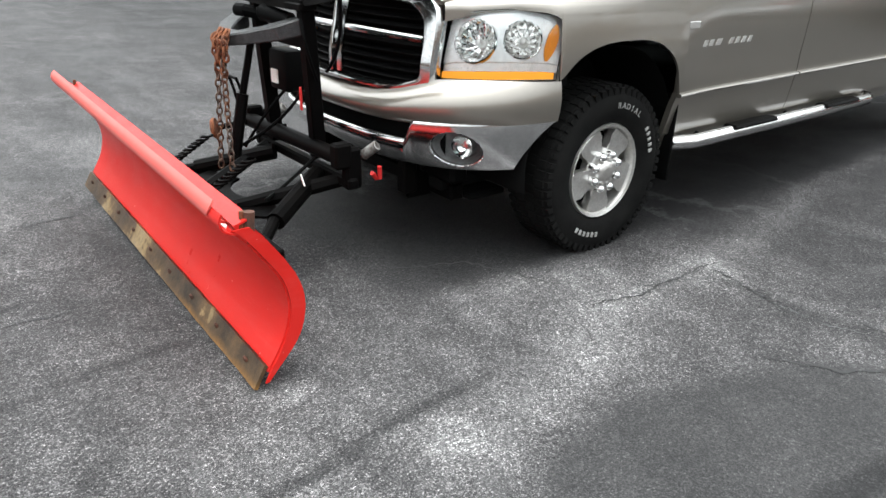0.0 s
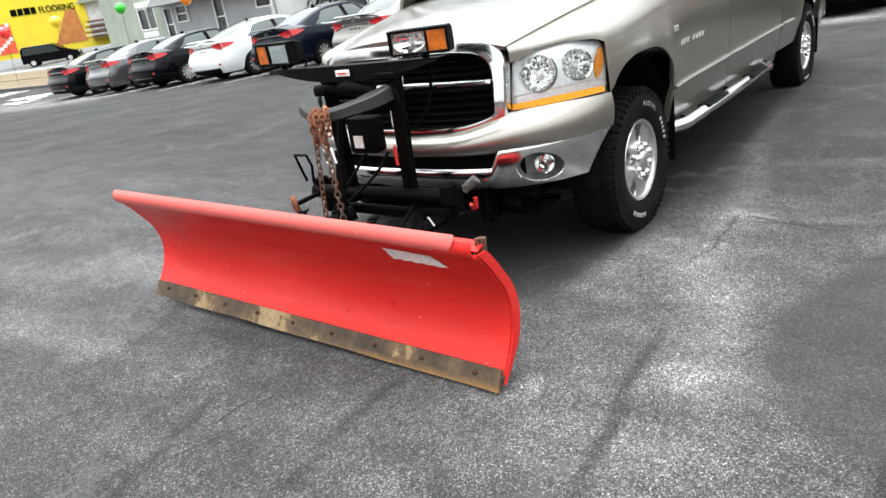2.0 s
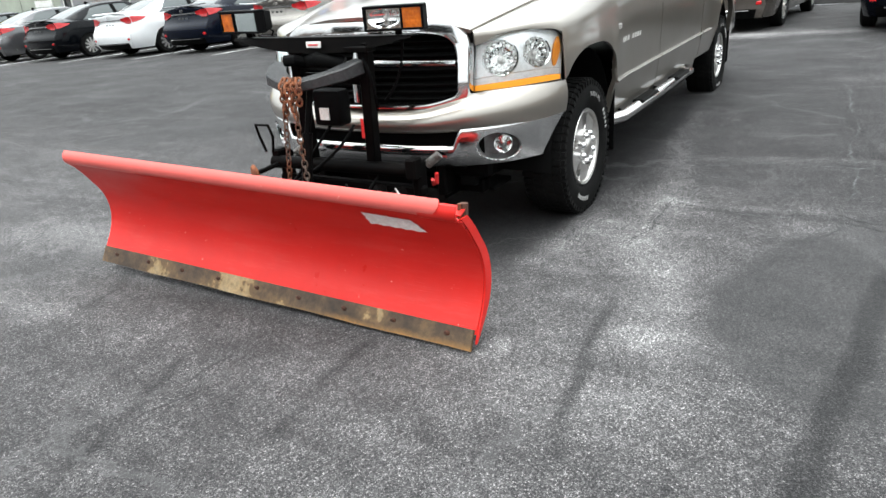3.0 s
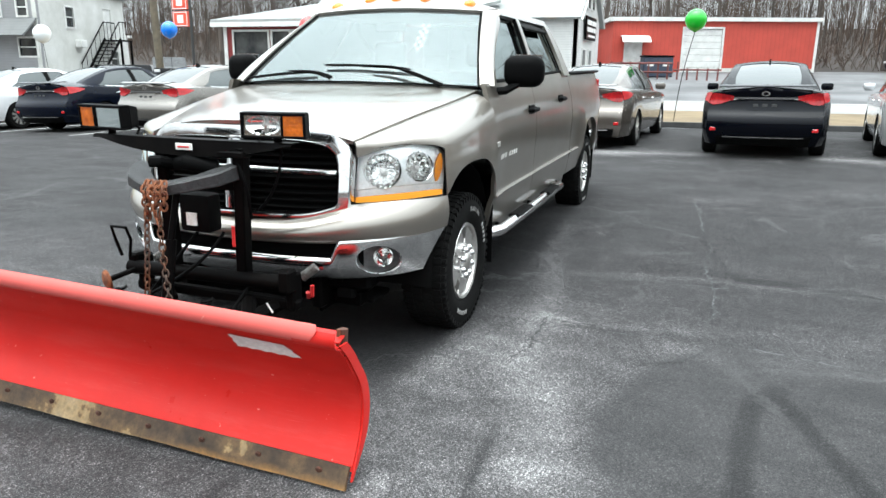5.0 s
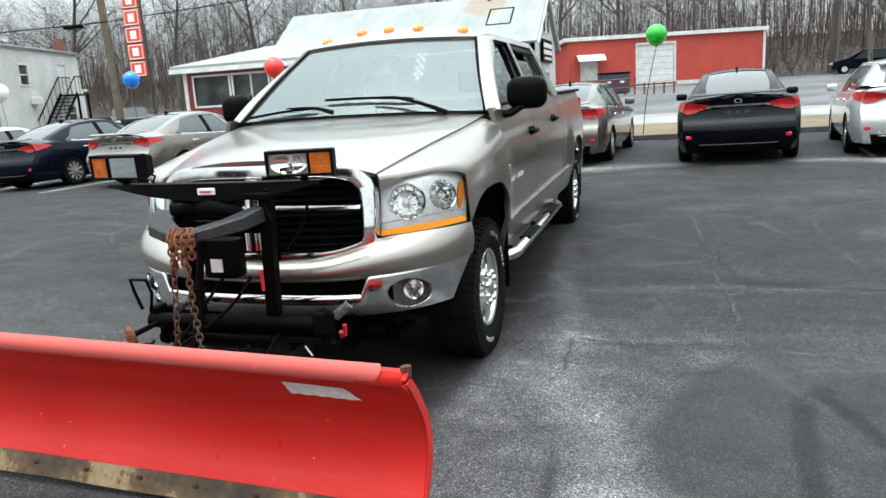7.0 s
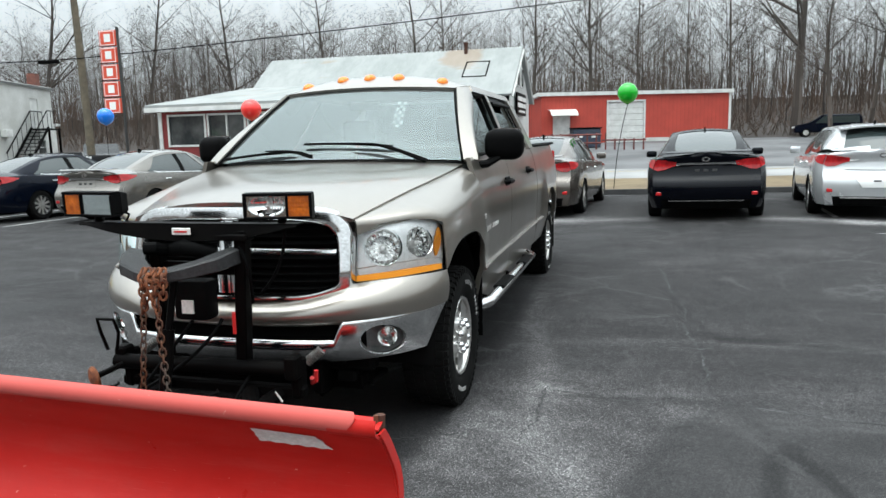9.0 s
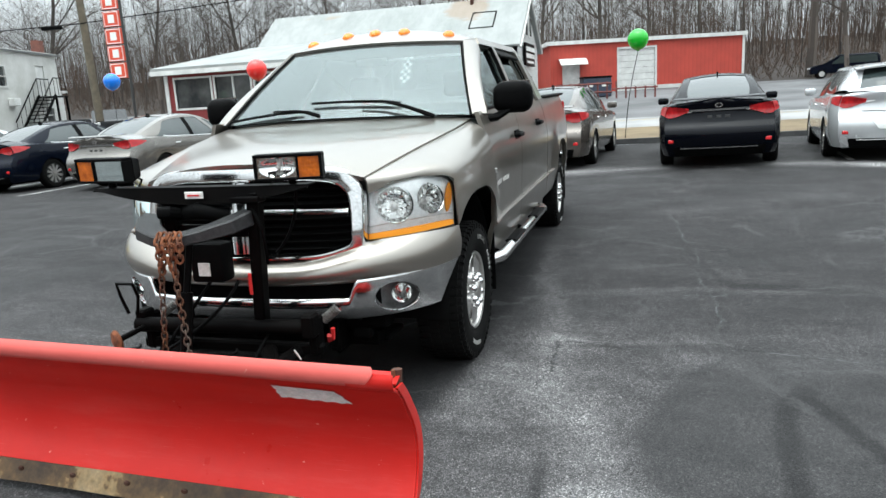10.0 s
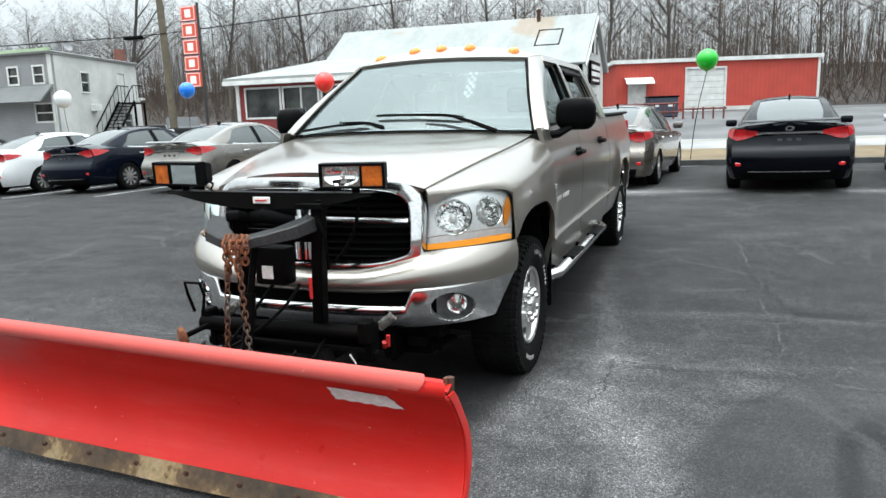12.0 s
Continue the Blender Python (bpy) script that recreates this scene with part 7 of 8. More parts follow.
wall("wall", (45.0, 8.45), (45.0, 24.0), hz, 4.15, "white_siding", HOUSE)
wall("wall", (45.0, 24.0), (37.6, 24.0), hz, 4.15, "white_siding", HOUSE)
for ex, ez in ((37.25, 3.98), (45.35, 3.98)):
    bm = bmesh.new()
    grid(bm, lambda y, t: Vector((41.3 + (ex - 41.3) * t, y, 6.90 + (ez - 6.90) * t)), lin(8.02, 24.2, 24), lin(0, 1, 4))
    solid(bm, 0.12)
    part("roof", bm, "tin", HOUSE, "pale weathered metal roof with rust stains")
bm = bmesh.new()
for ex in (37.25, 45.35):
    tube(bm, [(41.3, 8.0, 6.84), (ex, 8.0, 3.92)], 0.07, 4)
part("barge_board", bm, "white_trim", HOUSE)
for y0, y1 in ((9.75, 11.1),):
    sk = new("skylight")
    sk.parent = HOUSE
    t0, t1 = 0.30, 0.62
    pt = lambda y, t: Vector((41.3 + (37.25 - 41.3) * t - 0.06, y, 6.90 + (3.98 - 6.90) * t + 0.08))
    bm = bmesh.new()
    tube(bm, [pt(y0, t0), pt(y1, t0), pt(y1, t1), pt(y0, t1)], 0.07, 4, close=True)
    part("skylight_frame", bm, "black_plastic", sk)
    bm = bmesh.new()
    grid(bm, pt, [y0, y1], [t0, t1])
    part("pane", bm, "sky_pane", sk)
bm = bmesh.new()
tube(bm, [(40.9, 11.35, 6.5), (40.9, 11.35, 7.25)], 0.11, 10)
tube(bm, [(40.9, 11.35, 7.25), (40.9, 11.35, 7.38)], 0.16, 10)
part("chimney_pipe", bm, "dark_rust", HOUSE, "short rusty metal flue pipe")
# gable windows and sign board
for x0, x1, h0, h1 in ((40.2, 40.8, 4.75, 5.75), (41.6, 42.2, 4.75, 5.75), (39.2, 39.9, 1.2, 2.5), (41.2, 41.9, 1.2, 2.5)):
    w = new("window")
    w.parent = HOUSE
    part("window_frame", boxm((x0 - 0.08, 8.17, h0 - 0.08), (x1 + 0.08, 8.26, h1 + 0.08)), "white_trim", w, smooth=False)
    part("pane", boxm((x0, 8.15, h0), (x1, 8.18, h1)), "pane", w, smooth=False)
sgn = new("sign_board")
sgn.parent = HOUSE
part("board", boxm((39.3, 8.06, 3.05), (42.6, 8.16, 4.3), 0.02), "black_steel", sgn, "dark sign board with pale lettering bars")
for k, (a, b, z) in enumerate(((39.5, 40.9, 3.85), (41.1, 42.4, 3.85), (39.5, 41.4, 3.48), (41.6, 42.3, 3.48), (39.8, 42.1, 3.20))):
    part("lettering_bar", boxm((a, 8.03, z), (b, 8.065, z + (0.24 if k < 4 else 0.12))), "sign_white", sgn, smooth=False)
# porch
PX = 27.9
holes = [(0.5, 2.35, 1.15, 2.45), (2.6, 4.4, 1.15, 2.45), (4.65, 6.4, 1.15, 2.45), (6.65, 8.4, 1.15, 2.45)]
pw, pm = wall("porch_wall", (PX, 23.0), (PX, 13.0), hz, 3.2, "red_boards", HOUSE, holes)
for k, (a0, a1, h0, h1) in enumerate(holes):
    window(HOUSE, pm, a0, a1, h0, h1, split=1 if k == 0 else 2)
part("corner_board", boxm((PX - 0.05, 22.88, hz), (PX + 0.12, 23.06, 3.2)), "white_trim", HOUSE, smooth=False)
side_holes = [(0.8, 3.0, 1.15, 2.45), (3.4, 5.6, 1.15, 2.45), (6.0, 8.2, 1.15, 2.45)]
pw2, pm2 = wall("porch_wall", (37.6, 23.0), (PX, 23.0), hz, 3.2, "red_boards", HOUSE, side_holes)
for a0, a1, h0, h1 in side_holes:
    window(HOUSE, pm2, a0, a1, h0, h1, split=2)
bm = bmesh.new()
grid(bm, lambda t, y: Vector((27.4 + (38.2 - 27.4) * t, y + 0.9 * t * (1 if y > 20 else 0), 3.38 + 1.55 * t)), lin(0, 1, 8), lin(12.6, 23.4, 10))
solid(bm, 0.14)
part("porch_roof", bm, "tin", HOUSE)
part("porch_fascia", boxm((27.34, 12.6, 3.20), (27.44, 23.4, 3.40)), "white_trim", HOUSE, smooth=False)
part("porch_interior", boxm((31.5, 13.2, hz), (31.7, 22.8, 3.1)), "grey_siding", HOUSE, smooth=False)
# low brown railing by the house
RAIL = thing("railing", "red-brown wooden railing beside the house", "railing")
bm = bmesh.new()
for k in range(12):
    y = 7.2 - 0.55 * k
    part("post", boxm((44.0 - 0.12 * k, y - 0.05, 0.6), (44.1 - 0.12 * k, y + 0.05, 1.95 - (0.35 if k > 7 else 0))), "brown_rail", RAIL, smooth=False)
for z in (1.85, 1.35):
    bm = bmesh.new()
    tube(bm, [(44.05, 7.3, z), (43.2, 3.6, z)], 0.06, 4)
    part("rail", bm, "brown_rail", RAIL)
bm = bmesh.new()
tube(bm, [(43.2, 3.6, 1.5), (42.7, 1.0, 1.5)], 0.05, 4)
part("rail", bm, "brown_rail", RAIL)

# red warehouse
RED = thing("warehouse", "red metal warehouse with white roller door and flat roof", "warehouse")
rp0, rp1 = (56.4, 8.9), (60.5, -5.5)
rz0, rz1 = 1.2, 5.05
rL = (Vector(rp1) - Vector(rp0)).length
# distances along the front from its near corner
gd0, gd1 = 5.35, 8.15
rw, rm = wall("wall", rp0, rp1, rz0, rz1, "red_siding", RED, [(gd0, gd1, 0.0, 3.3), (0.9, 2.3, 0.0, 2.3)], 0.25)
part("wall", boxm((0, 0.3, 0), (0.2, 14, rz1 - rz0), 0, 1, rm), "red_siding", RED, smooth=False)
part("wall", boxm((rL - 0.2, 0.3, 0), (rL, 14, rz1 - rz0), 0, 1, rm), "red_siding", RED, smooth=False)
part("roof", boxm((-0.3, -0.25, rz1 - rz0), (rL + 0.3, 14.3, rz1 - rz0 + 0.28), 0, 1, rm), "white_trim", RED, smooth=False)
part("corner_trim", boxm((rL - 0.02, -0.06, 0), (rL + 0.16, 0.2, rz1 - rz0), 0, 1, rm), "white_trim", RED, smooth=False)
part("plinth", boxm((gd1 + 0.2, -0.04, 0), (rL, 0.0, 0.45), 0, 1, rm), "stucco", RED, smooth=False)
door = new("roller_door")
door.parent = RED
for k in range(7):
    part("panel", boxm((gd0, 0.06, 0.02 + 0.468 * k), (gd1, 0.12, 0.02 + 0.468 * k + 0.45), 0.01, 1, rm), "white_trim", door, smooth=False)
bm = bmesh.new()
for lo, hi in (((gd0 - 0.15, 0), (gd0, 3.45)), ((gd1, 0), (gd1 + 0.15, 3.45)), ((gd0, 3.3), (gd1, 3.45))):
    box(bm, (lo[0], -0.06, lo[1]), (hi[0], 0.1, hi[1]), 0, 1, rm)
part("door_frame", bm, "white_trim", RED, smooth=False)
part("side_door", boxm((0.9, 0.06, 0), (2.3, 0.12, 2.3), 0.01, 1, rm), "white_trim", RED, smooth=False)
bm = bmesh.new()
grid(bm, lambda a, t: rm @ Vector((a, -1.3 * t, 2.75 - 0.5 * t * t)), lin(0.6, 2.7, 4), lin(0, 1, 5))
solid(bm, 0.05)
part("door_canopy", bm, "white_trim", RED)
DUMP = thing("dumpster", "dark blue steel dumpster with plastic lid", "dumpster", pose(49.5, 5.0, 0.95, 0, 0, 105))
part("bin", boxm((-0.95, -0.7, 0.08), (0.95, 0.7, 1.35), 0.05), "dark_blue", DUMP)
part("lid", boxm((-1.0, -0.75, 1.35), (1.0, 0.75, 1.45), 0.03), "black_plastic", DUMP)
for k in (-0.5, 0.5):
    part("label", boxm((k - 0.2, 0.70, 0.75), (k + 0.2, 0.715, 0.95)), "label", DUMP, smooth=False)

# two-storey block with outside stair
BLK = thing("two_storey_building", "two-storey white stucco and grey clapboard building with metal stair", "building")
bz, bt = 0.5, 5.22
c0, c1 = (26.45, 33.1), (35.1, 35.9)
wr_holes = [(2.6, 3.4, 2.9, 3.9), (6.6, 7.5, 2.3, 4.1), (7.0, 7.9, 0.9, 1.7)]
wr, wrm = wall("wall", c0, c1, bz, bt, "stucco", BLK, wr_holes, 0.2)
window(BLK, wrm, *wr_holes[0], sash=True)
window(BLK, wrm, *wr_holes[2], sash=True)
part("upper_door", boxm((6.6, 0.06, 2.3), (7.5, 0.1, 4.1), 0, 1, wrm), "white_trim", BLK, smooth=False)
wf_holes = [(0.55, 1.20, 3.30, 4.10), (2.35, 3.0, 3.30, 4.10), (4.6, 5.3, 3.30, 4.10), (0.15, 1.35, 1.35, 2.2), (4.4, 5.2, 0.2, 2.1), (8.1, 9.1, 1.25, 2.1), (9.7, 10.4, 0.2, 2.1)]
wf, wfm = wall("wall", (26.45, 43.9), (26.45, 33.12), bz, bt, "grey_siding", BLK, [(10.78 - h[1], 10.78 - h[0], h[2], h[3]) for h in wf_holes], 0.2)
for h in wf_holes:
    window(BLK, wfm, 10.78 - h[1], 10.78 - h[0], h[2], h[3], sash=True)
# olive shop front at the far end, its window between a white blind box and a white board
of_hole = (4.5, 6.3, 1.1, 2.3)
of, ofm = wall("wall", (26.45, 51.0), (26.45, 43.9), bz, bt + 1.2, "olive_wall", BLK, [of_hole], 0.2)
window(BLK, ofm, *of_hole, split=2)
part("blind_box", boxm((4.4, -0.12, 2.42), (6.4, -0.002, 2.78), 0.02, 1, ofm), "white_trim", BLK)
part("white_board", boxm((4.5, -0.06, 0.55), (6.3, -0.002, 0.92), 0.01, 1, ofm), "white_trim", BLK)
wall("wall", (35.1, 35.9), (33, 52), bz, bt, "stucco", BLK)
bm = bmesh.new()
f4 = [(26.2, 32.9), (35.3, 35.8), (33, 52), (26.7, 52), (26.7, 43.85), (26.2, 43.85)]
slab(bm, f4, 0.10, shift(0, 0, bt))
part("roof", bm, "shingle", BLK, smooth=False)
part("parapet", boxm((26.25, 33.0, bt + 0.02), (26.44, 43.85, bt + 0.26)), "green_trim", BLK, smooth=False)
bm = bmesh.new()
box(bm, (0, -0.10, bt - bz - 0.02), (9.15, 0.02, bt - bz + 0.14), 0, 1, wrm)
part("parapet", bm, "white_trim", BLK, smooth=False)
bm = bmesh.new()
grid(bm, lambda t, y: Vector((26.40 - 0.9 * t, y, 3.62 - 0.85 * t)), lin(0, 1, 3), lin(33.0, 43.85, 12))
solid(bm, 0.08)
part("pent_roof", bm, "shingle", BLK, "dark grey shingle awning roof")
ch = part("chimney", boxm((8.5, 0.5, bt - bz), (9.0, 1.0, bt - bz + 0.95), 0, 1, wrm), "brick", BLK, smooth=False)
st = new("outside_stair")
st.parent = BLK
st.location = wrm.to_3x3() @ Vector((-0.4, 0, 0))
for k in range(12):
    a = 3.9 + 0.235 * k
    part("step", boxm((a, -1.05, 0.20 * k + 0.1), (a + 0.27, -0.1, 0.20 * k + 0.14), 0, 1, wrm), "black_steel", st, smooth=False)
for y in (-1.05, -0.12):
    bm = bmesh.new()
    tube(bm, [wrm @ Vector((3.9, y, 0.05)), wrm @ Vector((6.7, y, 2.40))], 0.09, 4)
    tube(bm, [wrm @ Vector((3.9, y, 1.0)), wrm @ Vector((6.7, y, 3.35)), wrm @ Vector((8.0, y, 3.35))], 0.035, 5)
    for k in range(6):
        a = 3.95 + 0.55 * k
        tube(bm, [wrm @ Vector((a, y, 0.05 + (a - 3.9) * 0.84)), wrm @ Vector((a, y, 1.0 + (a - 3.9) * 0.84))], 0.02, 4)
    for a in (7.1, 7.5, 8.0):
        tube(bm, [wrm @ Vector((a, y, 2.3)), wrm @ Vector((a, y, 3.35))], 0.02, 4)
    part("stair_rail", bm, "black_steel", st)
part("landing", boxm((6.7, -1.1, 2.28), (8.1, -0.02, 2.36), 0, 1, wrm), "black_steel", st, smooth=False)
for a in (6.8, 8.0):
    part("landing_post", boxm((a - 0.05, -1.08, 0), (a + 0.05, -0.98, 2.3), 0, 1, wrm), "black_steel", st, smooth=False)
part("air_conditioner", boxm((3.3, -0.35, 1.85), (3.9, 0.0, 2.25), 0.03, 1, wrm), "white_trim", BLK)
bm = bmesh.new()
lathe(bm, [(0.001, 0.0), (0.12, 0.02), (0.21, 0.06), (0.22, 0.07)], 20, Matrix.Translation((29.0, 34.6, bt + 0.55)) @ Euler((0.9, -0.6, 0)).to_matrix().to_4x4())
tube(bm, [(29.0, 34.6, bt), (29.0, 34.6, bt + 0.55)], 0.03, 6)
part("satellite_dish", bm, "grey_siding", BLK)
part("annexe", boxm((8.7, 0.4, 0), (10.2, 3.4, 2.6), 0, 1, wrm), "stucco", BLK, smooth=False)
part("annexe_roof", boxm((8.6, 0.2, 2.6), (10.4, 3.6, 2.75), 0, 1, wrm), "white_trim", BLK, smooth=False)

# yellow shop
SHOP = thing("yellow_shop", "bright yellow painted shop wall with dark lettering", "shop")
sp0, sp1 = (22.6, 64.2), (29.2, 56.2)
sw, sm = wall("wall", sp0, sp1, 1.0, 7.0, "yellow_wall", SHOP, [(8.0, 9.3, 0.6, 3.2)])
part("shop_door", boxm((8.0, 0.08, 0.6), (9.3, 0.14, 3.2), 0, 1, sm), "white_trim", SHOP, smooth=False)
for k in range(7):
    part("door_step", boxm((7.9, -0.3 - 0.12 * (7 - k), 0.6 - 0.0 + 0.2 * k), (9.5, 0.0, 0.68 + 0.2 * k), 0, 1, sm), "white_trim" if k % 2 else "brick", SHOP, smooth=False)
bm = bmesh.new()
slab(bm, [(7.6, 3.2), (9.8, 3.2), (8.7, 4.0)], 0.5, sm @ Matrix(((1, 0, 0, 0), (0, 0, -1, 0.0), (0, 1, 0, 0), (0, 0, 0, 1))))
part("door_gable", bm, "olive_wall", SHOP, smooth=False)
wall("wall", (29.3, 56.1), (26.45, 51.0), 0.8, 6.6, "olive_wall", SHOP)
part("checker_panel", boxm((0.3, -0.04, 0.4), (1.9, -0.005, 2.6), 0, 1, sm), "sign_red", SHOP, smooth=False)
for k in range(10):
    part("checker_square", boxm((0.3 + 0.32 * (k % 5), -0.05, 0.5 + 0.42 * k * 0.5), (0.58 + 0.32 * (k % 5), -0.04, 0.75 + 0.42 * k * 0.5), 0, 1, sm), "sign_white", SHOP, smooth=False)
for k in range(5):
    bm = bmesh.new()
    slab(bm, [(5.0 + 0.45 * k, 0.5), (5.5 + 0.5 * k, 0.5), (6.6 + 0.16 * k, 2.9), (6.45 + 0.16 * k, 2.9)], 0.03, sm @ Matrix(((1, 0, 0, 0), (0, 0, -1, -0.006), (0, 1, 0, 0), (0, 0, 0, 1))))
    part("painted_plank", bm, "plank_orange", SHOP, "painted wooden board", False)
cu = bpy.data.curves.new("lettering", "FONT")
cu.body, cu.size, cu.extrude = "FLOORING", 0.66, 0.02
tmp = bpy.data.objects.new("lettering", cu)
bm = bmesh.new()
bm.from_mesh(tmp.to_mesh())
for v in bm.verts:
    v.co = sm @ Vector((4.5 + v.co.x * 0.85, -0.04 - v.co.z, 3.0 + v.co.y - 0.03 * v.co.x))
bpy.data.objects.remove(tmp)
part("lettering", bm, "black_plastic", SHOP, smooth=False)
for a, b in ((2.3, 2.75), (2.85, 3.25), (3.35, 3.8), (3.9, 4.25)):
    part("lettering_bar", boxm((a, -0.05, 3.0 + 0.02 * (4 - a)), (b, -0.005, 3.48 + 0.02 * (4 - a)), 0, 1, sm), "black_plastic", SHOP, smooth=False)
for k in range(3):
    part("lettering_bar", boxm((6.0 + 1.3 * k, -0.05, 5.3), (7.0 + 1.3 * k, -0.005, 5.5), 0, 1, sm), "black_plastic", SHOP, smooth=False)



def pushed_out(k):
    """Scale about the walker's eye: the same shape, farther off and larger."""
    e = Vector((-1.07, 1.5, 1.49))
    return Matrix.Translation(e) @ Matrix.Diagonal((k, k, k, 1)) @ Matrix.Translation(-e)


HOUSE.matrix_basis = pushed_out(1.15)
RAIL.matrix_basis = pushed_out(1.08)
BLK.matrix_basis = pushed_out(1.22)
SHOP.matrix_basis = Matrix.Translation((-1.07, 1.5, 0)) @ Matrix.Rotation(radians(-1.1), 4, "Z") @ Matrix.Translation((1.07, -1.5, 0)) @ pushed_out(1.22)

# ---- pole, wires, tall sign, balloons ----
POLE = thing("utility_pole", "tall weathered wooden utility pole beside the road", "utility pole", pushed_out(1.16) @ pose(27.4, 26.5, 0.3))
bm = bmesh.new()
tube(bm, [(0, 0, -0.3), (-0.1, 0.05, 5), (-0.25, 0.1, 11.0)], [0.19, 0.17, 0.13], 12)
part("pole", bm, "wood_pole", POLE)
bm = bmesh.new()
tube(bm, [(-0.6, 0.35, 8.2), (-0.6, 0.35, 9.2)], 0.24, 12)
part("transformer", bm, "grey_siding", POLE)
part("junction_box", boxm((-0.75, 0.9, 5.25), (-0.45, 1.9, 5.42), 0.04), "black_plastic", POLE)
wires = (((27.1, 26.6, 5.75), (40.0, -16.0, 10.6), 0.3, 0.028), ((27.1, 26.6, 5.75), (14.5, 72, 6.0), 0.5, 0.028), ((27.1, 26.6, 8.9), (40.0, -16.0, 11.6), 0.35, 0.012), ((27.1, 26.6, 8.9), (14.5, 72, 8.2), 0.5, 0.012), ((27.1, 26.6, 10.6), (40.0, -16.0, 13.2), 0.35, 0.012), ((27.1, 26.6, 10.6), (14.5, 72, 10.2), 0.5, 0.012))
for a, b, sag, r in wires:
    bm = bmesh.new()
    tube(bm, [pushed_out(1.16) @ (Vector(a).lerp(Vector(b), t) - Vector((0, 0, 4 * sag * t * (1 - t)))) for t in lin(0, 1, 24)], r, 5)
    tagged(part("overhead_wire", bm, "black_plastic", None, "thin black overhead cable along the road"), category="cable")
SIGN = thing("tall_sign", "tall sign of stacked red panels with white shapes", "sign", pushed_out(1.16) @ pose(27.3, 25.0, 0.3))
bm = bmesh.new()
tube(bm, [(0.0, -0.60, -0.3), (-0.05, -0.60, 6.75)], 0.065, 10)
part("post", bm, "rim_dark", SIGN)
for k in range(5):
    pan = part("panel", boxm((-0.06, -0.5, 2.92 + 0.76 * k), (0.10, 0.42, 3.60 + 0.76 * k), 0.02), "sign_red", SIGN)
    bm = bmesh.new()
    for lo, hi in (((-0.42, 3.54), (0.36, 3.575)), ((-0.42, 2.945), (0.36, 2.98)), ((-0.42, 2.98), (-0.39, 3.54)), ((0.33, 2.98), (0.36, 3.54)), ((-0.20, 3.08), (0.14, 3.44))):
        box(bm, (-0.075, lo[0], lo[1] + 0.76 * k), (-0.055, hi[0], hi[1] + 0.76 * k), 0.008)
    part("white_shape", bm, "sign_white", pan, smooth=False)
    part("panel_frame", boxm((-0.03, -0.56, 2.90 + 0.76 * k), (0.07, 0.48, 2.925 + 0.76 * k)), "black_steel", SIGN, smooth=False)


def balloon(color, name_color, x, y, z, r, bx, by, bz):
    b = thing("balloon", f"shiny {name_color} round balloon on a long string tied at the kerb", "balloon", pose(x, y, z), "balloons")
    key = "balloon_" + name_color
    if key not in MAT:
        MAT[key] = base_mat(key, color, 0.18, 0, 0.5, 0.3)[0]
    bm = bmesh.new()
    prof = [(0.001, -r * 1.12), (0.03, -r * 1.10), (0.045, -r * 1.04)] + [(r * math.cos(a) * (1 - 0.05 * max(0, -math.sin(a))), r * math.sin(a) * (1.0 if a > 0 else 1.05)) for a in lin(-1.45, 1.5, 16)] + [(0.001, r)]
    lathe(bm, prof, 24)
    part("envelope", bm, key, b)
    bm = bmesh.new()
    e = Vector((bx - x, by - y, bz - z))
    s = Vector((0, 0, -r * 1.1))
    tube(bm, [s.lerp(e, t) + Vector((0, 0.05 * math.sin(t * 3.1), 0)) for t in lin(0, 1, 12)], 0.009, 4)
    part("string", bm, "black_plastic", b)
    return b


def at_az(az, d):
    return -1.07 + d * math.cos(radians(az)), 1.5 + d * math.sin(radians(az))


for col, nm, az, el, d, r, az0 in (((0.02, 0.42, 0.02), "green", 0.82, 3.54, 21.0, 0.285, 1.75), ((0.01, 0.17, 0.72), "blue", 40.2, 2.47, 23.0, 0.235, 40.0), ((0.80, 0.035, 0.03), "red", 30.0, 2.91, 21.5, 0.29, 30.0), ((0.75, 0.77, 0.77), "white", 48.5, 1.96, 25.0, 0.26, 48.0), ((0.70, 0.22, 0.02), "orange", -17.1, 2.84, 23.0, 0.29, -17.0), ((0.70, 0.22, 0.02), "orange", 54.7, 1.75, 30.0, 0.24, 54.4), ((0.02, 0.30, 0.02), "green", 59.3, 1.75, 34.0, 0.22, 59.3), ((0.55, 0.05, 0.05), "red", 67.0, 1.3, 38.0, 0.26, 67.2), ((0.7, 0.5, 0.02), "yellow", 63.7, 1.5, 36.0, 0.24, 63.7), ((0.02, 0.12, 0.45), "blue", 71.0, 1.76, 42.0, 0.24, 71.0)):
    k = 18.4 / math.cos(radians(az)) / d
    d, r = d * k, r * k
    x, y = at_az(az, d)
    bx, by = at_az(az0, d)
    balloon(col, nm, x, y, 1.49 + d * math.tan(radians(el)), r, bx, by, ground_z(bx, by))

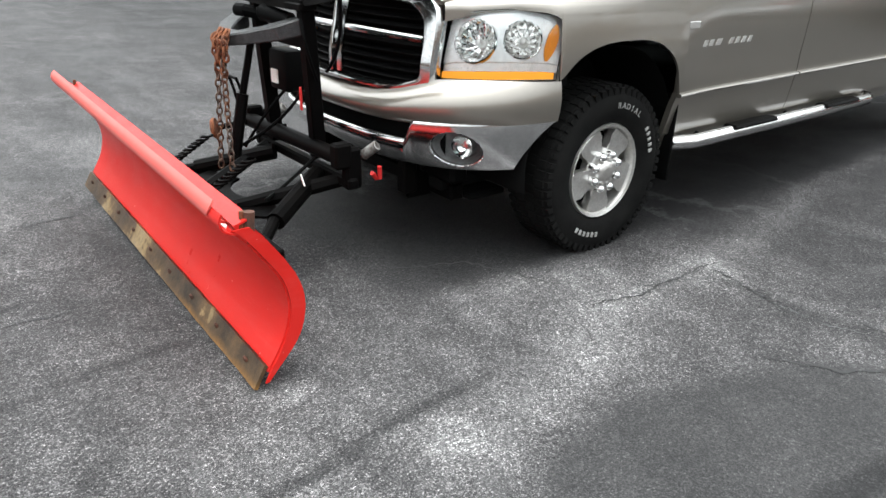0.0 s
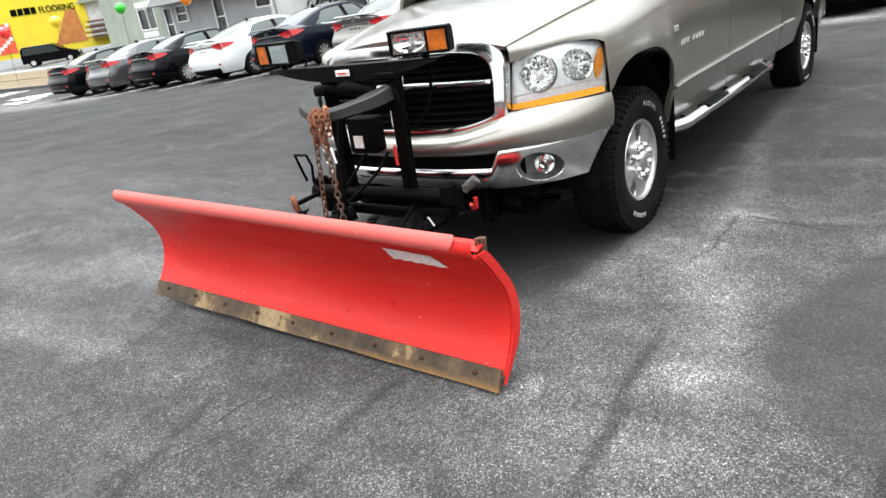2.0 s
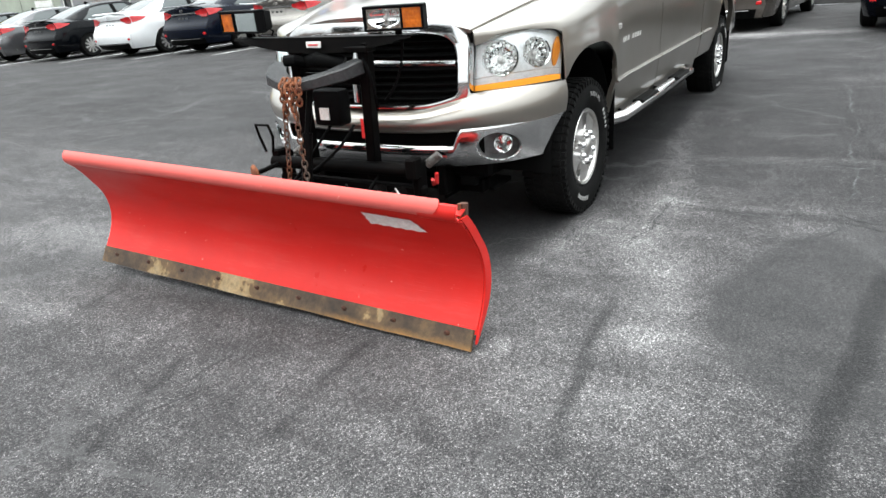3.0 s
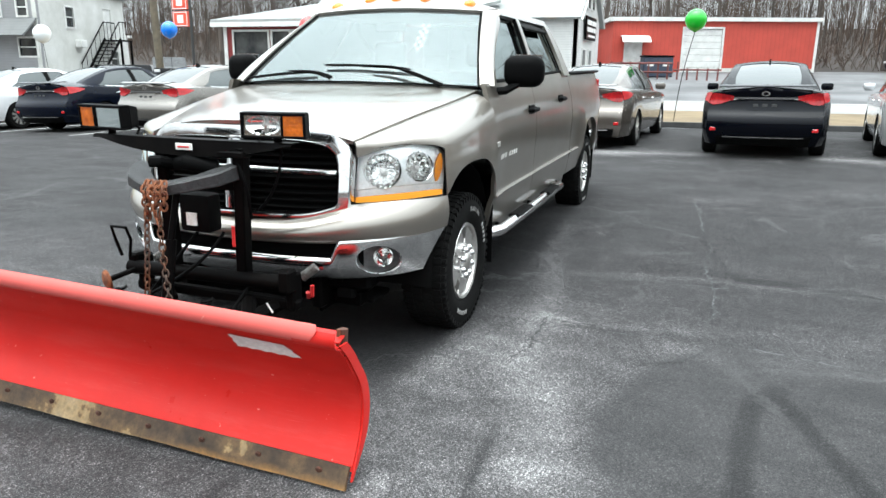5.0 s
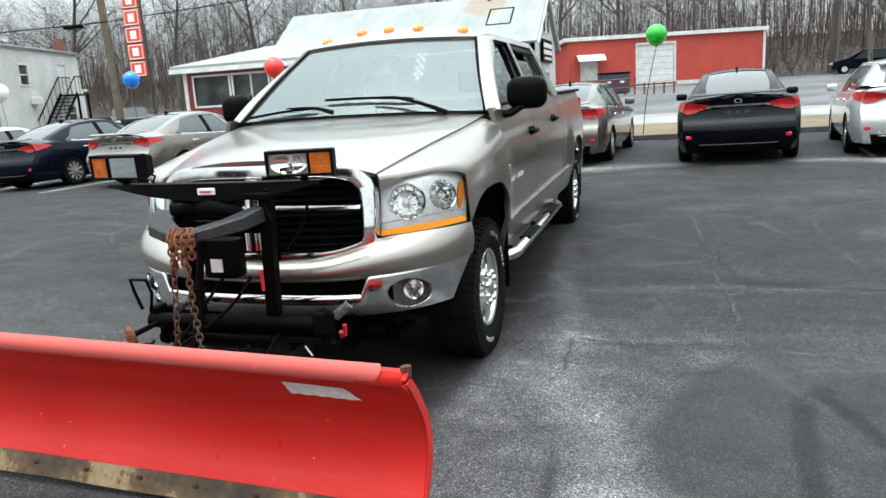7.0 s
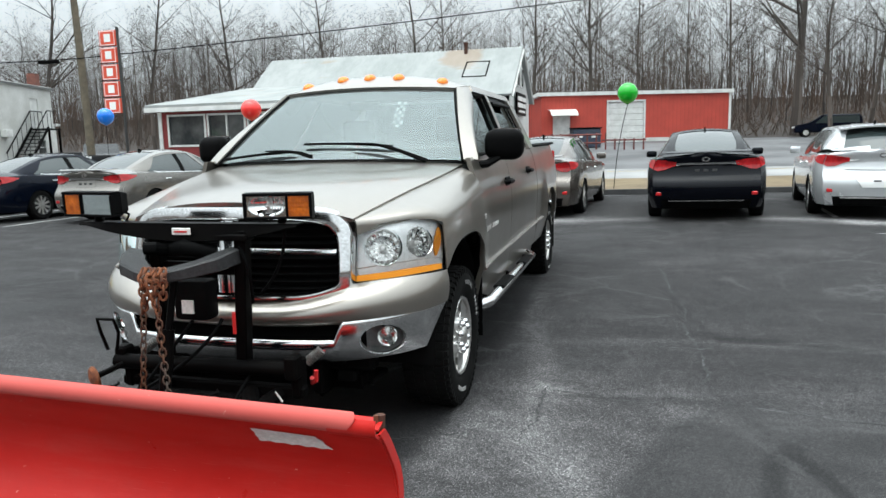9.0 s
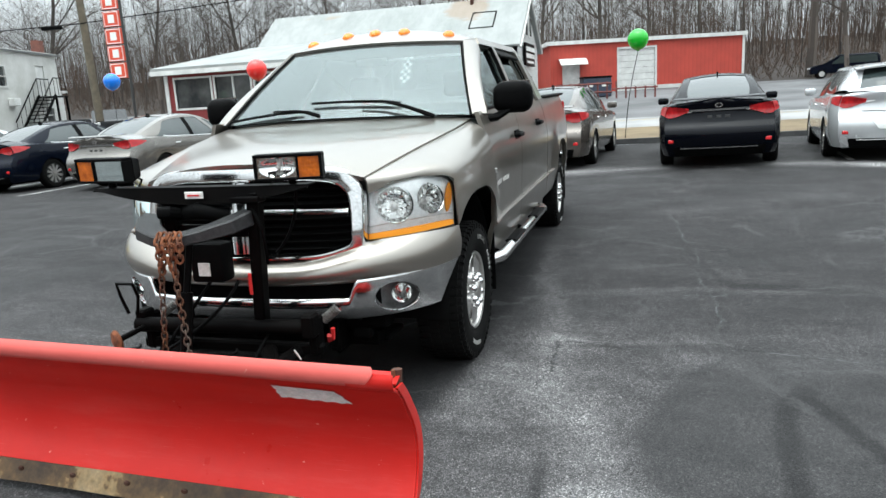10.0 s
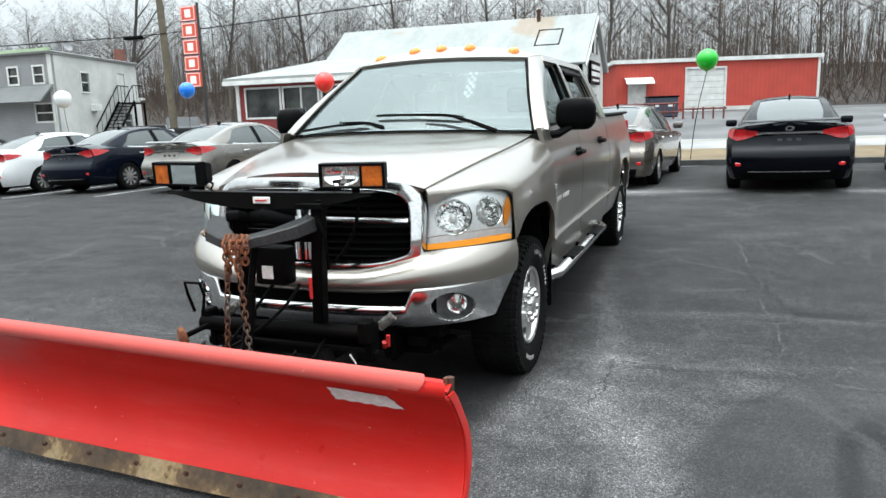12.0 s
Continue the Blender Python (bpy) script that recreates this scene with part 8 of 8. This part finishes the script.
# painted bay lines on the lot
for x0, y0, x1, y1 in [(10.4, y, 15.2, y - 0.15) for y in (8.2, 10.95, 13.9, 16.7, 19.7, 22.7, 25.3, 28.0)] + [(11.4, -1.55, 16.5, -1.95), (11.2, -4.6, 16.5, -5.1)]:
    bm = bmesh.new()
    d = Vector((x1 - x0, y1 - y0)).normalized()
    nn = Vector((-d.y, d.x)) * 0.045
    ps = [Vector((x0, y0)).lerp(Vector((x1, y1)), t) for t in lin(0, 1, 12)]
    grid(bm, lambda i, s: Vector((ps[i].x + s * nn.x, ps[i].y + s * nn.y, lot_z(ps[i].x, ps[i].y) + 0.006)), range(13), (-1, 1))
    tagged(part("bay_line", bm, "line", None, "worn white parking bay line painted on asphalt", False), category="road marking", kind="structure")
for az, d, deg, lab, nm, cat, pt, L, H in ((-15.0, 64, 84, "dark blue sport utility parked across the road", "suv", "suv", "navy", 4.7, 1.7), (66.6, 74, -35, "dark green van parked before a yellow wall", "van", "van", "black_car", 4.7, 1.75), (40.75, 48, 222, "dark car parked far across the road", "car", "car", "black_car", 4.5, 1.55), (43.0, 40.5, 60, "dark car parked beside a stair", "car", "car", "black_car", 4.5, 1.45)):
    x, y = at_az(az, d)
    far_vehicle(nm, lab, cat, pt, pose(x, y, ground_z(x, y), 0, 0, deg), L, H)

# thin old snow left on the lot and along the far edge
MAT["snow"] = worn("old_snow", (0.78, 0.79, 0.80), (0.45, 0.45, 0.46), 1.2, 0.8, fine=30, bump_s=0.4)
for x0, y0, rx, ry, sd in ((12.6, 33.5, 1.5, 2.6, 1), (14.2, 40.0, 1.6, 3.2, 2), (11.2, 31.0, 0.5, 1.5, 3), (16.3, 48.0, 1.8, 3.6, 4), (10.9, 35.5, 0.5, 1.6, 5), (9.4, -2.6, 0.10, 1.1, 6)):
    bm = bmesh.new()
    hub = bm.verts.new((x0, y0, lot_z(x0, y0) + 0.03))
    ring = []
    for k in range(120):
        a = 2 * math.pi * k / 120
        q = max(0.12, 0.60 + 0.22 * math.sin(3 * a + sd) + 0.20 * math.sin(7 * a + 2 * sd) + 0.17 * math.sin(13 * a + 3 * sd) + 0.10 * math.sin(29 * a + sd))
        x, y = x0 + rx * q * math.cos(a), y0 + ry * q * math.sin(a)
        ring.append(bm.verts.new((x, y, lot_z(x, y) + 0.006)))
    for k in range(120):
        bm.faces.new((hub, ring[k], ring[(k + 1) % 120]))
    tagged(part("snow_patch", bm, "snow", None, "thin ragged patch of old snow on asphalt"), category="snow", kind="structure")

# ---- bare winter woods ----
def tree_segments(seed, H, lean=0.0, r0=0.16, dense=1.0):
    """Segments (a, b, ra, rb) of a leafless tree: stem, limbs, boughs and twigs."""
    rnd = random.Random(seed)
    segs = []
    steps, kids, first = (8, 4, 2, 1), (2.6, 2.0, 1.5), (0.28, 0.2, 0.0)

    def grow(p, d, length, r, level):
        n = steps[level]
        for k in range(n):
            drift = Vector((rnd.uniform(-1, 1), rnd.uniform(-1, 1), rnd.uniform(-0.1, 0.3) if level == 0 else rnd.uniform(-0.25, 0.6)))
            d = (d + drift * (0.07, 0.16, 0.22, 0.25)[level]).normalized()
            q = p + d * (length / n)
            taper = 0.80 if level < 3 else 0.5
            segs.append((p, q, r * (1 - taper * k / n), r * (1 - taper * (k + 1) / n)))
            p = q
            f = (k + 1) / n
            if level == 3 or f < first[level]:
                continue
            cnt = kids[level] * dense
            for _ in range(int(cnt) + (rnd.random() < cnt % 1)):
                a = rnd.uniform(0, 6.283)
                side = Vector((math.cos(a), math.sin(a), rnd.uniform(-0.05, 0.65))).normalized()
                crown = (1.12 - 0.95 * abs(f - 0.45)) if level == 0 else (1.05 - 0.35 * f)
                reach = (0.40, 0.50, 0.52)[level] * rnd.uniform(0.65, 1.15) * crown
                grow(q, (d * 0.42 + side * 0.8).normalized(), length * reach, max(0.008, r * (1 - taper * f) * 0.5), level + 1)

    grow(Vector((0, 0, 0)), Vector((lean, 0, 1)).normalized(), H, r0, 0)
    return segs


def seg_mesh(segs):
    """Three-sided bars as arrays of vertices and quads."""
    a = np.array([s[0][:] for s in segs])
    b = np.array([s[1][:] for s in segs])
    ra, rb = np.array([s[2] for s in segs])[:, None], np.array([s[3] for s in segs])[:, None]
    d = b - a
    d /= np.linalg.norm(d, axis=1, keepdims=True) + 1e-9
    ref = np.where(np.abs(d[:, 2:3]) < 0.9, [[0, 0, 1.0]], [[1.0, 0, 0]])
    u = np.cross(d, ref)
    u /= np.linalg.norm(u, axis=1, keepdims=True) + 1e-9
    w = np.cross(d, u)
    ring = []
    for base, r in ((a, ra), (b, rb)):
        for k in range(3):
            t = 2 * math.pi * k / 3
            ring.append(base + r * (math.cos(t) * u + math.sin(t) * w))
    verts = np.stack(ring, 1).reshape(-1, 3)
    o = 6 * np.arange(len(segs))[:, None]
    quads = np.concatenate([o + np.array([[k, (k + 1) % 3, 3 + (k + 1) % 3, 3 + k]]) for k in range(3)])
    return verts, quads


def raw_mesh(name, verts, quads, mat):
    me = bpy.data.meshes.new(name)
    nq = len(quads)
    me.vertices.add(len(verts))
    me.vertices.foreach_set("co", np.ascontiguousarray(verts, dtype=np.float32).ravel())
    me.loops.add(4 * nq)
    me.loops.foreach_set("vertex_index", np.ascontiguousarray(quads, dtype=np.int32).ravel())
    me.polygons.add(nq)
    me.polygons.foreach_set("loop_start", np.arange(0, 4 * nq, 4, dtype=np.int32))
    me.update(calc_edges=True)
    me.validate()
    me.materials.append(MAT[mat])
    return me


def bark_mat():
    m, n, l, b = base_mat("winter_bark", (0.13, 0.11, 0.095), 0.9)
    geo = n.new("ShaderNodeNewGeometry")
    v = coords(n, l)
    big = noise_tex(n, l, v, 0.06, 3)
    c = ramp(n, l, geo.outputs["Random Per Island"], [(0.0, (0.032, 0.029, 0.027)), (0.5, (0.064, 0.058, 0.053)), (1.0, (0.115, 0.105, 0.096))])
    t = ramp(n, l, big, [(0.35, (1.15, 0.95, 0.82)), (0.65, (0.92, 0.95, 1.0))])
    l.new(mix(n, l, 1.0, c, t, "MULTIPLY"), b.inputs["Base Color"])
    return m


MAT["bark"] = bark_mat()
MAT["brush"] = worn("brown_brush", (0.105, 0.066, 0.046), (0.055, 0.042, 0.034), 0.12, 0.95, fine=3, bump_s=0)
protos = [seg_mesh(tree_segments(11 + k, 13.0 + 1.4 * (k % 3), 0.04 * (k % 3 - 1), 0.10 + 0.03 * (k % 2), 1.0)) for k in range(6)]
rng = random.Random(5)
vs_all, qs_all, off = [], [], 0
for k in range(470):
    s, n = rng.uniform(-55, 115), 47 + 52 * rng.random() ** 1.2
    if k >= 430:
        s, n = rng.uniform(145, 270), 47 + 30 * rng.random()
    p = road_pt(n, s)
    if 36.0 < p.x < 44 and 6 < p.y < 25:
        continue
    v, q = protos[k % 6]
    sc, a = rng.uniform(0.6, 1.0), rng.uniform(0, 6.283)
    c, si = math.cos(a), math.sin(a)
    vv = v * sc * np.array([rng.uniform(0.8, 1.1)] * 2 + [1.0])
    vv = np.stack([vv[:, 0] * c - vv[:, 1] * si + p.x, vv[:, 0] * si + vv[:, 1] * c + p.y, vv[:, 2] + interp(n, RISE) - 0.2], 1)
    vs_all.append(vv)
    qs_all.append(q + off)
    off += len(v)
woods = new("bare_woods", raw_mesh("bare_woods", np.concatenate(vs_all), np.concatenate(qs_all), "bark"))
tagged(woods, "dense leafless grey-brown winter woods on rising ground", "woods", kind="stuff")
# undergrowth along the edge of the woods
segs = []
for k in range(9000):
    s = rng.uniform(-60, 140) if k % 7 else rng.uniform(140, 270)
    n = 46 + 60 * rng.random() ** 1.5
    p = road_pt(n, s, interp(n, RISE) - 0.05)
    h = rng.uniform(0.4, 2.6)
    tip = p + Vector((rng.uniform(-1.2, 1.2), rng.uniform(-1.2, 1.2), h))
    segs.append((p, tip, 0.034, 0.012))
    for _ in range(2):
        t = rng.uniform(0.3, 0.8)
        a = p.lerp(tip, t)
        segs.append((a, a + Vector((rng.uniform(-0.7, 0.7), rng.uniform(-0.7, 0.7), rng.uniform(0.2, 0.8))), 0.02, 0.008))
# saplings along the crest
for k in range(5000):
    s = rng.uniform(-60, 140)
    n = 66 + 50 * rng.random()
    p = road_pt(n, s, interp(n, RISE) - 0.05)
    h = rng.uniform(3.5, 9.0)
    tip = p + Vector((rng.uniform(-0.8, 0.8), rng.uniform(-0.8, 0.8), h))
    segs.append((p, tip, 0.045, 0.012))
    for _ in range(4):
        t = rng.uniform(0.3, 0.9)
        a = p.lerp(tip, t)
        segs.append((a, a + Vector((rng.uniform(-1, 1), rng.uniform(-1, 1), rng.uniform(0.6, 1.6))) * (1.3 - 0.7 * t), 0.02, 0.008))
v, q = seg_mesh(segs)
tagged(new("undergrowth", raw_mesh("undergrowth", v, q, "brush")), "tangled brown winter undergrowth at the edge of the woods", "undergrowth", kind="stuff")
# large single trees
for k, (az, d, H, r, lean) in enumerate(((-10.9, 66, 19.0, 0.40, 0.06), (-15.5, 70, 16.0, 0.20, -0.05), (3.5, 70, 15.5, 0.26, 0.0), (55.0, 62, 15, 0.26, 0.0), (31.0, 66, 14.0, 0.22, 0.05), (17.5, 64, 14.0, 0.22, 0.0), (-6.5, 76, 15.5, 0.19, 0.05), (-13.2, 60, 12.5, 0.17, -0.06), (-18.5, 64, 15.0, 0.24, 0.04), (0.2, 75, 14.5, 0.18, -0.04), (8.0, 72, 15.0, 0.22, 0.03), (24.0, 66, 14.0, 0.20, -0.05), (37.0, 64, 13.5, 0.20, 0.06), (44.0, 66, 15.0, 0.24, -0.03), (-3.6, 75, 14.0, 0.16, 0.03))):
    x, y = at_az(az, d)
    tr = thing("bare_tree", "large leafless tree with dark spreading limbs" if r > 0.3 else "slender leafless tree in front of the woods", "tree", pose(x, y, ground_z(x, y) - 0.1, 0, 0, 40 * k), "single trees")
    segs = tree_segments(200 + k, H, lean, r, 1.05 if r > 0.3 else 0.95)
    big = [s_ for s_ in segs if s_[2] > 0.12 * r + 0.03]
    fine = [s_ for s_ in segs if s_[2] <= 0.12 * r + 0.03]
    bm = bmesh.new()
    for a, b, ra, rb in big:
        tube(bm, [a, b], [ra, rb], 7, caps=False)
    part("trunk", bm, "bark", tr)
    v, q = seg_mesh(fine)
    c = new("crown", raw_mesh("crown", v, q, "bark"))
    c.parent = tr

# unseen belt added behind the walker: closes the place, blocks low sky light
bm = bmesh.new()


def belt(a, t):
    h = 9.0 + 2.5 * math.sin(a * 37) * math.sin(a * 11 + 1) + 1.2 * math.sin(a * 91)
    return Vector((70 * math.cos(a) * (1 + 0.06 * t), 10 + 80 * math.sin(a) * (1 + 0.06 * t), -0.3 + h * t))


grid(bm, belt, lin(radians(92), radians(318), 160), lin(0, 1, 6))
tagged(part("unseen_belt", bm, "brush", None, "plain dark belt added unseen round the lot to block low light"), category="backdrop", kind="structure")
